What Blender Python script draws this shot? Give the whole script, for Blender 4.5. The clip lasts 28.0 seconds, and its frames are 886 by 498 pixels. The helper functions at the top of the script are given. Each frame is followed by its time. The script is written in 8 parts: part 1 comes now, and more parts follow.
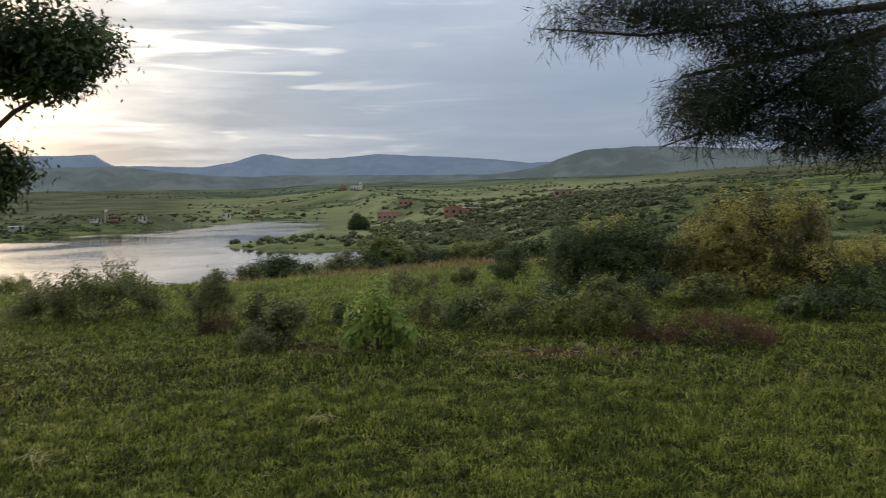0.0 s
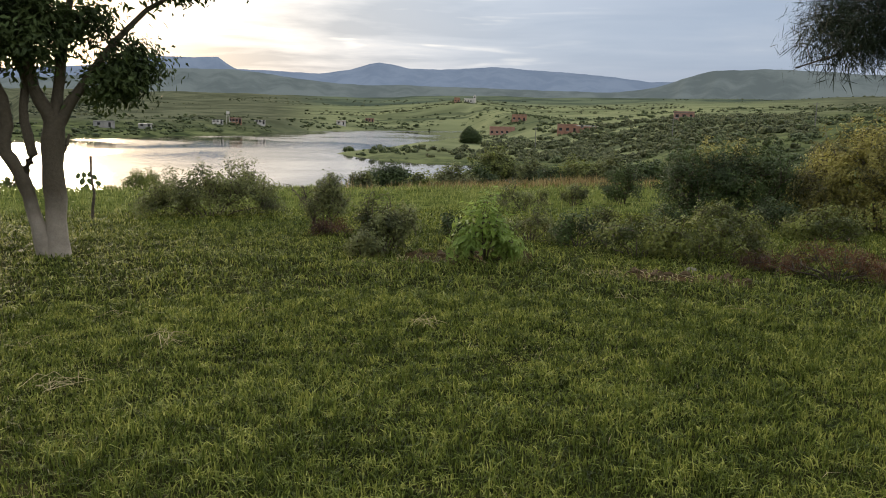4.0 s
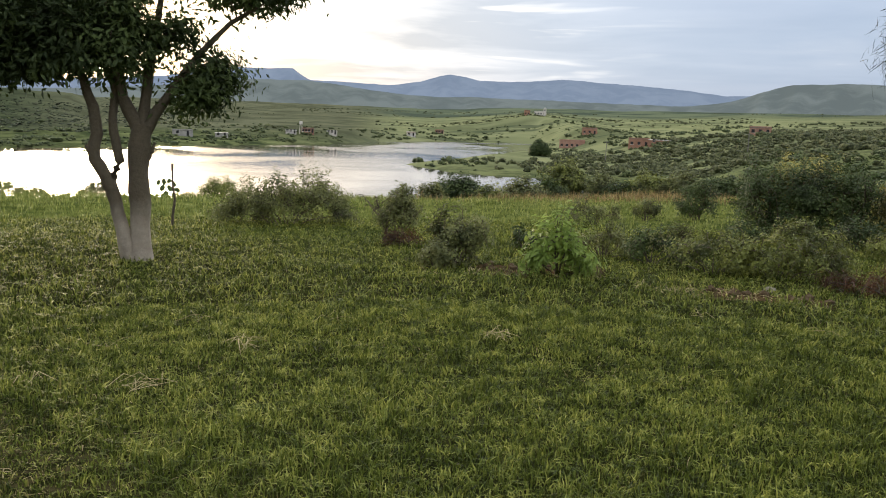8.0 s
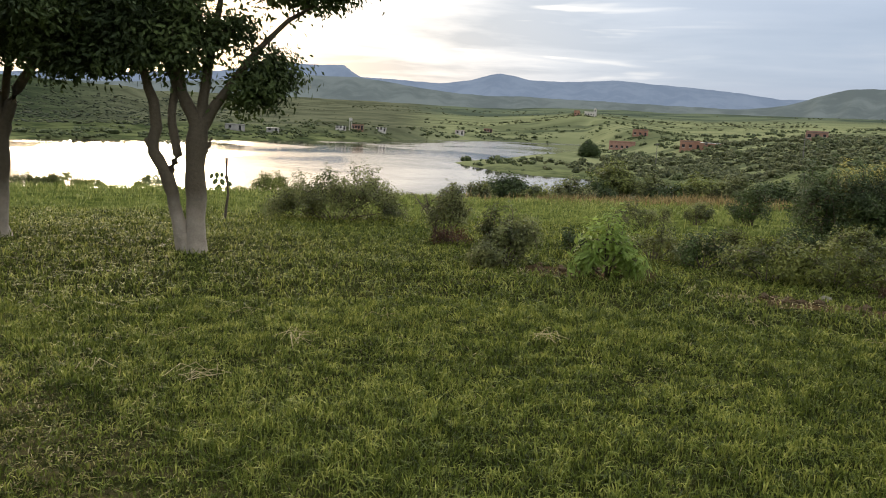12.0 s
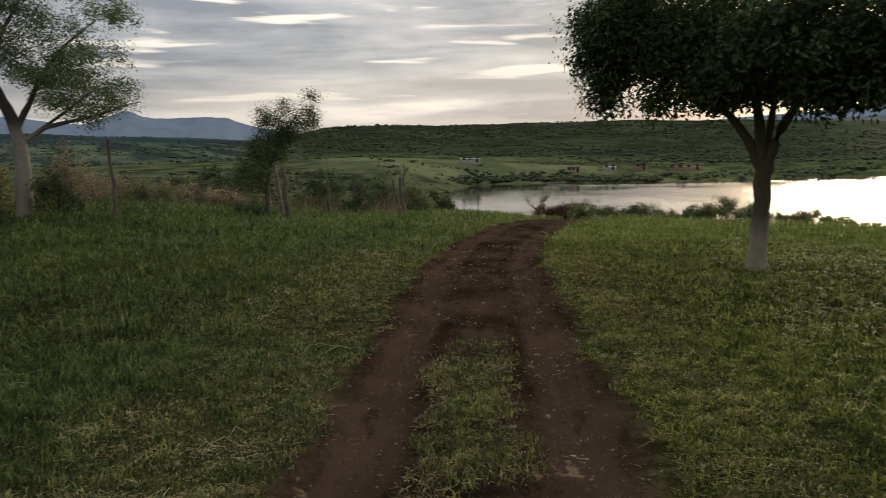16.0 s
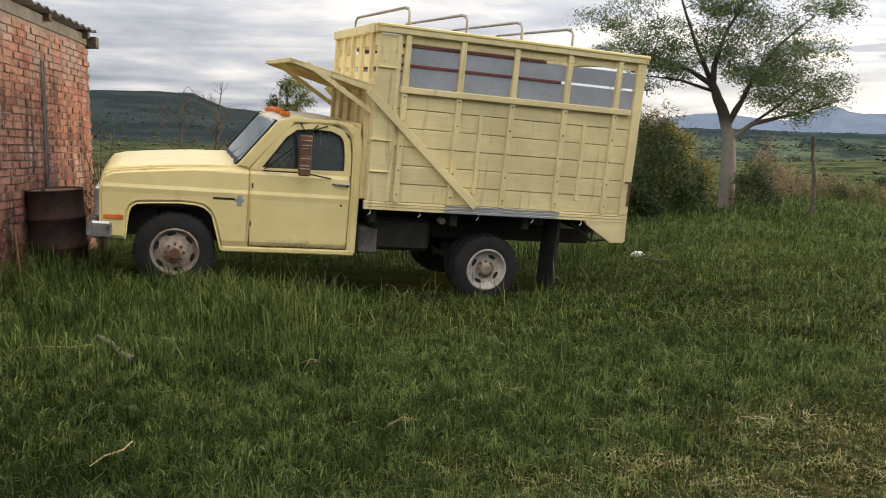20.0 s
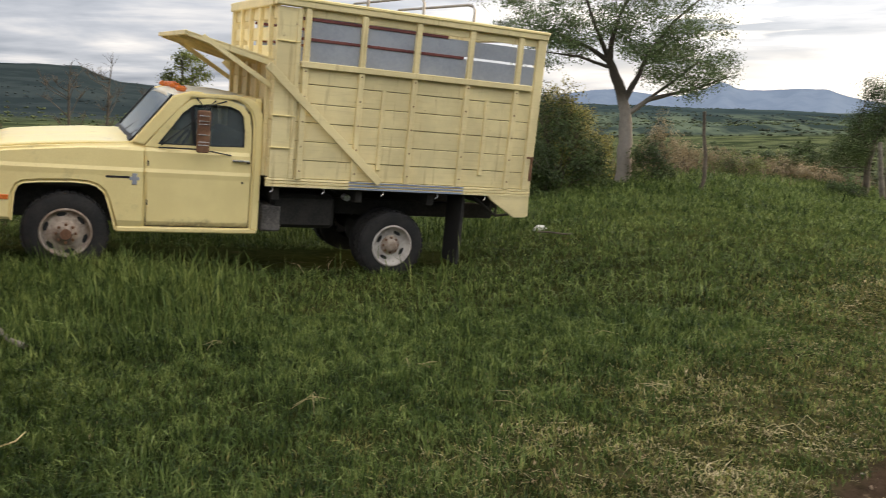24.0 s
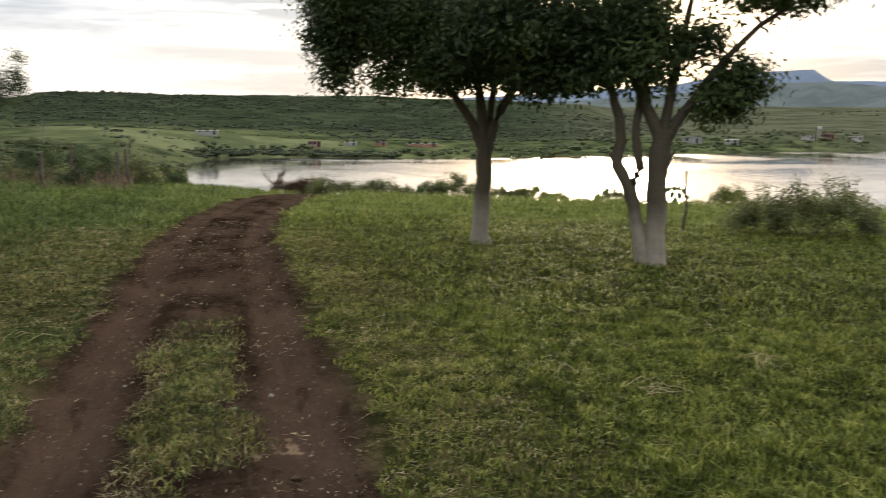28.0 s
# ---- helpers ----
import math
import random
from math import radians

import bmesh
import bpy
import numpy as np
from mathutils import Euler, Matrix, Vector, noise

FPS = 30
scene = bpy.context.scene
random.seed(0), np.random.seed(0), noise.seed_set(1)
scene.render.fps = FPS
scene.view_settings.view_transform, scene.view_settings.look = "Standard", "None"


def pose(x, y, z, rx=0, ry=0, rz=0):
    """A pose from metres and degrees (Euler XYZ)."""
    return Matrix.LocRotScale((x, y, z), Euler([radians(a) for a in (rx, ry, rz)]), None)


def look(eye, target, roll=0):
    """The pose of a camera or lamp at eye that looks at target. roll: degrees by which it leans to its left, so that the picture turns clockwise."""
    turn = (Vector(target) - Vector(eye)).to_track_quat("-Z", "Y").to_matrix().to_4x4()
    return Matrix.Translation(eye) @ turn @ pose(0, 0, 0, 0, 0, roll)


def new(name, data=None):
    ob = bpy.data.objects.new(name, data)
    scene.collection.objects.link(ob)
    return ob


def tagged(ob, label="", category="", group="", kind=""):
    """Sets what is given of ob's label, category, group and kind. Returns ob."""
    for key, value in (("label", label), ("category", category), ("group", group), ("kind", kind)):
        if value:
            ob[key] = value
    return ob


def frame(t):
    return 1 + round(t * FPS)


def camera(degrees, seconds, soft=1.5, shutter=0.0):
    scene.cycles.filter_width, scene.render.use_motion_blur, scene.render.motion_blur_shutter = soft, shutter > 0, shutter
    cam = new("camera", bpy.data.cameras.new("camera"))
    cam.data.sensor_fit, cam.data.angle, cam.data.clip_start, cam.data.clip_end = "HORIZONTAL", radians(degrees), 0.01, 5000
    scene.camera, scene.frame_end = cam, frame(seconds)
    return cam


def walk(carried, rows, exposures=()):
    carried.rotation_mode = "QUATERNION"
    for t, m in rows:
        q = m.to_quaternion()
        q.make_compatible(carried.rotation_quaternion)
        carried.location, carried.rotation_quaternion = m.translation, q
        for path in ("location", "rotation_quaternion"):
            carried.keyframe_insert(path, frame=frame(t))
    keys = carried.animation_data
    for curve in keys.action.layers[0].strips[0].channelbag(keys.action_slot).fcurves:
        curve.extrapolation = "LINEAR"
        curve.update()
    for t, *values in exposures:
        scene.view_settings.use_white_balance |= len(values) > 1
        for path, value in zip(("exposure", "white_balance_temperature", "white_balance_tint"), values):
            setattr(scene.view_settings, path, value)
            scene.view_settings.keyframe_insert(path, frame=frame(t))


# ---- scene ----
cam = camera(55.59, 28.0, soft=1.0, shutter=0.3)
EYE = 1.55
ROWS = [
    (0.0, 0.137, 0.088, 0.027, 0.02, -3.64, 1.45),
    (0.5, 0.144, 0.075, 0.035, 4.76, -4.89, -0.30),
    (1.0, 0.124, 0.048, 0.035, 6.97, -6.06, -1.38),
    (1.5, 0.106, 0.060, 0.032, 9.62, -7.15, -1.86),
    (2.0, 0.110, 0.053, 0.012, 10.97, -7.94, -1.69),
    (2.5, 0.113, 0.054, 0.004, 10.50, -8.63, -1.39),
    (3.0, 0.122, 0.058, -0.000, 9.16, -8.98, -0.93),
    (3.5, 0.128, 0.055, -0.002, 7.68, -9.19, -0.94),
    (5.5, 0.083, 0.054, -0.007, 8.67, -9.72, -2.04),
    (6.0, 0.079, 0.060, -0.003, 9.28, -9.25, -1.92),
    (6.5, 0.081, 0.059, -0.001, 9.38, -8.85, -1.56),
    (7.0, 0.079, 0.059, -0.001, 9.76, -8.77, -1.50),
    (7.5, 0.071, 0.046, 0.001, 10.79, -8.57, -1.59),
    (8.0, 0.065, 0.038, 0.001, 12.38, -8.69, -1.71),
    (8.5, 0.061, 0.045, -0.004, 13.55, -8.97, -1.47),
    (9.0, 0.057, 0.055, -0.004, 14.04, -9.06, -1.29),
    (9.5, 0.051, 0.060, -0.003, 14.07, -9.19, -1.60),
    (10.0, 0.051, 0.057, 0.001, 13.70, -9.22, -2.01),
    (10.5, 0.046, 0.055, 0.001, 14.08, -9.32, -2.36),
    (11.0, 0.039, 0.047, 0.003, 14.44, -9.57, -2.62),
    (11.5, 0.033, 0.033, 0.007, 14.80, -9.28, -2.46),
    (12.0, 0.029, 0.006, 0.010, 15.68, -8.91, -2.68),
    (12.5, 0.012, -0.025, 0.011, 19.04, -8.72, -3.16),
    (13.0, -0.031, -0.004, 0.003, 27.05, -9.02, -2.68),
    (13.5, -0.072, 0.021, 0.004, 36.54, -8.76, -0.71),
    (15.5, -0.126, -0.027, -0.019, 58.06, -7.29, 2.30),
    (16.0, -0.155, -0.048, -0.023, 63.12, -6.83, 1.48),
    (16.5, -0.181, -0.061, -0.032, 68.09, -6.96, 1.20),
    (17.0, -0.216, -0.052, -0.039, 71.92, -7.63, 1.01),
    (17.5, -0.211, -0.037, -0.045, 76.75, -8.42, 0.42),
    (18.0, -0.179, -0.018, -0.031, 85.50, -9.31, 0.66),
    (18.5, -0.133, -0.038, -0.022, 92.94, -8.63, 1.94),
    (19.0, -0.089, -0.060, -0.012, 99.51, -6.78, 2.12),
    (19.5, -0.076, -0.080, -0.012, 105.41, -6.15, 1.15),
    (20.0, -0.101, -0.092, -0.010, 108.14, -6.53, -0.05),
    (20.5, -0.096, -0.101, -0.012, 109.56, -7.33, -0.76),
    (22.5, -0.091, -0.104, -0.013, 109.94, -8.54, 0.30),
    (23.0, -0.097, -0.103, -0.008, 109.32, -8.55, 0.49),
    (23.5, -0.088, -0.102, -0.007, 106.90, -8.33, 0.60),
    (24.0, -0.105, -0.100, -0.008, 101.59, -8.17, 0.03),
    (24.5, -0.118, -0.099, -0.021, 96.38, -8.09, -0.14),
    (25.0, -0.125, -0.090, -0.024, 93.05, -8.40, 0.61),
    (25.5, -0.113, -0.065, -0.027, 88.89, -8.76, 1.42),
    (26.0, -0.112, -0.055, -0.003, 81.29, -9.12, 1.07),
    (26.5, -0.121, -0.014, -0.008, 72.45, -9.32, 0.87),
    (27.0, -0.113, 0.014, -0.012, 63.81, -9.25, 0.78),
    (27.5, -0.112, 0.038, -0.017, 54.65, -9.22, 0.36),
    (28.0, -0.090, 0.058, -0.009, 45.77, -8.75, -0.18),
]
EXPOSURES = [(0.0, -0.3, 6600, 11), (0.5, -0.5, 6600, 11), (1.0, -0.68, 6700, 11), (2.0, -0.4, 6800, 12), (3.5, -0.02, 6800, 12), (6.0, 0.37, 6800, 12), (12.0, 0.28, 6900, 12), (13.5, -0.1, 6900, 12), (15.5, -0.6, 6900, 12), (16.2, -0.68, 6900, 12), (17.0, -0.83, 6900, 13), (18.0, -0.35, 7000, 13), (19.0, 0.38, 7100, 13), (20.0, 0.42, 7100, 13), (22.5, 0.55, 7100, 13), (24.0, 0.47, 7050, 13), (26.0, 0.36, 7000, 13), (28.0, 0.18, 6800, 12)]
walk(cam, [(t, pose(x, y, EYE + z, 90 + pitch, roll, yaw)) for t, x, y, z, yaw, pitch, roll in ROWS], EXPOSURES)

# ---- light ----
SUN_AZ, SUN_EL = 36.0, 9.0
sun_dir = Vector((-math.sin(radians(SUN_AZ)) * math.cos(radians(SUN_EL)), math.cos(radians(SUN_AZ)) * math.cos(radians(SUN_EL)), math.sin(radians(SUN_EL))))
sun_data = bpy.data.lights.new("sun", "SUN")
sun_data.energy, sun_data.angle, sun_data.color = 2.0, radians(14), (1.0, 0.82, 0.58)
sun = new("sun", sun_data)
sun.matrix_world = look((0, 0, 50), tuple(Vector((0, 0, 50)) - sun_dir))

world = bpy.data.worlds.new("sky")
scene.world = world
world.use_nodes = True


class Nodes:
    """Short way to write node trees."""

    def __init__(self, tree):
        self.tree = tree
        tree.nodes.clear()

    def add(self, kind, links=(), **props):
        n = self.tree.nodes.new(kind)
        for k, v in props.items():
            setattr(n, k, v)
        for key, v in dict(links).items():
            s = n.inputs[key]
            if isinstance(v, bpy.types.NodeSocket):
                self.tree.links.new(v, s)
            else:
                s.default_value = v
        return n

    def math(self, op, a, b=0.0, clamp=False):
        return self.add("ShaderNodeMath", {0: a, 1: b}, operation=op, use_clamp=clamp).outputs[0]

    def vec(self, op, a, b=(0, 0, 0)):
        return self.add("ShaderNodeVectorMath", {0: a, 1: b}, operation=op)

    def noise(self, vector, scale, detail=4.0, rough=0.55, distortion=0.0):
        return self.add("ShaderNodeTexNoise", {"Vector": vector, "Scale": scale, "Detail": detail, "Roughness": rough, "Distortion": distortion}).outputs["Fac"]

    def ramp(self, fac, *stops):
        n = self.add("ShaderNodeValToRGB", {"Fac": fac})
        e = n.color_ramp.elements
        while len(e) < len(stops):
            e.new(0.5)
        for el, (p, c) in zip(e, stops):
            el.position, el.color = p, (*c, 1) if len(c) == 3 else c
        return n.outputs["Color"]

    def rng(self, v, a, b, c=0.0, d=1.0):
        return self.add("ShaderNodeMapRange", {"Value": v, "From Min": a, "From Max": b, "To Min": c, "To Max": d}, interpolation_type="SMOOTHSTEP").outputs["Result"]

    def mix(self, fac, a, b, blend="MIX"):
        n = self.add("ShaderNodeMix", data_type="RGBA", blend_type=blend)
        for s, v in ((n.inputs[0], fac), (n.inputs[6], a), (n.inputs[7], b)):
            if isinstance(v, bpy.types.NodeSocket):
                self.tree.links.new(v, s)
            else:
                s.default_value = (*v, 1) if isinstance(v, tuple) and len(v) == 3 else v
        return n.outputs[2]


def build_sky():
    n = Nodes(world.node_tree)
    way = n.add("ShaderNodeTexCoord").outputs["Generated"]
    nish = n.add("ShaderNodeTexSky", sky_type="NISHITA", sun_disc=False, sun_elevation=radians(SUN_EL), sun_rotation=radians(-SUN_AZ)).outputs["Color"]
    clear = n.vec("SCALE", nish)
    clear.inputs["Scale"].default_value = 0.10
    sep = n.add("ShaderNodeSeparateXYZ", {0: way})
    up = n.math("MAXIMUM", sep.outputs["Z"], 0.0)
    flat = n.math("ADD", up, 0.075)
    u = n.math("DIVIDE", sep.outputs["X"], flat)
    v = n.math("DIVIDE", sep.outputs["Y"], flat)
    sheet = n.add("ShaderNodeCombineXYZ", {0: u, 1: v}).outputs[0]
    big = n.noise(sheet, 0.34, 6, 0.52, 0.4)
    fine = n.noise(sheet, 1.1, 7, 0.55, 0.3)
    # how close a direction is to the sun, which stands behind the clouds
    near = n.vec("DOT_PRODUCT", way, tuple(sun_dir)).outputs["Value"]
    glow = n.math("POWER", n.math("MAXIMUM", near, 0.0), 9.0)
    tight = n.math("POWER", n.math("MAXIMUM", near, 0.0), 90.0)
    # the clouds are thinner and broken towards the west
    west = n.vec("DOT_PRODUCT", way, (-math.sin(radians(76)), math.cos(radians(76)), 0.12)).outputs["Value"]
    west = n.math("POWER", n.math("MINIMUM", n.math("MAXIMUM", west, 0.0), 1.0), 12.0)
    streak = n.noise(n.add("ShaderNodeMapping", {"Vector": way, "Scale": (4.0, 4.0, 42.0)}).outputs[0], 1.0, 5, 0.55, 0.5)
    thick = n.math("ADD", n.math("MULTIPLY", big, 0.55), n.math("ADD", n.math("MULTIPLY", fine, 0.22), n.math("MULTIPLY", streak, 0.23)))
    thick = n.math("SUBTRACT", thick, n.math("MULTIPLY", west, 0.035))
    # a darker, bluer bank of rain cloud to the east
    east = n.vec("DOT_PRODUCT", way, (math.sin(radians(22)), math.cos(radians(22)), 0.05)).outputs["Value"]
    east = n.rng(east, 0.70, 0.97)
    cloud = n.ramp(thick, (0.38, (0.92, 0.91, 0.90)), (0.455, (0.54, 0.58, 0.65)), (0.55, (0.27, 0.315, 0.39)))
    rain = n.ramp(n.math("ADD", n.math("MULTIPLY", big, 0.7), n.math("MULTIPLY", n.rng(sep.outputs["Z"], 0.0, 0.22), 0.14)), (0.38, (0.33, 0.44, 0.62)), (0.50, (0.39, 0.49, 0.66)), (0.62, (0.58, 0.66, 0.79)))
    cloud = n.mix(n.math("MULTIPLY", east, 0.85), cloud, rain)
    cloud = n.mix(1.0, cloud, n.mix(west, (1.0, 1.0, 1.0), (1.48, 1.46, 1.42)), "MULTIPLY")
    # bright rifts in long lens shapes where the sun breaks through to the west
    rift = n.noise(n.add("ShaderNodeMapping", {"Vector": way, "Scale": (5.0, 5.0, 60.0)}).outputs[0], 1.0, 3, 0.5, 0.3)
    rift = n.math("MULTIPLY", n.rng(rift, 0.57, 0.67), n.math("SUBTRACT", 1.0, east))
    dull = n.rng(n.vec("DOT_PRODUCT", way, (-math.sin(radians(118)), math.cos(radians(118)), 0.1)).outputs["Value"], 0.80, 0.95)
    rift = n.math("MULTIPLY", rift, n.math("SUBTRACT", 1.0, dull))
    warm = n.mix(glow, (1.0, 1.0, 1.0), (2.3, 2.1, 1.8))
    cloud = n.mix(1.0, cloud, warm, "MULTIPLY")
    gap = n.math("MULTIPLY", n.rng(thick, 0.40, 0.33), n.math("SUBTRACT", 1.0, n.math("MULTIPLY", dull, 0.8)))
    cloud = n.mix(dull, cloud, n.mix(1.0, cloud, (0.80, 0.82, 0.85), "MULTIPLY"))
    lit = n.mix(n.math("MULTIPLY", gap, 0.8), cloud, n.mix(glow, n.mix(west, (1.1, 1.1, 1.1), (1.5, 1.47, 1.4)), (2.4, 2.1, 1.7)))
    lit = n.mix(n.math("MULTIPLY", rift, 0.8), lit, (1.9, 1.8, 1.6))
    low = n.math("MULTIPLY", n.math("MULTIPLY", west, n.rng(sep.outputs["Z"], 0.13, 0.03)), n.rng(n.noise(sheet, 0.5, 4, 0.5), 0.35, 0.6, 0.25, 0.75))
    lit = n.mix(low, lit, (1.2, 1.14, 1.04))
    lit = n.mix(tight, lit, (3.6, 2.7, 1.7))
    col = n.mix(0.9, clear.outputs[0], lit)
    # a clouded sky is brighter overhead than at the horizon
    bg = n.add("ShaderNodeBackground", {"Color": col, "Strength": n.rng(sep.outputs["Z"], 0.08, 0.6, 1.0, 2.5)})
    n.add("ShaderNodeOutputWorld", {"Surface": bg.outputs[0]})


build_sky()

# ---- materials ----


def material(name, rough=0.8, metal=0.0, spec=0.3):
    m = bpy.data.materials.new(name)
    m.use_nodes = True
    n = Nodes(m.node_tree)
    b = n.add("ShaderNodeBsdfPrincipled", {"Roughness": rough, "Metallic": metal, "Specular IOR Level": spec})
    n.add("ShaderNodeOutputMaterial", {"Surface": b.outputs[0]})
    return m, n, b


def link(n, a, b, key):
    n.tree.links.new(a, b.inputs[key])


def bump(n, b, height, strength=0.3, dist=0.02):
    link(n, n.add("ShaderNodeBump", {"Height": height, "Strength": strength, "Distance": dist}).outputs[0], b, "Normal")


def place(n):
    return n.add("ShaderNodeNewGeometry").outputs["Position"]


def painted(name, c1, c2, scale=3.0, rough=0.7, metal=0.0, spec=0.3, grain=40.0, relief=0.15, dirt=None):
    """A surface whose colour wanders between two tones at two scales, with fine relief."""
    m, n, b = material(name, rough, metal, spec)
    p = n.add("ShaderNodeTexCoord").outputs["Object"]
    a = n.noise(p, scale, 5, 0.6)
    g = n.noise(p, grain, 3, 0.6)
    f = n.math("ADD", n.math("MULTIPLY", a, 0.7), n.math("MULTIPLY", g, 0.3))
    col = n.mix(n.rng(f, 0.35, 0.65), c1, c2)
    if dirt:
        col = n.mix(n.math("MULTIPLY", n.rng(n.noise(p, scale * 2.3, 6, 0.7), 0.55, 0.75), 0.7), col, dirt)
    link(n, col, b, "Base Color")
    link(n, n.rng(a, 0.3, 0.7, rough - 0.1, min(1, rough + 0.1)), b, "Roughness")
    bump(n, b, g, relief, 0.01)
    return m


def leafy(name, dark, light, rough=0.55, trans=0.25):
    """Leaves: each one its own tone, some light shining through."""
    m = bpy.data.materials.new(name)
    m.use_nodes = True
    n = Nodes(m.node_tree)
    geo = n.add("ShaderNodeNewGeometry")
    f = n.math("ADD", n.math("MULTIPLY", geo.outputs["Random Per Island"], 0.35), n.math("MULTIPLY", n.rng(n.noise(geo.outputs["Position"], 1.6, 5, 0.65), 0.33, 0.67), 0.7))
    col = n.mix(n.rng(f, 0.15, 0.95), dark, light)
    b = n.add("ShaderNodeBsdfPrincipled", {"Base Color": col, "Roughness": rough, "Specular IOR Level": 0.25})
    t = n.add("ShaderNodeBsdfTranslucent", {"Color": n.mix(0.5, col, light)})
    s = n.add("ShaderNodeMixShader", {0: trans, 1: b.outputs[0], 2: t.outputs[0]})
    n.add("ShaderNodeOutputMaterial", {"Surface": s.outputs[0]})
    return m


def blades(name, dark, mid, light, rough=0.6, trans=0.25):
    """Grass: every blade its own tone, in patches."""
    m = bpy.data.materials.new(name)
    m.use_nodes = True
    n = Nodes(m.node_tree)
    geo = n.add("ShaderNodeNewGeometry")
    p = geo.outputs["Position"]
    f = n.math("ADD", n.math("MULTIPLY", geo.outputs["Random Per Island"], 0.52), n.math("MULTIPLY", n.rng(n.math("ADD", n.math("MULTIPLY", n.noise(p, 0.6, 3, 0.6), 0.26), n.math("MULTIPLY", n.noise(p, 6.5, 4, 0.65), 0.74)), 0.38, 0.62), 0.46))
    col = n.ramp(f, (0.12, dark), (0.52, mid), (0.96, light))
    b = n.add("ShaderNodeBsdfPrincipled", {"Base Color": col, "Roughness": rough, "Specular IOR Level": 0.12})
    t = n.add("ShaderNodeBsdfTranslucent", {"Color": col})
    s = n.add("ShaderNodeMixShader", {0: trans, 1: b.outputs[0], 2: t.outputs[0]})
    n.add("ShaderNodeOutputMaterial", {"Surface": s.outputs[0]})
    return m


LEAF_DARK = leafy("leaf_dark_green", (0.024, 0.040, 0.013), (0.074, 0.108, 0.030), 0.6, 0.2)
LEAF_MID = leafy("leaf_mid_green", (0.027, 0.039, 0.010), (0.22, 0.245, 0.060))
LEAF_BRIGHT = leafy("leaf_bright_green", (0.12, 0.19, 0.03), (0.36, 0.46, 0.12), 0.5, 0.35)
LEAF_OLIVE = leafy("leaf_olive", (0.018, 0.022, 0.006), (0.38, 0.34, 0.09))
LEAF_GREY = leafy("leaf_grey_green", (0.034, 0.045, 0.015), (0.20, 0.215, 0.076))
LEAF_FEATHER = leafy("leaf_feathery_green", (0.042, 0.074, 0.026), (0.135, 0.190, 0.075))
LEAF_BROWN = leafy("leaf_dry_brown", (0.036, 0.016, 0.007), (0.13, 0.058, 0.026))
LEAF_DRY = leafy("leaf_dry_tan", (0.11, 0.088, 0.045), (0.34, 0.265, 0.155))
NEEDLE = leafy("needle_dark", (0.010, 0.018, 0.010), (0.03, 0.045, 0.022))
GRASS = blades("grass_green", (0.023, 0.035, 0.006), (0.114, 0.146, 0.024), (0.37, 0.375, 0.092))
GRASS_LUSH = blades("grass_lush_green", (0.014, 0.028, 0.0075), (0.068, 0.104, 0.025), (0.215, 0.258, 0.080))
# darker copy of the lush grass, with shade by the hut in its colour
GRASS_SHADED = blades("grass_shaded_green", (0.008, 0.017, 0.004), (0.037, 0.060, 0.012), (0.145, 0.172, 0.048))
GRASS_TALL = blades("grass_tall_green", (0.07, 0.098, 0.022), (0.175, 0.212, 0.053), (0.35, 0.365, 0.12))
GRASS_MEADOW = blades("grass_meadow_green", (0.045, 0.075, 0.018), (0.125, 0.170, 0.048), (0.27, 0.315, 0.11))
GRASS_TAN = blades("grass_tan", (0.10, 0.075, 0.03), (0.22, 0.165, 0.075), (0.40, 0.31, 0.16), 0.7)
GRASS_PINK = blades("grass_pinkish", (0.075, 0.05, 0.035), (0.17, 0.12, 0.085), (0.30, 0.225, 0.16), 0.8)
GRASS_DULL = blades("grass_yellowing", (0.040, 0.045, 0.012), (0.165, 0.155, 0.048), (0.42, 0.37, 0.15), 0.6)
STRAW = leafy("straw", (0.21, 0.165, 0.078), (0.48, 0.40, 0.225), 0.7, 0.15)
BARK = painted("bark", (0.045, 0.036, 0.026), (0.13, 0.105, 0.08), 5, 0.9, grain=30, relief=0.6)
BARK_PALE = painted("bark_pale", (0.09, 0.078, 0.060), (0.20, 0.175, 0.14), 5, 0.9, grain=30, relief=0.5)


def limed_bark(name, height, brown1=(0.05, 0.041, 0.028), brown2=(0.15, 0.125, 0.085), white1=(0.17, 0.145, 0.11), white2=(0.42, 0.365, 0.29)):
    """Brown bark, limewashed up to a ragged line above the ground."""
    m, n, b = material(name, 0.9, 0, 0.2)
    p = n.add("ShaderNodeTexCoord").outputs["Object"]
    g = n.noise(p, 28, 4, 0.7)
    z = n.math("ADD", n.add("ShaderNodeSeparateXYZ", {0: p}).outputs["Z"], n.math("MULTIPLY", n.noise(p, 6, 4), 0.25))
    brown = n.mix(g, brown1, brown2)
    white = n.mix(n.noise(p, 9, 5, 0.7), white1, white2)
    link(n, n.mix(n.rng(z, height + 0.45, height + 0.0), brown, white), b, "Base Color")
    bump(n, b, n.math("ADD", g, n.noise(p, 9, 4)), 0.7, 0.02)
    return m


LIME = limed_bark("limewashed_bark", 0.5)

# ---- the plan: everything is laid out round the spot where the camera stands ----


def spot(az, r):
    """Place in the plan from the bearing (degrees to the left of straight ahead) and the distance."""
    return -math.sin(radians(az)) * r, math.cos(radians(az)) * r


def knots(az, table):
    k = sorted(table)
    return np.interp(az, [a for a, _ in k], [b for _, b in k])


def tan_d(a):
    return np.tan(np.radians(a))


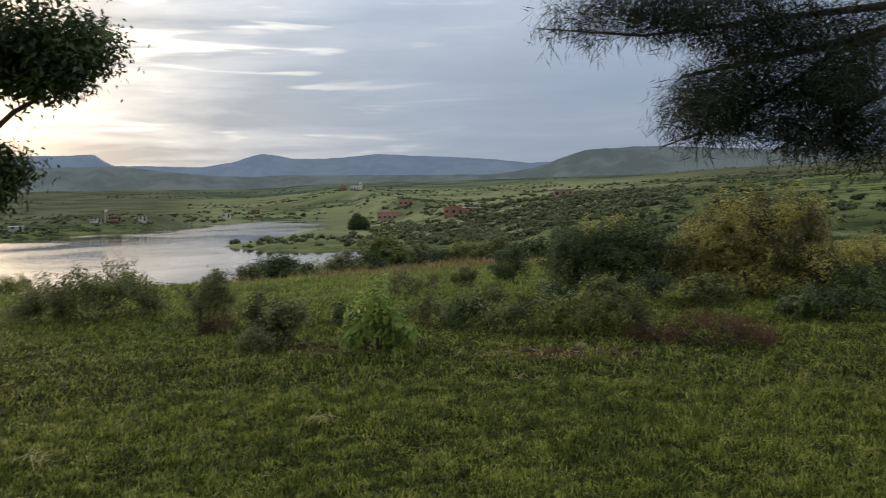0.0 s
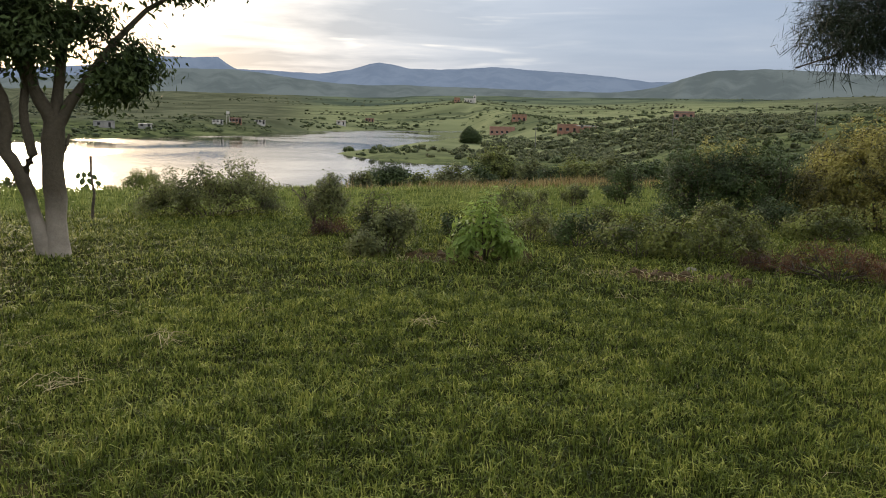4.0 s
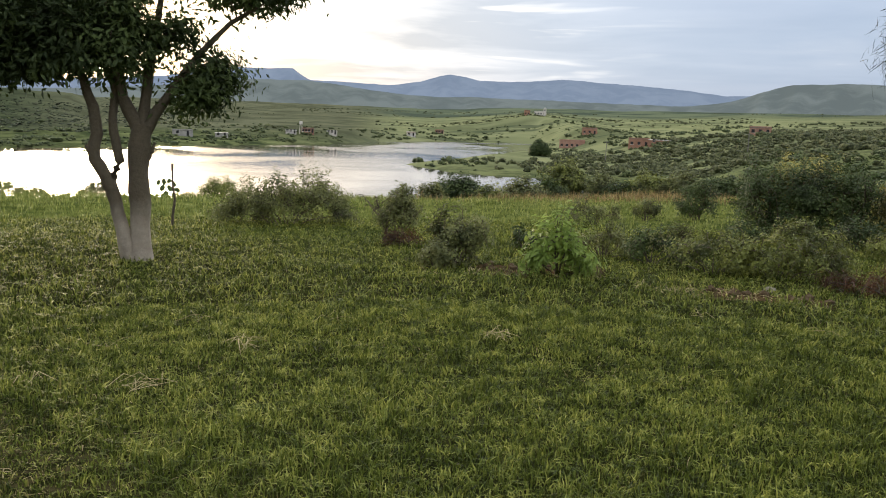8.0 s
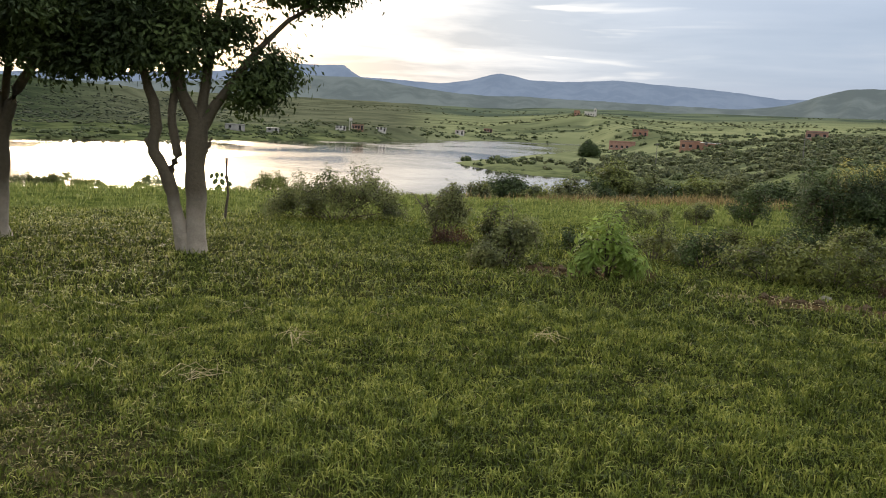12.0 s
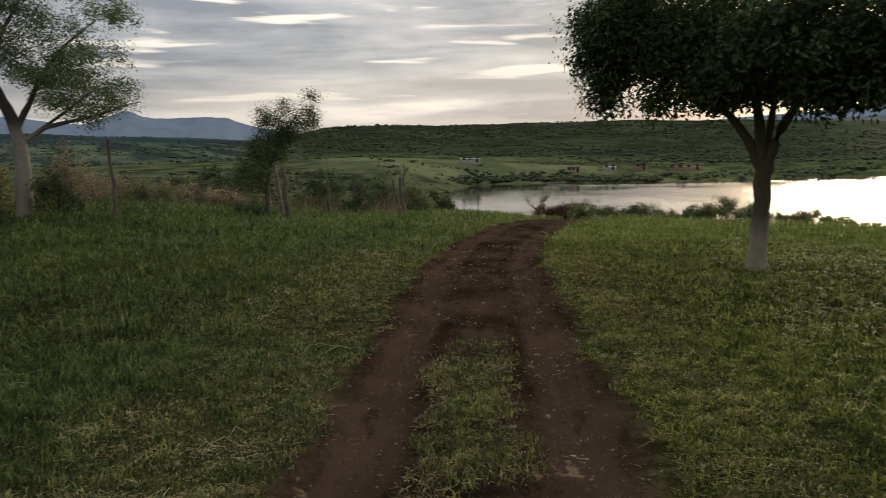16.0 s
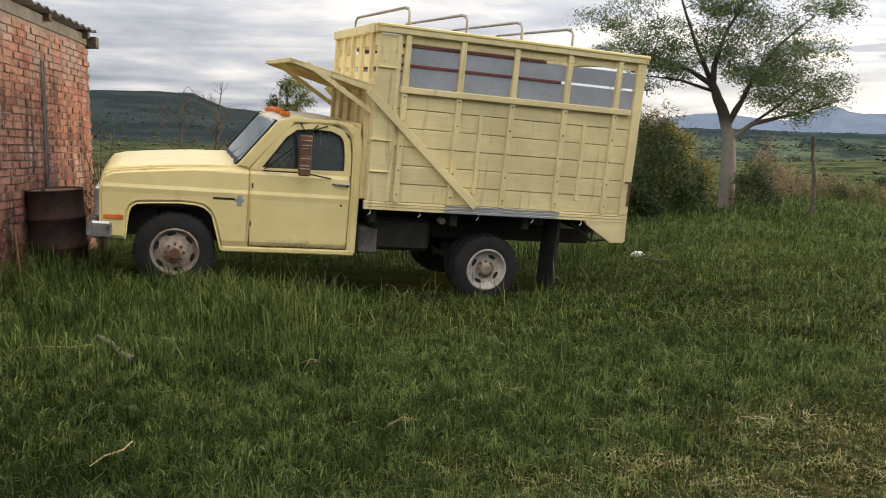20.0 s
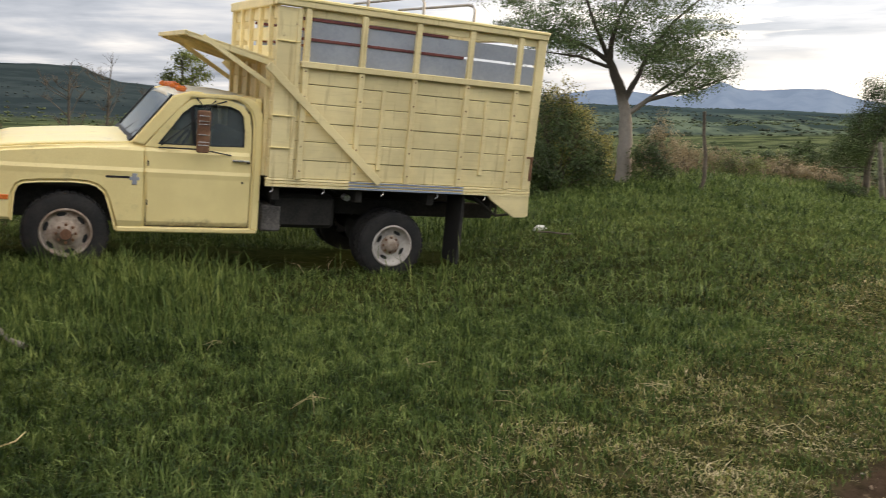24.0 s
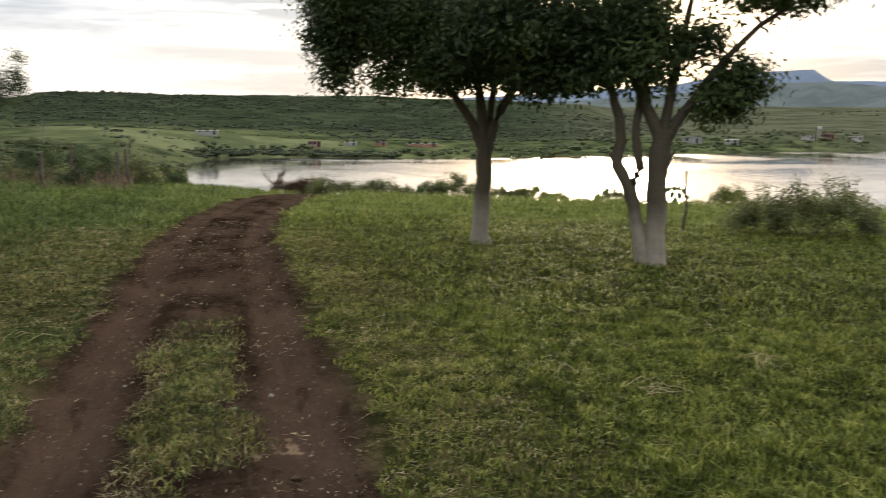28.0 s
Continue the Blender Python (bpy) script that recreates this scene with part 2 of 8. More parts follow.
# height of the near ground 18 m away
NEAR = [(-90, 0.1), (-30, -0.35), (-10, -0.5), (10, -0.6), (30, -0.6), (45, -0.55), (60, -0.4), (74, -0.05), (85, 0.4), (94, 0.25), (104, -0.3), (114, 0.0), (125, 0.65), (140, 0.9), (180, 0.6), (270, 0.1)]
# the crest of the near slope: distance, and how far below eye level it is seen
CREST_R = [(-90, 60), (-30, 44), (-15, 40), (-3, 36), (12, 31), (50, 31), (58, 33), (74, 33), (95, 32), (125, 40), (270, 60)]
CREST_EL = [(-90, -1), (-30, -3.0), (-15, -4.1), (-3, -4.9), (2, -5.25), (12, -5.7), (27, -5.6), (37, -5.6), (45, -5.3), (51, -5.2), (57, -5.1), (65, -4.2), (74, -3.8), (85, -2.6), (95, -2.3), (110, -1.6), (125, -1.2), (140, -0.6), (200, 0.5), (270, -1)]
LAKE_Z = -12.0
FAR_SHORE = [(-3, 192), (0, 210), (4.3, 215), (5.2, 470), (6.2, 566), (14, 546), (20, 440), (30, 366), (40, 322), (47, 300), (54, 308), (58, 310), (61, 305), (62.6, 280), (63.2, 230), (63.3, 120)]
# where the flat land beyond the inlet begins to rise
RISE = [(-25, 100), (-14, 120), (-8, 170), (-4, 240), (0, 320), (3, 420), (6.2, 566)]
RISE_WEST = [(54, 308), (58, 310), (62, 300), (64, 260), (66, 215), (72, 170), (80, 135), (96, 92), (270, 92)]
PEN_NEAR = [(3.5, 212), (8.6, 216), (11.7, 222), (14.9, 258)]
PEN_FAR = [(3.5, 640), (5.6, 560), (6.1, 430), (8, 370), (11, 300), (14.9, 259)]
MID_R = [(-90, 200), (-30, 220), (-15, 260), (-8, 330), (-2, 380), (1, 480), (4.6, 620), (6, 640), (12, 640), (20, 480), (30, 420), (40, 390), (48, 362), (56, 350), (61, 348), (68, 330), (79, 420), (93, 600), (130, 600), (270, 200)]
MID_EL = [(-90, 1), (-30, -0.3), (-15, -0.5), (-8, -0.35), (-2, -0.9), (1, -0.5), (4.6, 0.3), (6.5, 0.5), (9, 0.0), (13, -0.7), (20, -1.0), (30, -1.3), (40, -1.5), (48, -1.6), (56, -1.35), (61, -0.95), (64, -0.85), (69, -0.62), (79, -0.5), (93, -0.2), (110, 0.5), (130, 1), (270, 1)]
RIDGE_R = [(-90, 900), (-30, 900), (-15, 1500), (-3, 1800), (16, 1800), (21, 1900), (30, 1500), (36, 950), (50, 850), (71, 800), (73.6, 950), (75.5, 1200), (93, 1500), (117, 1500), (131, 1300), (270, 900)]
RIDGE_EL = [(-90, 2), (-30, 1.75), (-22, 1.45), (-15, 1.15), (-3, 0.95), (4, 0.95), (11, 0.8), (16, 0.75), (21, 0.8), (30, 0.85), (34, 0.9), (38, 1.0), (41.4, 1.18), (50, 1.5), (61, 1.5), (70.9, 1.58), (72.0, 1.42), (73.6, 1.05), (76, 0.8), (79, 1.0), (84, 1.2), (88, 1.45), (92, 1.7), (96, 1.75), (110, 1.8), (117, 2.4), (122.4, 2.95), (124.6, 4.0), (131, 3.95), (145, 3.7), (270, 2)]
SKYLINE = [(-60, 2.2), (-30, 1.9), (-22, 1.9), (-12, 1.95), (-7.5, 2.1), (-6.1, 2.05), (-2.2, 2.5), (4.3, 2.9), (8, 2.65), (10, 2.72), (11.9, 3.06), (12.6, 2.95), (14, 2.5), (16, 2.25), (21.3, 2.4), (21.9, 2.75), (22.4, 3.12), (23.8, 3.05), (26.6, 3.02), (30.5, 2.3), (36, 1.9), (45, 1.4), (60, 1.2), (72, 1.1), (74, 1.4), (75.5, 1.74), (76.6, 2.02), (77.3, 2.33), (78.8, 2.42), (80.5, 2.38), (81.8, 2.35), (82.6, 2.5), (83.1, 2.78), (83.6, 2.9), (84.1, 2.76), (84.7, 2.42), (86.2, 2.03), (88.3, 2.25), (90, 2.58), (91.5, 2.5), (94, 2.2), (110, 2.0), (140, 2)]
NEAR_RANGE = [(-40, 2.3), (-26, 2.25), (-22, 2.35), (-17, 2.72), (-14.9, 2.84), (-12.9, 2.92), (-9.7, 2.82), (-8.0, 2.3), (-6.3, 1.75), (-4.5, 1.45), (-3, 1.35), (4.3, 1.49), (10.7, 1.61), (13, 1.55), (16, 1.72), (19, 2.1), (21.6, 2.36), (26, 2.3), (30, 1.75), (36, 1.3), (45, 1.0), (72, 0.9), (76, 0.9), (84, 1.2), (92, 1.5), (100, 1.9), (116, 2.0), (140, 2.0)]
EYE_Z = EYE


def wrap(az):
    return (np.asarray(az) + 90.0) % 360.0 - 90.0


def hash_noise(x, y, seed=0.0):
    """Smooth rolling noise for arrays, about -1 to 1."""
    s = np.zeros_like(x)
    for k, (a, b, ph) in enumerate(((1.0, 0.35, 0.3), (-0.6, 1.1, 1.7), (1.7, -0.9, 2.9), (0.5, 2.1, 4.2), (-2.3, 1.4, 5.6))):
        s += np.sin(a * x + b * y + ph + seed + 1.3 * np.sin(0.7 * b * x - 0.8 * a * y + seed * 1.7 + k)) / (1.0 + 0.5 * k)
    return s / 2.6


def ground_height(x, y):
    """Height of the one ground sheet, for arrays of places."""
    x, y = np.asarray(x, float), np.asarray(y, float)
    r = np.hypot(x, y) + 1e-6
    az = wrap(np.degrees(np.arctan2(-x, y)))
    z18 = knots(az, NEAR)
    rc, ec = knots(az, CREST_R), knots(az, CREST_EL)
    zc = EYE_Z + rc * tan_d(ec)
    rm = np.maximum(knots(az, MID_R), rc + 60)
    zm = EYE_Z + rm * tan_d(knots(az, MID_EL))
    rr = np.maximum(knots(az, RIDGE_R), rm + 100)
    zr = EYE_Z + rr * tan_d(knots(az, RIDGE_EL))
    near = z18 * np.minimum(r / 18.0, 1.0) ** 2
    t = np.clip((r - 18) / (rc - 18), 0, 1)
    z = np.where(r < 18, near, z18 + (zc - z18) * t * t)
    rf = rc + 60.0
    foot = np.interp(az, [-40, -20, -5, 60, 66, 80], [-6.0, -8.0, -11.4, -11.4, -10.8, -8.0])
    t = np.clip((r - rc) / (rf - rc), 0, 1)
    z = np.where(r > rc, zc + (foot - zc) * (1 - (1 - t) ** 1.6), z)
    shore0 = np.where(az < 6.2, knots(az, RISE), np.where(az < 58, knots(az, FAR_SHORE), np.maximum(rf, knots(az, RISE_WEST))))
    rise = np.minimum(np.maximum(rf, shore0), rm - 20)
    t = np.clip((r - rise) / (rm - rise), 0, 1)
    z = np.where(r > rf, foot + (zm - foot) * t ** 1.1, z)
    t = np.clip((r - rm) / (rr - rm), 0, 1)
    bend = np.where((az > 34) & (az < 73), 2.2, 1.15)
    z = np.where(r > rm, zm + (zr - zm) * t ** bend, z)
    t = np.clip((r - rr) / 900.0, 0, 1)
    z = np.where(r > rr, zr - (zr * 0.35 + 8) * t * t * (3 - 2 * t), z)
    # the lake's basin, with the spit of land that runs out into it
    shore = knots(az, FAR_SHORE) + 3.5 * hash_noise(x * 0.09, y * 0.09, 2.0)
    inside = np.minimum(np.minimum(shore - r, (r - rf + 10) * 1.0), np.minimum((63.0 + 0.5 * hash_noise(r * 0.05, r * 0.0, 3.0) - az), (az + 3.0)) * r * 0.0175)
    pn = knots(az, PEN_NEAR) + 2.5 * hash_noise(x * 0.12, y * 0.12, 5.0)
    pf = knots(az, PEN_FAR)
    spit = np.minimum(np.minimum(r - pn, pf - r), np.minimum(14.9 - az, az - 3.0) * r * 0.0175)
    wet = np.minimum(inside, -spit)
    land = np.maximum(z, LAKE_Z + 0.25 + 0.02 * np.clip(-wet, 0, 60))
    land = np.where((spit > 0) & (inside > 0), LAKE_Z + 0.2 + np.minimum(spit * 0.05, 3.0), land)
    z = np.where(r > rf - 12, np.where(wet > 0, np.maximum(LAKE_Z - 0.25 - 0.05 * wet, LAKE_Z - 2.5), land), z)
    far = np.clip((r - 70) / 400, 0, 1)
    dry = np.clip(-wet / 30, 0, 1)
    z = z + far * dry * (1.1 * hash_noise(x * 0.02, y * 0.02, 1.0) + 0.5 * hash_noise(x * 0.07, y * 0.07, 3.0)) * np.clip(1.6 - r / 3000, 0, 1)
    z = z + np.clip((r - 500) / 600, 0, 1) * 3.0 * hash_noise(x * 0.011, y * 0.011, 7.0)
    # small unevenness close by, ruts of the track
    z = z + 0.018 * hash_noise(x * 1.9, y * 1.9, 4.0) + 0.03 * hash_noise(x * 0.6, y * 0.6, 6.0)
    return z + track_depth(x, y)


def track_offset(x, y):
    """Sideways distance from the middle of the dirt track (to its right), and the way along it."""
    a = radians(TRACK_AZ)
    s = -math.sin(a) * x + math.cos(a) * y
    o = math.cos(a) * x + math.sin(a) * y
    return o - TRACK_O - TRACK_BEND * np.clip(s - TRACK_FROM, 0, None) ** 2, s


TRACK_AZ, TRACK_O, TRACK_FROM, TRACK_BEND = 60.0, -0.24, 11.0, 0.0105


def track_depth(x, y):
    o, s = track_offset(x, y)
    rut = np.exp(-((np.abs(o) - 0.57) / 0.2) ** 2)
    return -0.05 * rut * np.clip((s + 6) / 4, 0, 1) * np.clip((45 - s) / 10, 0, 1)


def gz(x, y):
    return float(ground_height(np.array([x]), np.array([y]))[0])


# ---- mesh helpers ----


def mesh_from(name, verts, faces, mat, smooth=False):
    me = bpy.data.meshes.new(name)
    me.from_pydata(verts, [], faces)
    if mat:
        me.materials.append(mat)
    if smooth:
        me.polygons.foreach_set("use_smooth", [True] * len(me.polygons))
    me.update()
    return me


def mesh_arrays(name, verts, quads, mat, smooth=False):
    """A mesh from numpy arrays; quads has three or four columns."""
    me = bpy.data.meshes.new(name)
    n, k = quads.shape
    me.vertices.add(len(verts))
    me.vertices.foreach_set("co", np.ascontiguousarray(verts, np.float32).ravel())
    me.loops.add(n * k)
    me.loops.foreach_set("vertex_index", np.ascontiguousarray(quads, np.int32).ravel())
    me.polygons.add(n)
    me.polygons.foreach_set("loop_start", np.arange(0, n * k, k, dtype=np.int32))
    me.polygons.foreach_set("use_smooth", np.full(n, smooth))
    me.materials.append(mat)
    me.update(calc_edges=True)
    return me


def part(name, bm, mat, parent, label=""):
    """One mesh part under a thing or a part, from a bmesh in the thing's space."""
    me = bpy.data.meshes.new(name)
    bm.to_mesh(me)
    bm.free()
    if mat:
        me.materials.append(mat)
    return child(name, me, parent, label)


def child(name, me, parent, label=""):
    ob = new(name, me)
    ob.parent = parent
    if label:
        tagged(ob, label)
    return ob


def thing(name, m, label, category, group="", kind=""):
    ob = new(name)
    ob.matrix_world = m
    ob.empty_display_size = 0.2
    return tagged(ob, label, category, group, kind)


def box(bm, x0, x1, y0, y1, z0, z1, m=None):
    vs = [bm.verts.new(p) for p in ((x0, y0, z0), (x1, y0, z0), (x1, y1, z0), (x0, y1, z0), (x0, y0, z1), (x1, y0, z1), (x1, y1, z1), (x0, y1, z1))]
    for f in ((3, 2, 1, 0), (4, 5, 6, 7), (0, 1, 5, 4), (1, 2, 6, 5), (2, 3, 7, 6), (3, 0, 4, 7)):
        bm.faces.new([vs[i] for i in f])
    if m:
        bmesh.ops.transform(bm, matrix=m, verts=vs)
    return vs


def bevel(bm, w, seg=2):
    bmesh.ops.bevel(bm, geom=bm.edges[:], offset=w, segments=seg, affect="EDGES", clamp_overlap=True)
    return bm


def boxed(x0, x1, y0, y1, z0, z1, w=0.008, m=None):
    bm = bmesh.new()
    box(bm, x0, x1, y0, y1, z0, z1, m)
    return bevel(bm, w, 1) if w else bm


def tube_arrays(lines, sides=6):
    """Tapered tubes along polylines of (x, y, z, radius)."""
    V, F, base = [], [], 0
    ang = np.arange(sides) * 2 * np.pi / sides
    for ln in lines:
        p = np.array(ln, float)
        c, rad = p[:, :3], p[:, 3]
        d = np.gradient(c, axis=0)
        d /= np.linalg.norm(d, axis=1)[:, None] + 1e-9
        ref = np.where(np.abs(d[:, 2:3]) > 0.9, np.array([[1.0, 0, 0]]), np.array([[0, 0, 1.0]]))
        a = np.cross(d, ref)
        a /= np.linalg.norm(a, axis=1)[:, None] + 1e-9
        b = np.cross(d, a)
        ring = c[:, None] + rad[:, None, None] * (np.cos(ang)[None, :, None] * a[:, None] + np.sin(ang)[None, :, None] * b[:, None])
        V.append(ring.reshape(-1, 3))
        k = len(p)
        i, j = np.meshgrid(np.arange(k - 1), np.arange(sides), indexing="ij")
        q = np.stack([i * sides + j, i * sides + (j + 1) % sides, (i + 1) * sides + (j + 1) % sides, (i + 1) * sides + j], -1).reshape(-1, 4) + base
        F.append(q)
        base += k * sides
    return np.concatenate(V), np.concatenate(F)


def tube_mesh(name, lines, mat, sides=6, smooth=True):
    v, f = tube_arrays(lines, sides)
    return mesh_arrays(name, v, f, mat, smooth)


def leaf_mesh(name, at, mat, rng, length, width, droop=0.3, out=None):
    """Folded four-cornered leaves, one at each place; out: the way that each one's upper side faces."""
    n = len(at)
    d = rng.normal(size=(n, 3))
    d[:, 2] -= droop
    face = rng.normal(size=(n, 3))
    if out is not None:
        face = out + 0.45 * face
        face /= np.linalg.norm(face, axis=1)[:, None]
        d -= face * np.sum(d * face, axis=1)[:, None]
    d /= np.linalg.norm(d, axis=1)[:, None]
    s = np.cross(d, face)
    s /= np.linalg.norm(s, axis=1)[:, None] + 1e-9
    up = np.cross(s, d)
    ln = (length * rng.uniform(0.6, 1.3, n))[:, None]
    wd = (width * rng.uniform(0.7, 1.2, n))[:, None]
    v = np.stack([at, at + d * ln * 0.45 + s * wd * 0.5 + up * wd * 0.15, at + d * ln, at + d * ln * 0.45 - s * wd * 0.5 + up * wd * 0.15], 1).reshape(-1, 3)
    q = np.arange(4 * n).reshape(-1, 4)
    return mesh_arrays(name, v, q, mat)


def crown_points(crown, rng):
    """Clump centres in the crown's lobes: (x, y, z, rx, ry, rz, count), denser towards the outside."""
    out = []
    for cx, cy, cz, rx, ry, rz, n in crown:
        d = rng.normal(size=(n, 3))
        d /= np.linalg.norm(d, axis=1)[:, None]
        out.append(np.array([cx, cy, cz]) + d * (rng.uniform(0.15, 1.0, n) ** 0.45)[:, None] * np.array([rx, ry, rz]))
    return np.concatenate(out)


def bend_line(a, b, r0, r1, rng, k=4, sag=0.1):
    t = np.linspace(0, 1, k)[:, None]
    p = a + (b - a) * t
    w = rng.normal(size=(1, 3)) * np.linalg.norm(b - a) * sag
    p = p + w * np.sin(t * np.pi)
    return np.concatenate([p, r0 + (r1 - r0) * t], 1)


def tree(name, az, r, limbs, crown, leaf, clump, mats, label, category="tree", seed=1, group="", z=None, twig=0.012, limed=None, sides=8, size=1.0):
    """A tree or shrub. limbs: polylines of (right, away, up, radius) as one faces it from the spot; crown lobes in the same axes."""
    rng = np.random.default_rng(seed)
    x, y = spot(az, r)
    base = gz(x, y) if z is None else z
    ob = thing(name, pose(x, y, base, 0, 0, az), label, category, group)
    bark, leaves = mats
    lines = [np.array(l, float) * size for l in limbs]
    crown = [[v * size for v in c[:6]] + [c[6]] for c in crown]
    knots_at = np.concatenate([np.concatenate([l[i] + (l[i + 1] - l[i]) * np.linspace(0, 1, 6)[:, None] for i in range(len(l) - 1)])[3 if len(l) < 3 else 4:] for l in lines])
    cen = crown_points(crown, rng) if crown else np.zeros((0, 3))
    twigs = []
    for c in cen:
        dist = np.linalg.norm(knots_at[:, :3] - c, axis=1) + 0.35 * np.maximum(0, knots_at[:, 2] - c[2])
        k = knots_at[np.argmin(dist)]
        ln = bend_line(k[:3], c, min(k[3] * 0.6, twig * 1.6), twig * 0.35, rng)
        twigs.append(ln)
        knots_at = np.concatenate([knots_at, ln[1:-1]])
    fine = []
    for l in lines:
        t = np.linspace(0, len(l) - 1, 3 * (len(l) - 1) + 1)
        p = np.stack([np.interp(t, np.arange(len(l)), l[:, i]) for i in range(4)], 1)
        p[1:-1, :2] += rng.normal(size=(len(p) - 2, 2)) * p[1:-1, 3:4] * 0.1
        p[:, 3] *= rng.uniform(0.92, 1.08, len(p))
        fine.append(p)
    first = fine[0]
    first[0, 3] *= 1.35
    child("trunk", tube_mesh("trunk", fine[:1] if not limed else fine[:limed], bark, sides + 4), ob)
    rest = fine[(limed or 1):]
    if rest:
        for l in rest:
            child("limb", tube_mesh("limb", [l], bark, sides), ob)
    if r > 28:
        twigs = twigs[::3]
    if len(twigs):
        tagged(child("twig", tube_mesh("twig", twigs, BARK, 3), ob), kind="stuff")
    if len(cen):
        rad, per = clump
        off = rng.normal(size=(len(cen) * per, 3)) * np.array([1, 1, 0.75])
        at = np.repeat(cen, per, 0) + off * rad
        mid = cen.mean(0) * np.array([1, 1, 0.6])
        way = (cen - mid) / (np.linalg.norm(cen - mid, axis=1)[:, None] + 1e-6)
        way = off / (np.linalg.norm(off, axis=1)[:, None] + 1e-6) + 0.5 * np.repeat(way, per, 0) + np.array([0, 0, 0.3])
        tagged(child("crown", leaf_mesh("crown", at, leaves, rng, leaf[0], leaf[1], leaf[2] if len(leaf) > 2 else 0.3, way), ob), kind="stuff")
    return ob
# ---- ground, lake, distance ----


def ground_material():
    m, n, b = material("ground_grass_and_soil", 1.0, 0, 0.0)
    p = place(n)
    r = n.vec("LENGTH", p).outputs["Value"]
    a = n.noise(p, 0.9, 6, 0.65)
    f = n.noise(p, 14.0, 5, 0.7)
    near = n.mix(n.rng(n.math("ADD", n.math("MULTIPLY", a, 0.6), n.math("MULTIPLY", f, 0.4)), 0.36, 0.64), (0.014, 0.017, 0.006), (0.040, 0.043, 0.014))
    near = n.mix(n.math("MULTIPLY", n.rng(n.noise(p, 2.1, 5, 0.7), 0.58, 0.72), 0.5), near, (0.10, 0.082, 0.036))
    # thicker meadow on the slope
    near = n.mix(n.rng(r, 9, 18), near, n.mix(n.rng(n.noise(p, 1.3, 6, 0.7), 0.38, 0.62), (0.046, 0.066, 0.016), (0.135, 0.155, 0.043)))
    # meadows, fields and scrub farther off
    w = n.noise(p, 0.012, 6, 0.62, 0.6)
    s = n.noise(p, 0.09, 6, 0.7)
    far = n.ramp(w, (0.33, (0.050, 0.060, 0.027)), (0.46, (0.090, 0.106, 0.045)), (0.55, (0.135, 0.155, 0.065)), (0.66, (0.146, 0.160, 0.073)))
    far = n.mix(n.rng(s, 0.42, 0.62), far, (0.028, 0.040, 0.018))
    tan = n.mix(n.rng(n.noise(p, 0.25, 5, 0.7), 0.45, 0.62), far, (0.22, 0.17, 0.09))
    far = n.mix(n.rng(r, 60, 34), far, tan)
    hill = n.mix(n.rng(n.noise(p, 0.03, 6, 0.75), 0.4, 0.62), (0.022, 0.031, 0.017), (0.052, 0.066, 0.034))
    # green fields with hedges on the low hills beyond the inlet
    sp = n.add("ShaderNodeSeparateXYZ", {0: p})
    way = n.math("ARCTAN2", n.math("MULTIPLY", sp.outputs[0], -1.0), sp.outputs[1])
    # field tones lifted and greyed, with haze mixed into the base colour
    field = n.ramp(n.noise(p, 0.011, 4, 0.5, 0.8), (0.36, (0.10, 0.115, 0.058)), (0.45, (0.15, 0.165, 0.085)), (0.53, (0.185, 0.20, 0.10)), (0.62, (0.135, 0.15, 0.075)))
    field = n.mix(n.math("MULTIPLY", n.rng(n.noise(n.add("ShaderNodeMapping", {"Vector": p, "Rotation": (0, 0, 0.25), "Scale": (0.35, 2.2, 1.0)}).outputs[0], 0.03, 5, 0.65), 0.53, 0.60), 0.75), field, (0.050, 0.064, 0.036))
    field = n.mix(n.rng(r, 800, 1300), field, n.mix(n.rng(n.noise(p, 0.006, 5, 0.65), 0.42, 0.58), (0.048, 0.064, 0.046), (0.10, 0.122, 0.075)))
    east = n.math("MULTIPLY", n.rng(way, 0.34, 0.25), n.rng(way, -0.34, -0.2))
    # banded valley, its tones raised and blued to include haze
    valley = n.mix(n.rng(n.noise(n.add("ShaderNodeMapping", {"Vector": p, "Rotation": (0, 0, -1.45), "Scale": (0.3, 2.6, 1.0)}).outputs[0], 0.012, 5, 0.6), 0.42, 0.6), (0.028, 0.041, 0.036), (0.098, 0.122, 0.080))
    # slope across the lake, lightened so its colour holds the haze glow
    haze_slope = n.mix(n.rng(n.noise(p, 0.02, 6, 0.7), 0.4, 0.6), (0.058, 0.064, 0.038), (0.105, 0.112, 0.068))
    hill = n.mix(n.rng(way, 0.72, 0.58), hill, haze_slope)
    # bluer beyond 800 m: distance haze put into the colour
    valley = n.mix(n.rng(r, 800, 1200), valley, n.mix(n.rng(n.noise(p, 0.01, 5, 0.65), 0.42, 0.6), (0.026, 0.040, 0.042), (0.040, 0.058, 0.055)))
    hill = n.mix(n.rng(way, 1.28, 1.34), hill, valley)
    # far hill to the left, tinted blue-grey as seen through haze
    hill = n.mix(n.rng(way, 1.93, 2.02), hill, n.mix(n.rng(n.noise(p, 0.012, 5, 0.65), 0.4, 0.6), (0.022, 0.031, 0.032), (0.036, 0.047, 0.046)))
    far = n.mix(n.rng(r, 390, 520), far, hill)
    bushy = n.mix(n.rng(n.noise(p, 0.06, 6, 0.7), 0.4, 0.6), (0.030, 0.040, 0.020), (0.095, 0.108, 0.050))
    far = n.mix(n.math("MULTIPLY", n.rng(way, 1.04, 1.10), n.math("MULTIPLY", n.rng(r, 50, 90), n.rng(r, 520, 400))), far, bushy)
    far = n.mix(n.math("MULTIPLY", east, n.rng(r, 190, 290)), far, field)
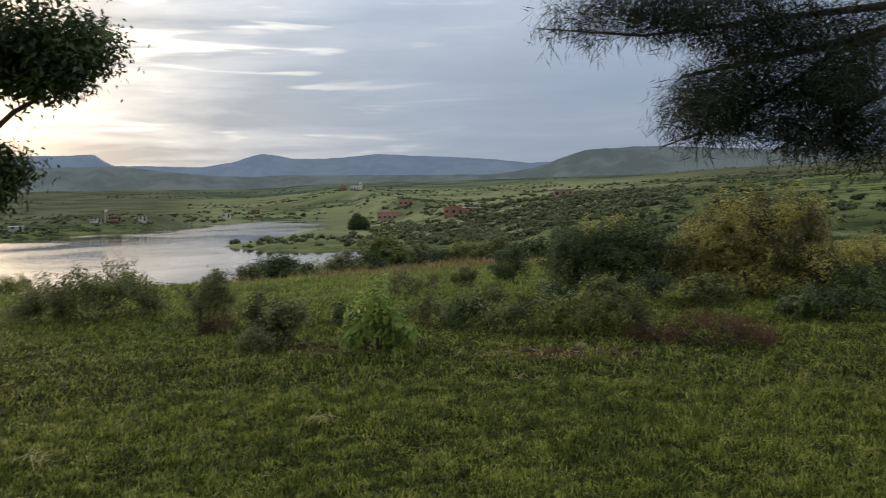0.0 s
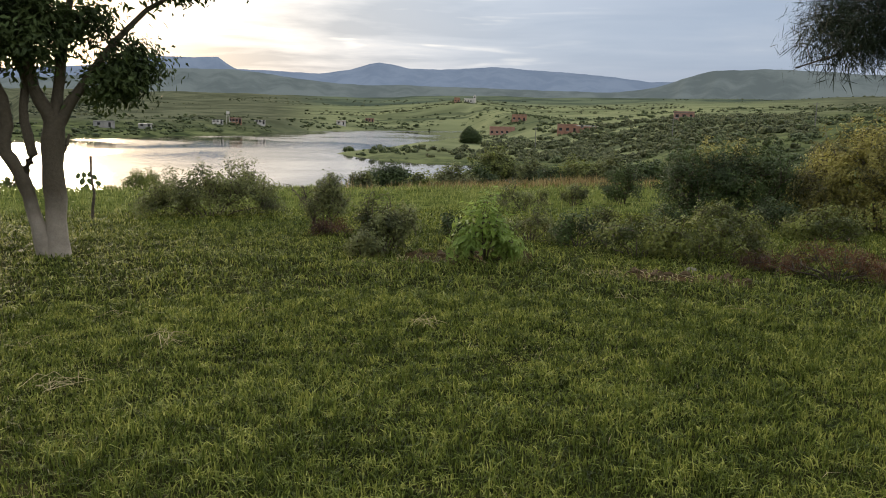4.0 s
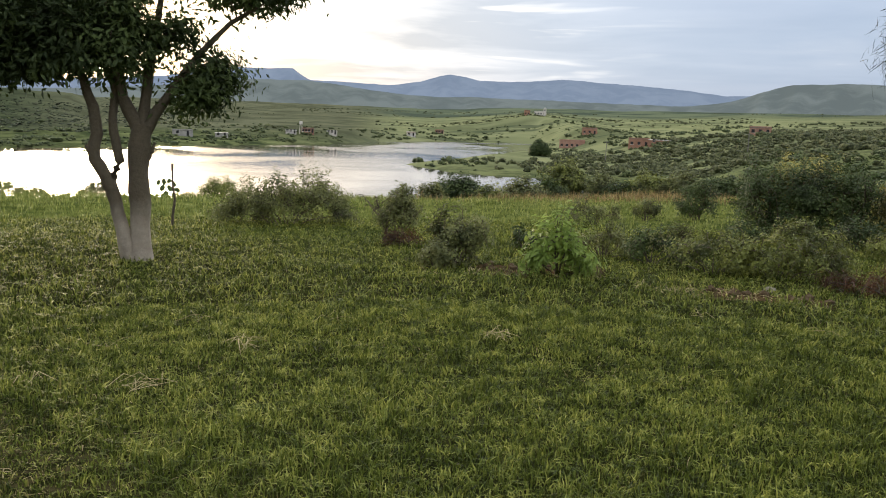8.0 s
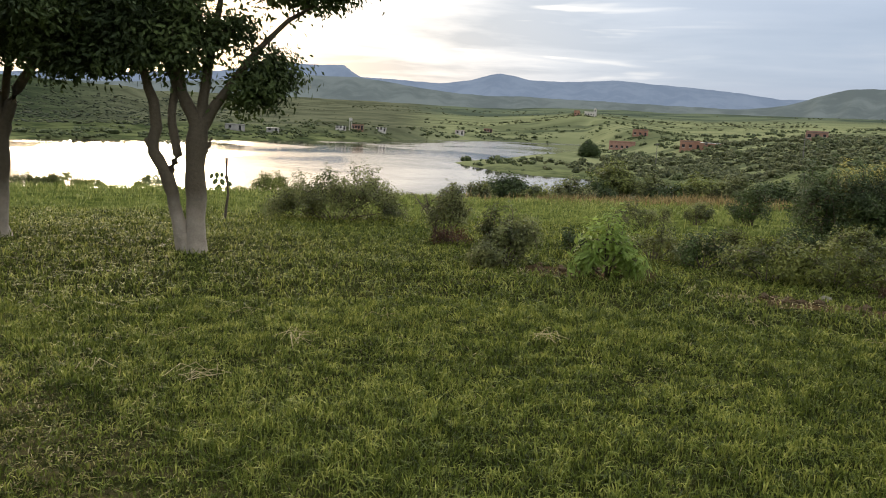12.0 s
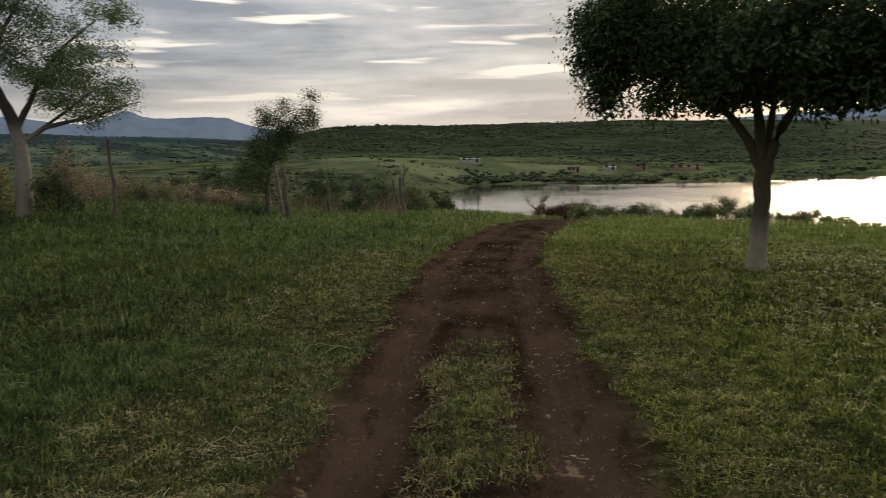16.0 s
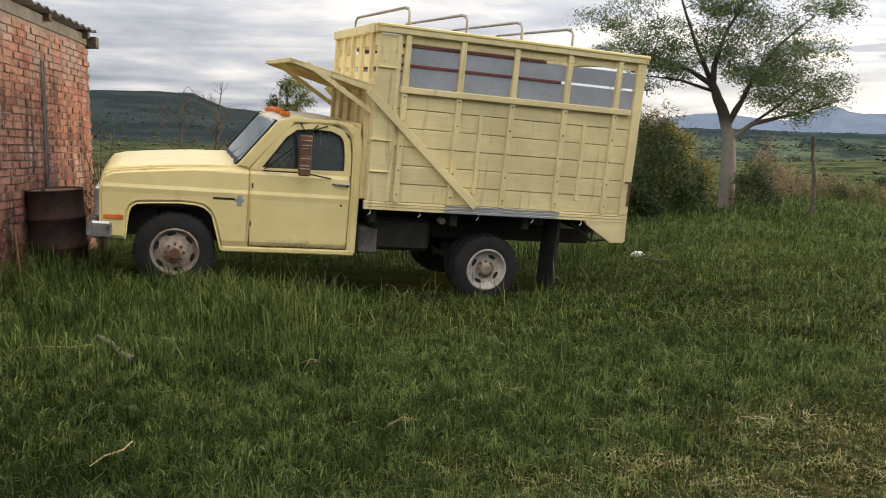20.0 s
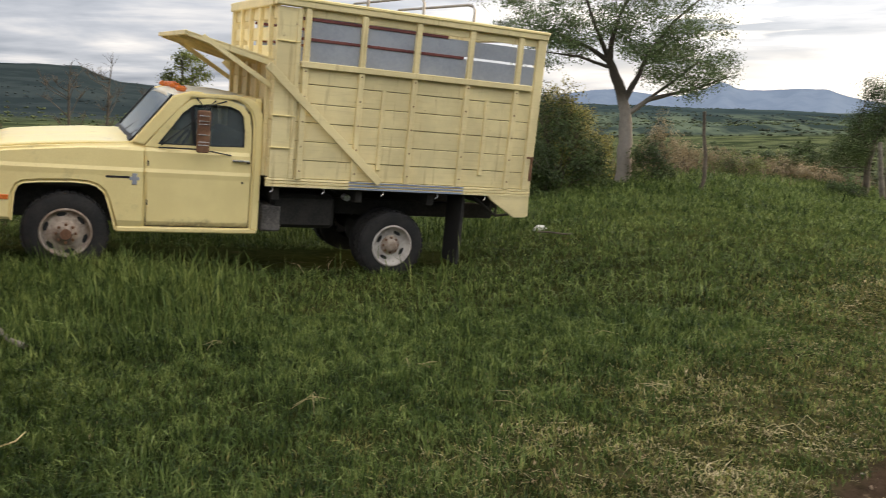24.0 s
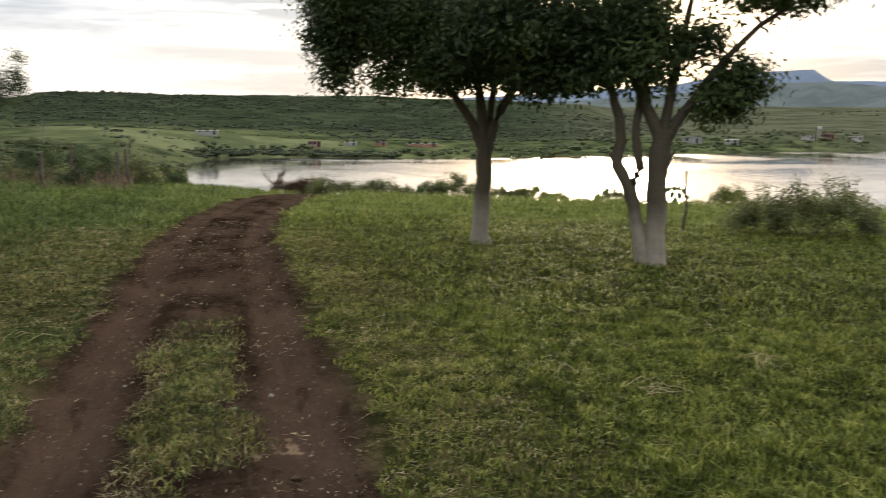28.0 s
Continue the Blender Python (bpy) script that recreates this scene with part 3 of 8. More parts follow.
    lea = n.mix(n.rng(n.noise(p, 0.05, 5, 0.65), 0.40, 0.62), (0.080, 0.096, 0.044), (0.150, 0.165, 0.080))
    far = n.mix(n.math("MULTIPLY", n.math("MULTIPLY", n.rng(way, 0.88, 0.94), n.rng(way, 1.29, 1.20)), n.math("MULTIPLY", n.rng(n.math("ADD", r, n.math("MULTIPLY", n.math("SUBTRACT", n.noise(p, 0.03, 4, 0.6), 0.5), 60.0)), 272, 292), n.rng(r, 375, 355))), far, lea)
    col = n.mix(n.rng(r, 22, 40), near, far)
    # turf dug away in front of the bushes
    deg = n.math("MULTIPLY", way, 57.3)
    wavy = n.math("MULTIPLY", n.math("SUBTRACT", n.noise(p, 2.5, 5, 0.7), 0.5), 0.9)
    dug = n.math("MULTIPLY", n.rng(n.math("ADD", n.math("ABSOLUTE", n.math("SUBTRACT", r, 9.75)), wavy), 0.6, 0.4), n.math("MULTIPLY", n.rng(deg, 0.4, 1.4), n.rng(deg, 9.8, 8.8)))
    dug2 = n.math("MULTIPLY", n.rng(n.math("ADD", n.math("ABSOLUTE", n.math("SUBTRACT", r, 8.9)), wavy), 0.35, 0.2), n.math("MULTIPLY", n.rng(deg, -14.0, -13.0), n.rng(deg, -5.6, -6.6)))
    col = n.mix(n.math("MAXIMUM", dug, dug2), col, n.mix(n.noise(p, 12.0, 5, 0.7), (0.042, 0.026, 0.012), (0.14, 0.094, 0.048)))
    # bare earth of the track
    sx = n.add("ShaderNodeSeparateXYZ", {0: p})
    an = radians(TRACK_AZ)
    o = n.math("ADD", n.math("MULTIPLY", sx.outputs[0], math.cos(an)), n.math("MULTIPLY", sx.outputs[1], math.sin(an)))
    s2 = n.math("ADD", n.math("MULTIPLY", sx.outputs[0], -math.sin(an)), n.math("MULTIPLY", sx.outputs[1], math.cos(an)))
    bend = n.math("MULTIPLY", n.math("POWER", n.math("MAXIMUM", n.math("SUBTRACT", s2, TRACK_FROM), 0.0), 2.0), TRACK_BEND)
    o = n.math("ABSOLUTE", n.math("SUBTRACT", n.math("SUBTRACT", o, TRACK_O), bend))
    ragged = n.math("ADD", o, n.math("MULTIPLY", n.math("SUBTRACT", n.noise(p, 1.4, 6, 0.75), 0.5), 0.6))
    inner = n.math("GREATER_THAN", ragged, 0.8)
    soil_mask = n.math("MULTIPLY", n.rng(ragged, TRACK_HALF + 0.12, TRACK_HALF - 0.12), n.math("MULTIPLY", n.rng(s2, -9, -7), n.rng(s2, 40, 30)))
    soil = n.mix(n.rng(n.math("ADD", n.math("MULTIPLY", n.noise(p, 1.1, 6, 0.6), 0.6), n.math("MULTIPLY", n.noise(p, 22.0, 5, 0.7), 0.4)), 0.38, 0.62), (0.019, 0.0125, 0.0085), (0.068, 0.045, 0.030))
    soil = n.mix(n.math("MULTIPLY", n.rng(n.noise(p, 0.7, 3), 0.55, 0.7), 0.15), soil, (0.15, 0.10, 0.068))
    # dry trampled verge along both edges
    verge_mask = n.math("MULTIPLY", n.math("MULTIPLY", n.rng(ragged, 2.6, 1.2), n.rng(n.noise(p, 6.0, 6, 0.75), 0.47, 0.56)), n.math("MULTIPLY", n.rng(s2, -6, 0), n.rng(s2, 24, 12)))
    col = n.mix(n.math("MULTIPLY", n.math("MULTIPLY", verge_mask, inner), 0.6), col, (0.125, 0.10, 0.048))
    # wheel marks drawn out along the track, and pale dried crusts
    along = n.add("ShaderNodeCombineXYZ", {0: n.math("MULTIPLY", o, 5.0), 1: n.math("MULTIPLY", s2, 1.1)}).outputs[0]
    marks = n.noise(along, 1.0, 5, 0.6, 0.3)
    wheels = n.math("ABSOLUTE", n.math("SUBTRACT", n.math("ADD", o, n.math("MULTIPLY", n.math("SUBTRACT", n.noise(p, 0.8, 3, 0.5), 0.5), 0.3)), 0.56))
    soil = n.mix(n.math("MULTIPLY", n.rng(wheels, 0.24, 0.10), 0.5), soil, (0.084, 0.055, 0.038))
    soil = n.mix(n.math("MULTIPLY", n.rng(marks, 0.50, 0.64), 0.4), soil, (0.098, 0.064, 0.043))
    soil = n.mix(n.math("MULTIPLY", n.rng(marks, 0.46, 0.36), 0.5), soil, (0.013, 0.0075, 0.005))
    soil = n.mix(n.math("MULTIPLY", n.math("MULTIPLY", n.rng(n.noise(p, 1.9, 5, 0.7), 0.61, 0.66), n.rng(s2, 5.5, 4.0)), 0.8), soil, (0.24, 0.17, 0.105))
    soil = n.mix(n.math("MULTIPLY", n.rng(n.noise(p, 38.0, 3, 0.6), 0.66, 0.72), 0.7), soil, (0.20, 0.145, 0.095))
    col = n.mix(soil_mask, col, soil)
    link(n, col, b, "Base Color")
    bump(n, b, n.math("ADD", n.math("ADD", f, n.noise(p, 45.0, 4, 0.7)), n.math("MULTIPLY", marks, n.math("MULTIPLY", soil_mask, 1.5))), 0.9, 0.035)
    return m


TRACK_HALF = 0.90
GROUND = ground_material()


def build_ground():
    az = np.concatenate([np.arange(-34, 147, 0.5), np.arange(147, 326, 3.0)])
    rad = [0.0]
    while rad[-1] < 4900:
        rad.append(rad[-1] + max(0.16, rad[-1] * 0.029))
    rad = np.array(rad[1:])
    A, Rr = np.meshgrid(np.radians(az), rad, indexing="xy")
    x, y = -np.sin(A) * Rr, np.cos(A) * Rr
    z = ground_height(x, y)
    nA, nR = len(az), len(rad)
    v = np.stack([x, y, z], -1).reshape(-1, 3)
    i, j = np.meshgrid(np.arange(nR - 1), np.arange(nA), indexing="ij")
    q = np.stack([i * nA + j, (i + 1) * nA + j, (i + 1) * nA + (j + 1) % nA, i * nA + (j + 1) % nA], -1).reshape(-1, 4)[:, ::-1]
    v = np.concatenate([v, [[0, 0, gz(0, 0)]]])
    me = mesh_arrays("ground", v, q, GROUND, True)
    bm = bmesh.new()
    bm.from_mesh(me)
    bm.verts.ensure_lookup_table()
    c = bm.verts[len(v) - 1]
    for k in range(nA):
        bm.faces.new((c, bm.verts[k], bm.verts[(k + 1) % nA]))
    bmesh.ops.recalc_face_normals(bm, faces=bm.faces[-nA:])
    bm.to_mesh(me)
    bm.free()
    return tagged(new("ground", me), "sloping green meadow, scrub and fields falling to a lake", "ground", kind="structure")


build_ground()


def build_lake():
    m, n, b = material("lake_water", 0.06, 0, 0.5)
    b.inputs["Base Color"].default_value = (0.045, 0.042, 0.034, 1)
    b.inputs["IOR"].default_value = 1.33
    p = place(n)
    sx = n.add("ShaderNodeMapping", {"Vector": p, "Scale": (0.25, 0.25, 1)}).outputs[0]
    h = n.math("ADD", n.noise(sx, 1.6, 3, 0.5), n.math("MULTIPLY", n.noise(sx, 0.15, 4, 0.6), 1.4))
    bump(n, b, h, 0.06, 0.35)
    link(n, n.rng(n.noise(sx, 0.06, 5, 0.6, 1.0), 0.45, 0.62, 0.05, 0.20), b, "Roughness")
    v, az = [], np.radians(np.arange(-6, 66.1, 1.0))
    for a in az:
        for r in (45, 120, 240, 420, 640):
            v.append((-math.sin(a) * r, math.cos(a) * r, LAKE_Z))
    f = [(k * 5 + j, k * 5 + j + 5, k * 5 + j + 6, k * 5 + j + 1) for k in range(len(az) - 1) for j in range(4)]
    return tagged(new("water", mesh_from("water", v, f, m)), "calm lake reflecting the evening sky", "lake", kind="structure")


build_lake()


def build_mountains(line, dist, foot, tone1, tone2, haze, wob, label, seed):
    """A hazy far range: a plain backdrop beyond the ridges."""
    m = bpy.data.materials.new("far_mountains")
    m.use_nodes = True
    n = Nodes(m.node_tree)
    p = place(n)
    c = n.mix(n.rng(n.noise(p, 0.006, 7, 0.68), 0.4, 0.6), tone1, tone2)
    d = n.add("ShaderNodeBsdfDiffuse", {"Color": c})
    # haze added as an even glow on top of the bluish tones
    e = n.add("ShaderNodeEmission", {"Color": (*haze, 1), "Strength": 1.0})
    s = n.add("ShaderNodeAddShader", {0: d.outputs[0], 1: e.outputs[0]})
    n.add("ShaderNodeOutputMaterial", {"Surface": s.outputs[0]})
    az = np.arange(-60, 141, 0.2)
    el = knots(az, line) + wob * hash_noise(az * 1.7, az * 0.0, seed) + wob * 0.6 * hash_noise(az * 5.1, az * 0.0, seed + 1)
    v, rows = [], 7
    for k, (a, e2) in enumerate(zip(az, el)):
        top = EYE_Z + dist * math.tan(radians(e2))
        for j in range(rows):
            t = j / (rows - 1)
            r = foot + (dist - foot) * t + 30 * math.sin(a * 3.1 + j) * (0 < j < rows - 1)
            x, y = spot(a, r)
            v.append((x, y, -20 + (top + 20) * t ** 1.3))
    f = [(k * rows + j, k * rows + j + 1, (k + 1) * rows + j + 1, (k + 1) * rows + j) for k in range(len(az) - 1) for j in range(rows - 1)]
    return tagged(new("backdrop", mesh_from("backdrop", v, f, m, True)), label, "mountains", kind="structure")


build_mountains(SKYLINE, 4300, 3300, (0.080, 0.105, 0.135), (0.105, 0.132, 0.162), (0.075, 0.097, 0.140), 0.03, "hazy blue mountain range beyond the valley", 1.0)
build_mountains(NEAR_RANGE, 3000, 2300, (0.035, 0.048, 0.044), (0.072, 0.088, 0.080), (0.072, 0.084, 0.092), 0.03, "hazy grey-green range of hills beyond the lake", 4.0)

# ---- the near trees ----
PALE_FOOT = limed_bark("pale_lower_bark", 1.7, (0.035, 0.03, 0.024), (0.095, 0.08, 0.064), (0.15, 0.13, 0.11), (0.34, 0.30, 0.255))
tree("tree", 31.95, 10.5,
     [[(0.04, 0, -0.05, 0.13), (0.04, 0, 0.68, 0.12), (0.05, 0, 1.29, 0.125), (0.09, 0, 1.66, 0.13)],
      [(-0.08, 0, -0.05, 0.10), (-0.2, 0, 0.6, 0.08), (-0.30, 0, 0.98, 0.08), (-0.45, 0, 1.25, 0.075), (-0.42, 0, 1.7, 0.065), (-0.55, 0, 2.2, 0.055), (-0.9, 0, 2.8, 0.045), (-1.2, 0, 3.4, 0.03)],
      [(-0.28, 0, 0.98, 0.06), (-0.17, 0, 1.22, 0.06), (-0.24, 0, 1.6, 0.055), (-0.2, 0.1, 2.1, 0.045), (-0.45, 0.1, 2.7, 0.03)],
      [(-0.44, 0, 1.27, 0.05), (-0.52, 0, 1.36, 0.045), (-0.53, 0, 1.42, 0.03)],
      [(0.12, 0, 1.2, 0.035), (0.2, 0, 1.34, 0.03), (0.24, 0, 1.46, 0.012)],
      [(0.06, 0, 1.58, 0.09), (-0.11, 0, 2.0, 0.07), (-0.25, 0, 2.68, 0.05), (-0.24, 0, 3.3, 0.035), (-0.1, 0, 4.2, 0.02)],
      [(0.09, 0, 1.60, 0.08), (0.16, 0.1, 2.14, 0.06), (0.25, 0.1, 2.68, 0.045), (0.37, 0.1, 3.3, 0.03), (0.4, 0, 4.3, 0.02)],
      [(0.10, 0, 1.55, 0.09), (0.28, 0, 1.85, 0.065), (0.52, 0, 2.2, 0.05), (0.78, 0, 2.55, 0.04), (1.16, 0, 2.95, 0.03), (1.53, 0, 3.18, 0.02)]],
     [(-1.7, 0, 3.15, 0.95, 1.1, 0.6, 90), (-1.15, 0, 2.45, 0.45, 0.5, 0.3, 28), (-0.35, 0, 3.1, 0.7, 0.8, 0.5, 36), (-0.2, -0.1, 2.45, 0.45, 0.5, 0.35, 20), (1.0, 0, 2.25, 0.34, 0.4, 0.3, 24), (0.72, 0, 2.05, 0.22, 0.3, 0.2, 12),
      (1.4, 0, 3.5, 0.7, 0.8, 0.36, 52), (0.45, 0, 3.75, 0.7, 0.9, 0.35, 34), (0, 0, 4.6, 2.2, 1.8, 0.7, 120), (1.75, 0, 3.75, 0.6, 0.8, 0.4, 50), (-0.75, 0, 2.7, 0.5, 0.6, 0.35, 30), (0.25, 0.1, 2.85, 0.45, 0.5, 0.3, 20), (-2.2, 0, 2.9, 0.55, 0.7, 0.38, 44), (-1.6, 0, 2.35, 0.3, 0.4, 0.18, 12)],
     (0.095, 0.04, 0.55), (0.13, 85), (LIME, LEAF_DARK), "twin-trunked broadleaf tree with whitewashed lower trunks", seed=3, limed=2, size=0.955)

tree("tree", 43.3, 12.25,
     [[(0, 0, -0.05, 0.15), (0.03, 0, 0.6, 0.125), (0.05, 0, 1.3, 0.125), (0.07, 0, 1.7, 0.12)],
      [(0.05, 0, 1.45, 0.08), (-0.15, 0, 1.95, 0.075), (-0.55, 0, 2.5, 0.055), (-1.3, 0, 3.1, 0.03)],
      [(0.05, 0, 1.6, 0.09), (-0.02, 0, 2.2, 0.075), (-0.1, 0, 3.0, 0.05), (-0.2, 0, 4.2, 0.03)],
      [(0.07, 0, 1.55, 0.09), (0.28, 0, 2.1, 0.08), (0.6, 0, 2.6, 0.055), (1.2, 0, 3.0, 0.03)],
      [(0.07, 0.05, 1.55, 0.06), (0.15, 0.2, 2.2, 0.055), (0.3, 0.3, 3.2, 0.03)]],
     [(-2.0, 0, 3.85, 0.62, 0.9, 0.5, 84), (-2.42, 0.1, 3.35, 0.32, 0.4, 0.24, 24), (-2.25, -0.1, 2.98, 0.32, 0.4, 0.22, 24), (-1.75, 0.1, 3.45, 0.55, 0.7, 0.36, 84), (-2.28, 0, 2.68, 0.15, 0.2, 0.16, 9), (-2.6, 0.1, 3.8, 0.26, 0.3, 0.22, 14), (-0.9, 0, 3.3, 0.95, 1.1, 0.6, 165), (0.4, 0, 3.15, 1.0, 1.1, 0.7, 110), (-1.5, 0, 2.58, 0.26, 0.3, 0.2, 15), (1.5, 0, 3.2, 0.7, 0.8, 0.5, 60), (-0.4, 0, 4.5, 2.4, 2.0, 1.0, 110), (-0.55, 0, 2.75, 0.7, 0.9, 0.34, 84), (0.7, 0, 2.78, 0.7, 0.8, 0.3, 52), (1.6, 0, 2.9, 0.6, 0.8, 0.3, 44), (2.2, 0, 3.35, 0.6, 0.8, 0.5, 60), (-1.2, 0, 3.9, 1.5, 1.3, 0.8, 120)],
     (0.076, 0.036, 0.5), (0.14, 88), (LIME, LEAF_DARK), "dense round-crowned broadleaf tree with a whitewashed trunk foot", seed=5, size=0.9)

def layered(u0, u1, z0, z1, n, seed, count=15):
    """Flat pads of foliage in an ellipse, for a tree that holds its leaves in layers."""
    rng = np.random.default_rng(seed)
    pads = []
    while len(pads) < n:
        a, b = rng.uniform(-1, 1, 2)
        if a * a + b * b < 1:
            u, z = (u0 + u1) / 2 + a * (u1 - u0) / 2, (z0 + z1) / 2 + b * (z1 - z0) / 2
            w = rng.uniform(0.24, 0.5)
            pads.append((u, rng.uniform(-1.5, 1.5), z, w, w, rng.uniform(0.09, 0.2), count))
    return pads


tree("tree", 89.9, 19.2,
     [[(0.0, 0, -0.1, 0.19), (0.04, 0, 0.4, 0.165), (0.06, 0, 0.9, 0.15), (0.03, 0, 1.6, 0.13), (-0.15, 0, 2.2, 0.11), (-0.36, 0, 2.7, 0.09)],
      [(-0.34, 0, 2.66, 0.065), (-0.83, 0.2, 3.0, 0.045), (-1.5, 0.3, 3.3, 0.03), (-2.3, 0.3, 3.6, 0.012)],
      [(-0.34, 0, 2.62, 0.075), (-0.3, 0, 3.1, 0.06), (-0.1, -0.2, 3.7, 0.045), (0.3, -0.3, 4.4, 0.025)],
      [(-0.3, 0.1, 2.6, 0.06), (-0.7, -0.3, 3.5, 0.04), (-1.0, -0.4, 4.4, 0.02)],
      [(0.0, 0, 1.8, 0.075), (0.26, 0, 2.3, 0.06), (0.5, 0.2, 2.85, 0.05), (1.0, 0.3, 3.5, 0.03), (1.6, 0.2, 4.0, 0.015)],
      [(0.06, 0, 1.5, 0.06), (0.5, 0, 1.82, 0.05), (0.9, 0, 1.92, 0.04), (1.5, -0.1, 2.05, 0.025), (2.2, -0.1, 2.3, 0.012)],
      [(0.45, 0, 1.8, 0.035), (1.0, 0.2, 2.2, 0.028), (1.7, 0.3, 2.75, 0.012)],
      [(-0.25, 0, 2.5, 0.04), (-1.0, -0.3, 2.75, 0.025), (-1.7, -0.4, 2.85, 0.01)]],
     layered(-2.9, 0.6, 2.95, 5.3, 56, 1) + layered(-0.9, 2.1, 2.9, 5.0, 54, 2) + layered(0.55, 2.2, 1.9, 3.7, 42, 3) + layered(-2.5, -0.9, 2.5, 3.5, 18, 4) + layered(-0.7, 0.9, 4.6, 5.8, 12, 5) + layered(-0.2, 1.1, 2.5, 3.2, 12, 6),
     (0.068, 0.026, 0.1), (0.10, 17), (PALE_FOOT, LEAF_FEATHER), "spreading feathery-leaved tree with a pale trunk", seed=8, twig=0.009)

tree("tree", 75.3, 22.0,
     [[(0, 0, 0, 0.08), (0.05, 0, 0.7, 0.065), (0.15, 0, 1.3, 0.05), (0.5, 0, 2.0, 0.03), (0.9, 0, 2.6, 0.012)], [(0.1, 0, 1.0, 0.04), (-0.2, 0, 1.6, 0.02), (-0.1, 0, 2.2, 0.01)], [(0.4, 0, 1.8, 0.03), (0.4, 0, 2.5, 0.01)]],
     [(-0.4, 0, 0.95, 0.5, 0.5, 0.42, 34), (-0.1, 0, 1.3, 0.6, 0.5, 0.4, 36), (0.1, 0, 1.7, 0.6, 0.5, 0.4, 36), (0.3, 0, 2.1, 0.55, 0.5, 0.4, 32), (0.85, 0, 2.1, 0.5, 0.4, 0.32, 28), (1.05, 0, 2.45, 0.35, 0.3, 0.35, 18), (0.1, 0, 2.5, 0.3, 0.25, 0.3, 14), (0.6, 0, 2.7, 0.14, 0.16, 0.3, 8), (1.25, 0, 2.8, 0.12, 0.14, 0.35, 7)],
     (0.05, 0.020, -0.5), (0.12, 120), (BARK, LEAF_DARK), "small leaning grey-green thorn tree behind the fence", seed=11)

tree("pine_tree", -31.0, 8.0,
     [[(0, 0, 0, 0.24), (0, 0, 2.0, 0.21), (0, 0, 4.2, 0.16), (0.1, 0, 6.5, 0.08)],
      [(0, 0, 3.1, 0.04), (-1.2, 0.2, 3.15, 0.025), (-2.4, 0, 3.1, 0.015), (-3.5, 0, 3.3, 0.006)],
      [(0, 0, 3.0, 0.035), (-0.8, 0, 2.75, 0.025), (-1.5, 0.1, 2.3, 0.016), (-2.25, 0, 2.05, 0.006)],
      [(0, 0, 2.7, 0.03), (-0.5, 0, 2.35, 0.02), (-1.3, 0.1, 1.95, 0.006)],
      [(0, 0, 3.8, 0.04), (-1.5, 0.1, 3.75, 0.025), (-3.1, 0.1, 3.95, 0.008)],
      [(0, 0, 3.0, 0.05), (-0.8, 0.4, 2.9, 0.04), (-2.2, 0.5, 2.75, 0.015)]],
     # last two lobes: unseen upper crown, added to block skylight over the thicket
     [(-2.7, 0, 3.35, 0.75, 0.5, 0.22, 45), (-1.6, 0, 3.2, 0.8, 0.7, 0.35, 90), (-1.75, 0, 2.4, 0.5, 0.5, 0.34, 80), (-1.0, 0, 2.75, 0.7, 0.6, 0.4, 90), (-0.9, 0, 2.15, 0.5, 0.4, 0.25, 50), (-0.3, 0, 2.6, 0.8, 0.8, 0.8, 120), (-1.6, 0, 4.0, 1.6, 0.9, 0.45, 90), (-0.5, -0.5, 5.2, 3.2, 3.2, 0.8, 170), (0, 0, 6.6, 2.2, 2.2, 0.9, 110)],
     (0.17, 0.008, 0.9), (0.11, 70), (BARK, NEEDLE), "dark pine with long drooping needles", "tree", seed=13, twig=0.014)

# ---- shrubs ----


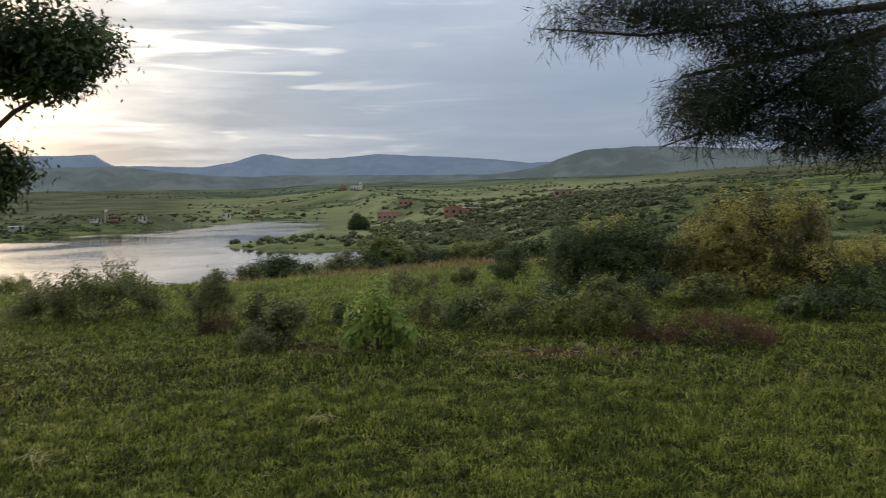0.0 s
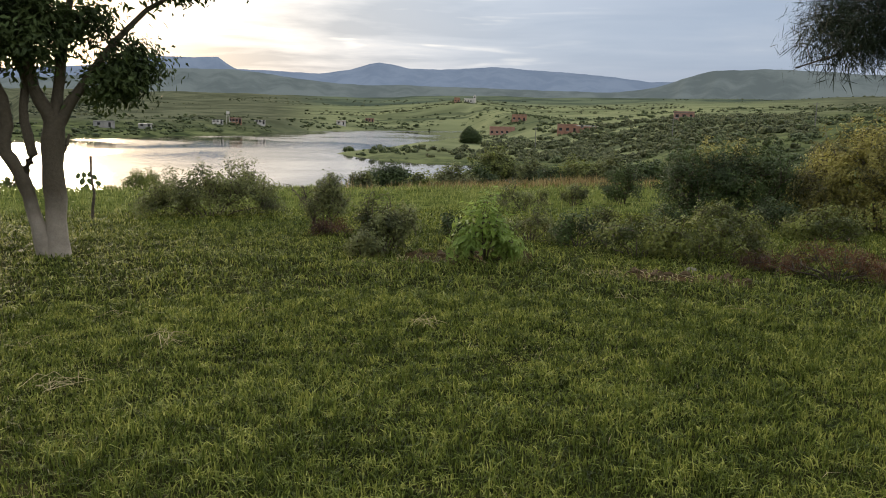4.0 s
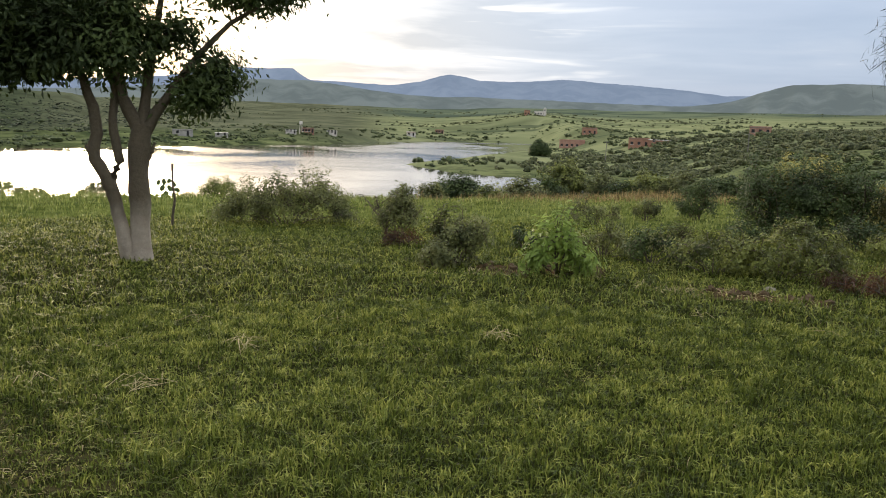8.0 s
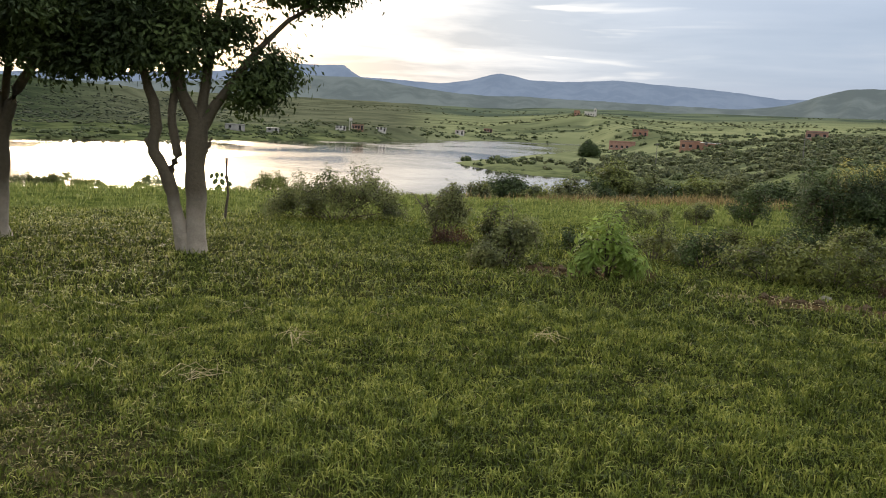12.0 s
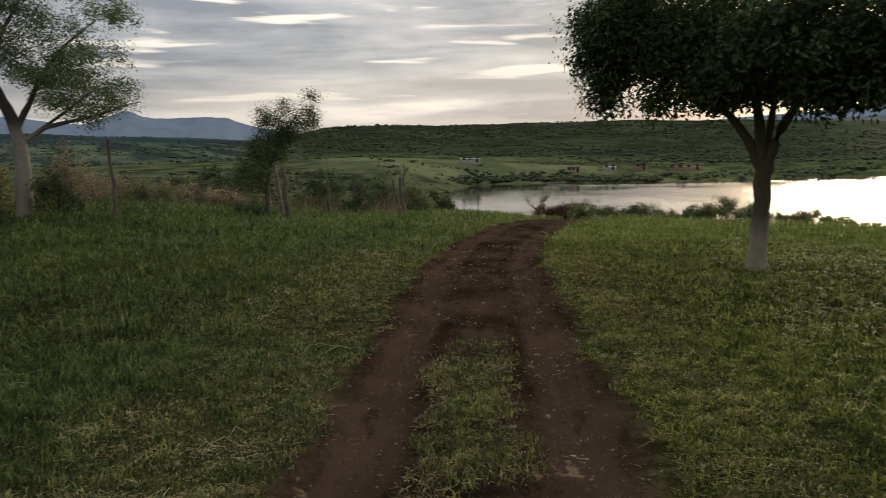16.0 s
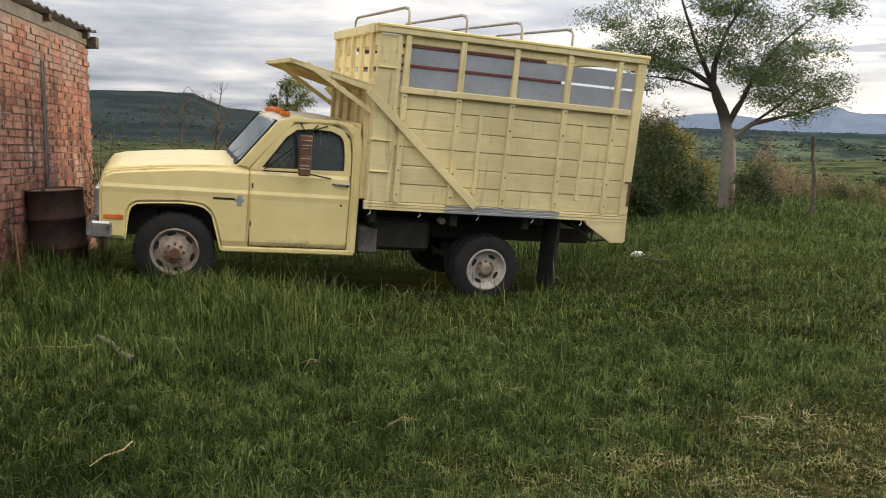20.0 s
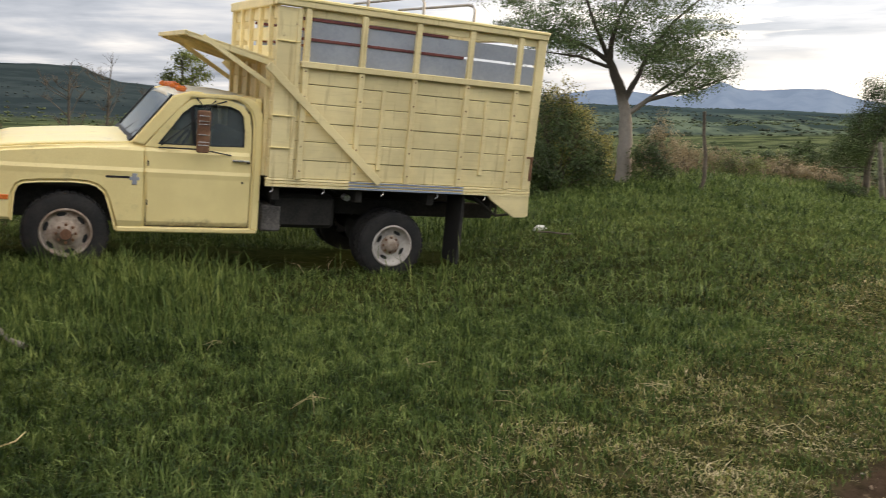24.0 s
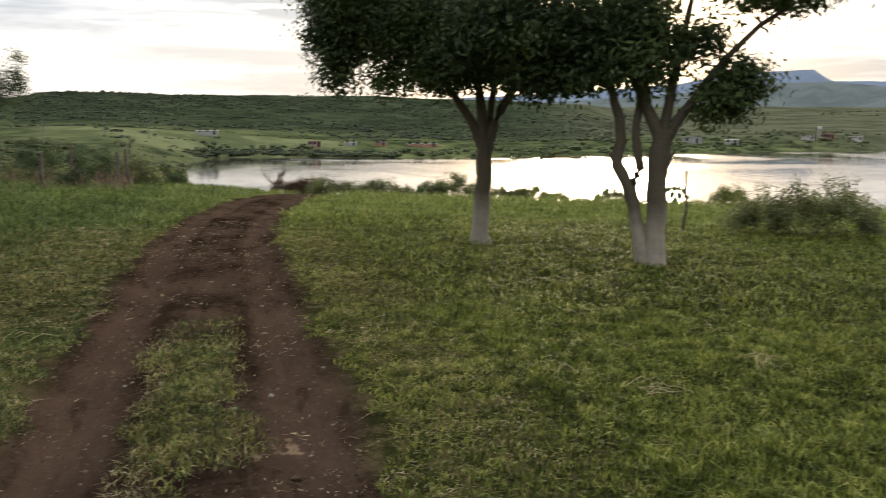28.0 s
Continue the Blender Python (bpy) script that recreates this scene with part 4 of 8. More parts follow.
def bush(az, r, top, leaves, seed, label, depth=0.6, foot=0.0, leaf=(0.055, 0.027, 0.1), clump=0.042, per=8, dense=1.0, stems=7, name="bush", category="bush", bark=BARK, group="", twig=0.006):
    """A bush under an outline of (right, height) knots: stems that fork into arching sprays, with small leaves along every spray."""
    rng = np.random.default_rng(seed)
    u, h = np.array(top, float).T
    wide, tall = u[-1] - u[0], h.max()
    x, y = spot(az, r)
    ob = thing(name, pose(x, y, gz(x, y), 0, 0, az), label, category, group)
    ends = []
    for k in range(stems):
        q = u[0] + wide * (k + rng.uniform(0.2, 0.8)) / stems
        e = np.interp(q, u, h) * rng.uniform(0.22, 0.6)
        v = rng.uniform(-0.5, 0.5) * depth
        t = min(0.018, 0.007 + 0.006 * tall) * (1 + r / 80)
        line = [(q * 0.15, v * 0.15, -0.05, t), (q * 0.35, v * 0.4, e * 0.5, t * 0.75), (q * 0.75, v, e, t * 0.4)]
        ends += [line[1], line[2]]
        child("stem", tube_mesh("stem", [line], bark, 5), ob)
    ends = np.array(ends)
    area = float(np.sum((h[1:] + h[:-1]) * 0.5 * np.diff(u)))
    n = int(dense * 78 * area * 0.05 / leaf[0]) + 10
    q = rng.uniform(u[0], u[-1], n)
    v = rng.uniform(-1, 1, n)
    roof = np.interp(q, u, h) * np.sqrt(np.clip(1 - 0.75 * v * v, 0, 1))
    tip = np.stack([q, v * depth, np.maximum(foot, 0.04) + np.maximum(roof - foot, 0.03) * (0.02 + 1.0 * rng.uniform(0, 1, n) ** 0.72)], 1)
    tip *= rng.uniform(0.88, 1.08, (n, 1))
    gap = np.linalg.norm(tip[:, None] - ends[None, :, :3], axis=2) + 1.0 * np.maximum(0, ends[None, :, 2] - tip[:, None, 2])
    root = ends[np.argmin(gap, axis=1), :3]
    t = np.linspace(0, 1, 8)[None, :, None]
    bow = rng.normal(size=(n, 1, 3)) * 0.08 * tall + np.array([0, 0, 0.10 * tall])
    line = root[:, None] + (tip - root)[:, None] * t + bow * np.sin(t * np.pi)
    thin = twig * (1 + r / 40) * (1.0 - 0.75 * t) + np.zeros((n, 1, 1))
    step = 1 if r < 14 else 2 if r < 28 else 3
    tagged(child("twig", tube_mesh("twig", list(np.concatenate([line, thin], 2)[::step, ::2 if r > 14 else 1]), bark, 3), ob), kind="stuff")
    at = line[:, 2:].reshape(-1, 3)
    lean = tip - np.array([0, 0, 0.35 * tall])
    lean /= np.linalg.norm(lean, axis=1)[:, None] + 1e-6
    off = rng.normal(size=(len(at) * per, 3))
    way = 0.45 * off + np.repeat(lean, 6 * per, 0) + np.array([0, 0, 0.35])
    at = np.repeat(at, per, 0) + off * clump
    at[:, 2] = np.maximum(at[:, 2], 0.01)
    tagged(child("crown", leaf_mesh("crown", at, leaves, rng, leaf[0], leaf[1], leaf[2], way), ob), kind="stuff")
    return ob


def shrub(name, az, r, width, height, leaves, seed, label, leaf=(0.055, 0.027, 0.1), group="", bark=BARK, category="bush", per=7, dense=1.0, clump=0.045, stems=6):
    """A bush with an uneven dome for its outline."""
    rng = np.random.default_rng(seed + 900)
    u = np.linspace(-0.5, 0.5, 8)
    h = height * np.sqrt(np.clip(1.04 - 4 * u * u, 0.05, 1)) * rng.uniform(0.72, 1.08, 8)
    return bush(az, r, [(width * a, b) for a, b in zip(u, h)], leaves, seed, label, width * 0.4, 0.0, leaf, clump, per, dense, stems, name, category, bark, group)


bush(22.6, 15.8, [(-1.3, 0.15), (-1.2, 0.35), (-0.9, 0.72), (-0.48, 0.84), (-0.16, 1.0), (0.16, 0.96), (0.45, 1.04), (0.8, 1.05), (1.06, 0.8), (1.24, 0.42), (1.3, 0.15)], LEAF_GREY, 21, "rounded grey-green thorn bush on the crest above the lake", 0.8, stems=10, dense=1.8)
bush(15.1, 12.6, [(-0.26, 0.55), (-0.1, 0.85), (0.05, 1.03), (0.2, 0.93), (0.34, 0.6), (0.36, 0.45)], LEAF_GREY, 22, "small upright thorn tree beside a dead branch", 0.3, 0.36, stems=4, dense=1.6)
bush(14.5, 12.2, [(-0.34, 0.08), (-0.2, 0.2), (0.05, 0.25), (0.3, 0.1)], LEAF_BROWN, 24, "low heap of dark dead twigs in the grass", 0.25, leaf=(0.1, 0.008, 0.0), per=6, dense=2.5, category="brush")
bush(10.9, 10.1, [(-0.38, 0.25), (-0.28, 0.5), (-0.1, 0.68), (0.03, 0.73), (0.2, 0.68), (0.33, 0.72), (0.44, 0.62), (0.42, 0.2)], LEAF_GREY, 23, "airy grey-green thorn bush with rising sprays", 0.35, dense=1.5)
bush(12.2, 9.7, [(-0.2, 0.1), (-0.1, 0.28), (0.05, 0.33), (0.18, 0.2), (0.22, 0.08)], LEAF_GREY, 46, "small low thorn bush in the grass", 0.2)
bush(3.85, 9.25, [(-0.34, 0.22), (-0.26, 0.46), (-0.1, 0.68), (0.0, 0.80), (0.1, 0.70), (0.2, 0.44), (0.3, 0.24), (0.40, 0.08)], LEAF_BRIGHT, 25, "bright green leafy sapling beside a stone", 0.26, 0.02, leaf=(0.10, 0.04, 0.9), clump=0.05, per=5, dense=2.6, name="sapling", category="sapling")
bush(6.2, 11.7, [(-0.2, 0.12), (-0.1, 0.36), (0.1, 0.38), (0.2, 0.1)], LEAF_DARK, 26, "dark bush behind the sapling", 0.25)
bush(1.7, 18.2, [(-0.58, 0.2), (-0.4, 0.48), (-0.1, 0.55), (0.2, 0.42), (0.45, 0.46), (0.58, 0.15)], LEAF_GREY, 27, "spiky grey-green bush in the meadow", 0.4)
bush(0.9, 11.6, [(-0.4, 0.15), (-0.2, 0.42), (0.1, 0.46), (0.3, 0.4), (0.42, 0.12)], LEAF_GREY, 47, "loose grey-green bush beside the sapling", 0.3)
bush(-1.6, 19.5, [(-0.3, 0.15), (-0.2, 0.5), (0.05, 0.6), (0.25, 0.5), (0.3, 0.2)], LEAF_GREY, 28, "small dark bush on the crest", 0.25, 0.08)
bush(-4.8, 20.0, [(-0.46, 0.3), (-0.42, 0.7), (-0.2, 0.88), (0.1, 0.95), (0.36, 0.92), (0.44, 0.6), (0.46, 0.2)], LEAF_DARK, 29, "dense dark green bush on the crest above the inlet", 0.4, dense=1.4)
bush(-2.3, 11.0, [(-0.34, 0.15), (-0.2, 0.42), (0.0, 0.5), (0.2, 0.44), (0.34, 0.15)], LEAF_DARK, 30, "low dark green bush in long grass", 0.3)
bush(-4.2, 12.4, [(-0.5, 0.12), (-0.2, 0.36), (0.15, 0.4), (0.5, 0.12)], LEAF_GREY, 43, "low sprawling bush in tall grass", 0.35)
bush(-6.3, 10.4, [(-0.6, 0.2), (-0.4, 0.44), (-0.1, 0.54), (0.2, 0.5), (0.45, 0.52), (0.6, 0.2)], LEAF_MID, 31, "feathery green bush at the thicket's edge", 0.4)
bush(-10.3, 10.5, [(-0.6, 0.3), (-0.35, 0.5), (0.0, 0.55), (0.3, 0.5), (0.6, 0.42), (0.85, 0.2)], LEAF_MID, 32, "leafy green bush in front of the thicket", 0.4, dense=1.5)
bush(-9.6, 16.6, [(-0.75, 0.5), (-0.7, 1.1), (-0.45, 1.48), (0.0, 1.58), (0.45, 1.52), (0.8, 1.3), (0.9, 0.6)], LEAF_DARK, 33, "tall dark bush with a spreading top", 0.8, leaf=(0.06, 0.03, 0.1), dense=1.5)
bush(-13.4, 16.6, [(-0.8, 0.6), (-0.6, 1.35), (-0.2, 1.52), (0.25, 1.58), (0.6, 1.3), (0.75, 0.6)], LEAF_DARK, 34, "tall dark green bush in the thicket", 0.8, leaf=(0.06, 0.03, 0.1), dense=1.5)
bush(-11.2, 17.4, [(-0.9, 0.8), (-0.4, 1.62), (0.2, 1.66), (0.7, 1.45), (0.9, 0.8)], LEAF_OLIVE, 45, "tall bush with yellow-green shoots in the thicket", 0.5, 0.7, leaf=(0.07, 0.03, 0.1))
bush(-11.7, 13.6, [(-0.6, 0.2), (-0.3, 0.5), (0.1, 0.54), (0.5, 0.4), (0.65, 0.15)], LEAF_MID, 35, "round bush under taller ones", 0.4, dense=1.5)
bush(-8.4, 14.4, [(-0.5, 0.1), (-0.3, 0.36), (0.2, 0.4), (0.5, 0.12)], LEAF_DARK, 44, "low dark bush at the foot of the thicket", 0.35)
bush(-20.4, 16.0, [(-1.5, 0.3), (-1.3, 0.9), (-1.15, 1.35), (-0.75, 1.72), (-0.35, 1.86), (0.0, 2.1), (0.35, 2.0), (0.6, 1.92), (1.05, 1.78), (1.35, 1.55), (1.4, 1.2), (1.5, 0.5)], LEAF_OLIVE, 36, "large domed bush covered with yellow-green vines", 1.2, leaf=(0.065, 0.034, 0.4), stems=12, dense=2.0)
bush(-17.4, 13.4, [(-0.6, 0.2), (-0.2, 0.56), (0.25, 0.58), (0.65, 0.3)], LEAF_MID, 37, "feathery green bush before the large one", 0.4, dense=1.5)
bush(-14.6, 14.6, [(-0.5, 0.2), (-0.1, 0.62), (0.3, 0.5), (0.5, 0.15)], LEAF_DARK, 48, "dark bush in the gap of the thicket", 0.4, dense=1.5)
bush(-24.8, 12.2, [(-0.65, 0.15), (-0.3, 0.42), (0.2, 0.52), (0.7, 0.55), (1.0, 0.3)], LEAF_DARK, 38, "wide dark green bush in the shade", 0.5, dense=1.5)
bush(-26.6, 17.0, [(-0.6, 0.4), (-0.3, 0.95), (0.3, 1.05), (0.8, 0.9), (1.1, 0.4)], LEAF_OLIVE, 39, "yellow-green bush beside the thicket", 0.6, 0.3)
bush(-27.0, 15.4, [(-0.9, 0.25), (-0.4, 0.6), (0.3, 0.65), (0.9, 0.3)], LEAF_DARK, 40, "dark bush at the thicket's end", 0.5, dense=1.5)
bush(-18.6, 9.7, [(-0.62, 0.05), (-0.5, 0.24), (-0.2, 0.38), (0.2, 0.4), (0.5, 0.24), (0.68, 0.05)], LEAF_BROWN, 41, "dead reddish-brown brush heap on the grass", 0.4, leaf=(0.10, 0.008, 0.0), per=6, dense=2.5, stems=14, category="brush")
bush(-14.6, 9.9, [(-0.4, 0.05), (-0.1, 0.2), (0.3, 0.16), (0.45, 0.04)], LEAF_BROWN, 42, "dry brown twigs lying beside the brush heap", 0.25, leaf=(0.10, 0.008, 0.0), per=6, dense=2.5, category="brush")
# scrub on the crest above the lake
for k, (a, r, w, h, m) in enumerate(((56.2, 31, 1.3, 0.35, LEAF_BROWN), (55.0, 31, 1.3, 0.55, LEAF_BROWN), (54.1, 30.5, 1.2, 0.5, LEAF_GREY), (52.4, 31, 1.4, 0.45, LEAF_GREY), (51.1, 31, 1.0, 0.35, LEAF_DARK), (50.0, 30.5, 1.3, 0.5, LEAF_GREY), (48.5, 31, 1.0, 0.3, LEAF_GREY), (45.3, 30, 1.7, 0.75, LEAF_GREY), (46.6, 30.5, 1.2, 0.4, LEAF_DARK),
                                     (43.4, 31, 0.9, 0.6, LEAF_MID), (41.2, 30, 1.6, 0.45, LEAF_GREY), (39.8, 30, 1.3, 0.45, LEAF_MID), (38.2, 30, 1.0, 0.2, LEAF_MID), (34.5, 30, 1.2, 0.55, LEAF_MID), (27.0, 29, 1.3, 0.5, LEAF_MID))):
    shrub("bush", a, r, w, h + 0.25, m, 60 + k, "low scrub on the edge above the water", group="scrub along the crest", leaf=(0.065, 0.034, 0.0), clump=0.06, dense=1.7)
# beyond the crest, in front of the inlet: bearing, distance, how far below eye level the top and the underside of the crown are seen, width
for k, (a, r, e, e0, w) in enumerate(((13.0, 44, -4.1, -5.3, 1.3), (11.2, 47, -3.42, -4.7, 2.4), (9.0, 46, -4.1, -5.2, 1.8), (6.7, 48, -3.6, -4.8, 2.6), (4.9, 50, -3.6, -4.7, 1.8), (3.9, 55, -2.45, -4.0, 2.5), (1.5, 54, -2.95, -4.1, 2.0), (0.1, 52, -3.6, -4.6, 1.6), (-1.6, 53, -2.95, -4.2, 2.6), (-3.9, 53, -2.75, -4.0, 2.6), (-6.4, 54, -2.9, -4.2, 2.4))):
    g0 = gz(*spot(a, r))
    h, f = EYE_Z + r * tan_d(e) - g0, max(0.3, EYE_Z + r * tan_d(e0) - g0)
    bush(a, r, [(-w / 2, f + 0.3), (-w * 0.35, h * 0.86), (-w * 0.1, h), (w * 0.2, h * 0.95), (w * 0.4, h * 0.82), (w / 2, f + 0.2)], (LEAF_GREY, LEAF_DARK, LEAF_MID)[k % 3], 80 + k, "small bushy tree on the slope above the inlet", w * 0.4, f, (0.18, 0.10, 0.0), 0.13, 7, 1.0, 4, "tree", "tree", group="trees on the slope")
shrub("tree", 5.8, 330, 7.6, 6.6, LEAF_DARK, 95, "dark round tree on the spit of land", leaf=(0.7, 0.4, 0.0), clump=0.4, category="tree")
bush(94.9, 20.5, [(-1.4, 0.6), (-1.2, 1.8), (-0.75, 2.4), (0.0, 2.5), (0.5, 2.35), (0.9, 1.9), (1.3, 1.2), (1.5, 0.4)], LEAF_OLIVE, 114, "tall yellowing bush behind the truck", 1.0, leaf=(0.07, 0.034, 0.2), clump=0.055, dense=1.7, stems=9)
# behind the fence
for k, (a, r, w, h, m, what) in enumerate(((94.2, 18.0, 2.1, 1.95, LEAF_DARK, "tall dark leafy bush behind the truck"), (97.4, 17.6, 2.2, 1.8, LEAF_DARK, "dense green bush behind the truck"), (91.6, 20.6, 1.2, 0.9, LEAF_MID, "green leafy bush beside the spreading tree"), (88.1, 18.8, 0.95, 1.1, LEAF_DARK, "dark bush under the spreading tree"),
                                           (87.2, 24, 1.5, 1.6, LEAF_DRY, "pinkish dry bush behind the fence"), (84.8, 26, 2.2, 1.1, LEAF_DRY, "dry bush behind the fence"),
                                           (82.6, 24, 1.7, 0.8, LEAF_GREY, "grey-green bush behind the fence"), (80.6, 27, 2.4, 0.8, LEAF_DRY, "brownish bush beyond the fence"), (78.4, 27, 2.0, 0.6, LEAF_DRY, "dry brown bush beyond the fence"),
                                           (76.4, 20.5, 0.9, 0.5, LEAF_DARK, "low dark bush at the fence"), (72.6, 27, 1.8, 0.8, LEAF_GREY, "grey-green bush beyond the fence"), (70.3, 27, 1.5, 0.7, LEAF_GREY, "grey-green bush beyond the fence"), (69.0, 30, 2.0, 0.7, LEAF_DRY, "brownish dry shrub beyond the fence"),
                                           (66.6, 32, 2.0, 0.9, LEAF_DRY, "dry brush at the end of the fence"), (65.2, 33, 2.2, 1.0, LEAF_MID, "bush at the end of the fence"), (63.6, 34, 1.6, 0.8, LEAF_MID, "green bush near the lake"))):
    shrub("bush", a, r, w, h, m, 110 + k, what, dense=0.65 if m in (LEAF_DRY, LEAF_GREY) else 1.5 if k < 3 else 1.0, clump=0.055, leaf=(0.07, 0.032, 0.1))


tree("tree", 118.6, 22.0,
     [[(0, 0, -0.1, 0.05), (0.03, 0, 1.2, 0.04), (0.0, 0, 2.3, 0.03), (0.0, 0, 2.9, 0.012)], [(0, 0, 1.9, 0.025), (-0.3, 0, 2.5, 0.01)], [(0, 0, 2.0, 0.025), (0.35, 0, 2.6, 0.01)]],
     [(0.02, 0, 2.85, 0.2, 0.25, 0.26, 18), (-0.34, 0, 2.5, 0.22, 0.25, 0.18, 14), (0.45, 0, 2.62, 0.2, 0.25, 0.2, 14), (0.12, 0, 2.35, 0.32, 0.35, 0.2, 18), (0.3, 0, 2.95, 0.14, 0.15, 0.12, 7), (-0.15, 0, 2.2, 0.2, 0.2, 0.15, 8)],
     (0.085, 0.034, 0.2), (0.08, 34), (BARK, LEAF_MID), "slender leafy tree behind the truck's cab", seed=14)


def snag(az, r, seed, height, spread, label):
    """A bare dead tree or branch."""
    rng = np.random.default_rng(seed)
    limbs = [[(0, 0, -0.1, 0.035), (0.05, 0, height * 0.4, 0.026), (spread * 0.2, 0, height * 0.75, 0.016), (spread * 0.35, 0, height, 0.005)]]
    for k in range(9):
        h = height * rng.uniform(0.25, 0.85)
        d = rng.uniform(-1, 1) * spread
        limbs.append([(0.03 + spread * 0.2 * h / height, 0, h, 0.012), (d * 0.5, rng.uniform(-0.2, 0.2), h + abs(d) * rng.uniform(0.3, 0.7), 0.008), (d * 0.9, rng.uniform(-0.3, 0.3), h + abs(d) * rng.uniform(0.8, 1.4), 0.003)])
    for k in range(110):
        l = limbs[k % 10]
        p, q = Vector(l[-2][:3]), Vector(l[-1][:3])
        s = p.lerp(q, rng.uniform(0, 1.0))
        e = s + Vector((rng.uniform(-0.3, 0.3), rng.uniform(-0.1, 0.1), rng.uniform(0.05, 0.4))) * spread
        m = s.lerp(e, 0.5) + Vector((rng.uniform(-0.04, 0.04), 0, 0.03))
        limbs.append([(*s, 0.005), (*m, 0.0035), (*e, 0.0018)])
    limbs = [[(*p[:3], p[3] * (0.6 + min(r, 22) / 40)) for p in l] for l in limbs]
    x, y = spot(az, r)
    ob = thing("dead_tree", pose(x, y, gz(x, y), 0, 0, az), label, "dead tree")
    child("trunk", tube_mesh("trunk", limbs[:1], BARK, 7), ob)
    for l in limbs[1:10]:
        child("limb", tube_mesh("limb", [l], BARK, 5), ob)
    tagged(child("twig", tube_mesh("twig", limbs[10:], BARK, 4), ob), kind="stuff")


snag(123.4, 20, 4, 2.5, 0.7, "bare dead tree behind the truck's bonnet")
snag(125.6, 19, 5, 2.2, 0.5, "bare thin dead tree behind the truck")
snag(120.5, 21, 6, 2.0, 0.6, "leafless branch behind the truck's cab")
snag(57.1, 31, 7, 0.72, 0.55, "grey dead stump with bare branches near the shore")
snag(15.9, 12.8, 8, 0.72, -0.4, "dead grey branch sticking out of a bush")
def fallen_branch(az, r, length, turn, label):
    x, y = spot(az, r)
    ob = thing("branch", pose(x, y, gz(x, y) + 0.25, 0, 0, az + turn), label, "branch", "fallen branches")
    h = length / 2
    child("stem", tube_mesh("stem", [[(-h, 0, 0.0, 0.05), (-h * 0.3, 0.05, 0.09, 0.045), (h * 0.4, 0, 0.06, 0.035), (h, 0.1, 0.2, 0.015)]], BARK_PALE, 7), ob)
    for k, e in ((-0.1, 0.35), (0.3, 0.28), (0.55, 0.22)):
        child("fork", tube_mesh("fork", [[(k * h, 0.02, 0.07, 0.022), (k * h + e * 0.6, 0.05, 0.07 + e * 0.5, 0.016), (k * h + e * 1.4, 0.05, 0.1 + e, 0.007)]], BARK_PALE, 5), ob)


fallen_branch(65.1, 34, 1.3, 8, "pale barkless branch lying in the brush")
fallen_branch(64.3, 35, 1.6, -6, "long pale dead branch lying in the brush")
snag(66.2, 28, 9, 1.5, 0.3, "bare thorn stems at the end of the fence")


def post(az, r, height, lean, label, rad=0.05, seed=0, bend=0.0):
    rng = np.random.default_rng(seed + 300)
    x, y = spot(az, r)
    ob = thing("fence_post", pose(x, y, gz(x, y), 0, 0, az), label, "fence post", "fence posts")
    pts = [(lean * t + rng.uniform(-0.03, 0.03) + bend * math.sin(t * 5.0), rng.uniform(-0.02, 0.02), -0.15 + (height + 0.15) * t, rad * (1.05 - 0.3 * t)) for t in (0, 0.25, 0.5, 0.75, 1)]
    child("pole", tube_mesh("pole", [pts], BARK if seed % 2 else BARK_PALE, 8), ob)
    bm = bmesh.new()
    bmesh.ops.create_cone(bm, cap_ends=True, segments=8, radius1=rad * 0.76, radius2=rad * 0.6, depth=0.02, matrix=Matrix.Translation((pts[-1][0], pts[-1][1], height)))
    part("end_grain", bm, BARK_PALE, ob)


post(29.85, 15.8, 1.12, 0.04, "thin dark weathered post standing in the grass", 0.025, 1)
post(85.0, 16.9, 1.5, 0.09, "crooked dark wooden fence post", 0.04, 3, 0.04)
post(74.22, 20.9, 1.3, -0.14, "pale leaning wooden fence post", 0.06, 4)
post(73.9, 20.6, 1.25, -0.08, "dark wooden fence post beside a pale one", 0.07, 5)
post(71.2, 23.5, 0.9, 0.02, "short dark fence post", 0.05, 7)
post(69.4, 24.0, 1.1, -0.04, "thin grey fence post", 0.035, 9)
post(66.9, 26.0, 1.0, 0.05, "grey gnarled fence post among brush", 0.05, 11)
post(66.3, 26.2, 1.1, 0.02, "grey gnarled fence post among brush", 0.055, 13)
for az, r, w, h, mat, seed in ((71.4, 30, 1.7, 1.6, LEAF_DARK, 301), (69.0, 29, 1.4, 1.3, LEAF_DARK, 302), (67.6, 30, 1.3, 1.15, LEAF_DARK, 303), (65.6, 28, 1.7, 1.05, LEAF_GREY, 304), (69.3, 24.0, 0.9, 0.6, LEAF_DARK, 305), (78.2, 29, 1.9, 1.3, LEAF_DARK, 306), (81.0, 30, 1.1, 1.15, LEAF_DARK, 307), (79.6, 28, 1.5, 0.95, LEAF_GREY, 309), (64.0, 30, 1.4, 0.8, LEAF_DARK, 310)):
    shrub("bush", az, r, w, h, mat, seed, "dark rounded bush in the meadow beyond the fence", dense=1.2, clump=0.06, leaf=(0.085, 0.04, 0.1), group="bushes beyond the fence")
# ---- the truck ----
CREAM = painted("cream_paint", (0.76, 0.62, 0.285), (0.84, 0.70, 0.33), 1.6, 0.42, spec=0.45, grain=60, relief=0.03, dirt=(0.50, 0.42, 0.20))


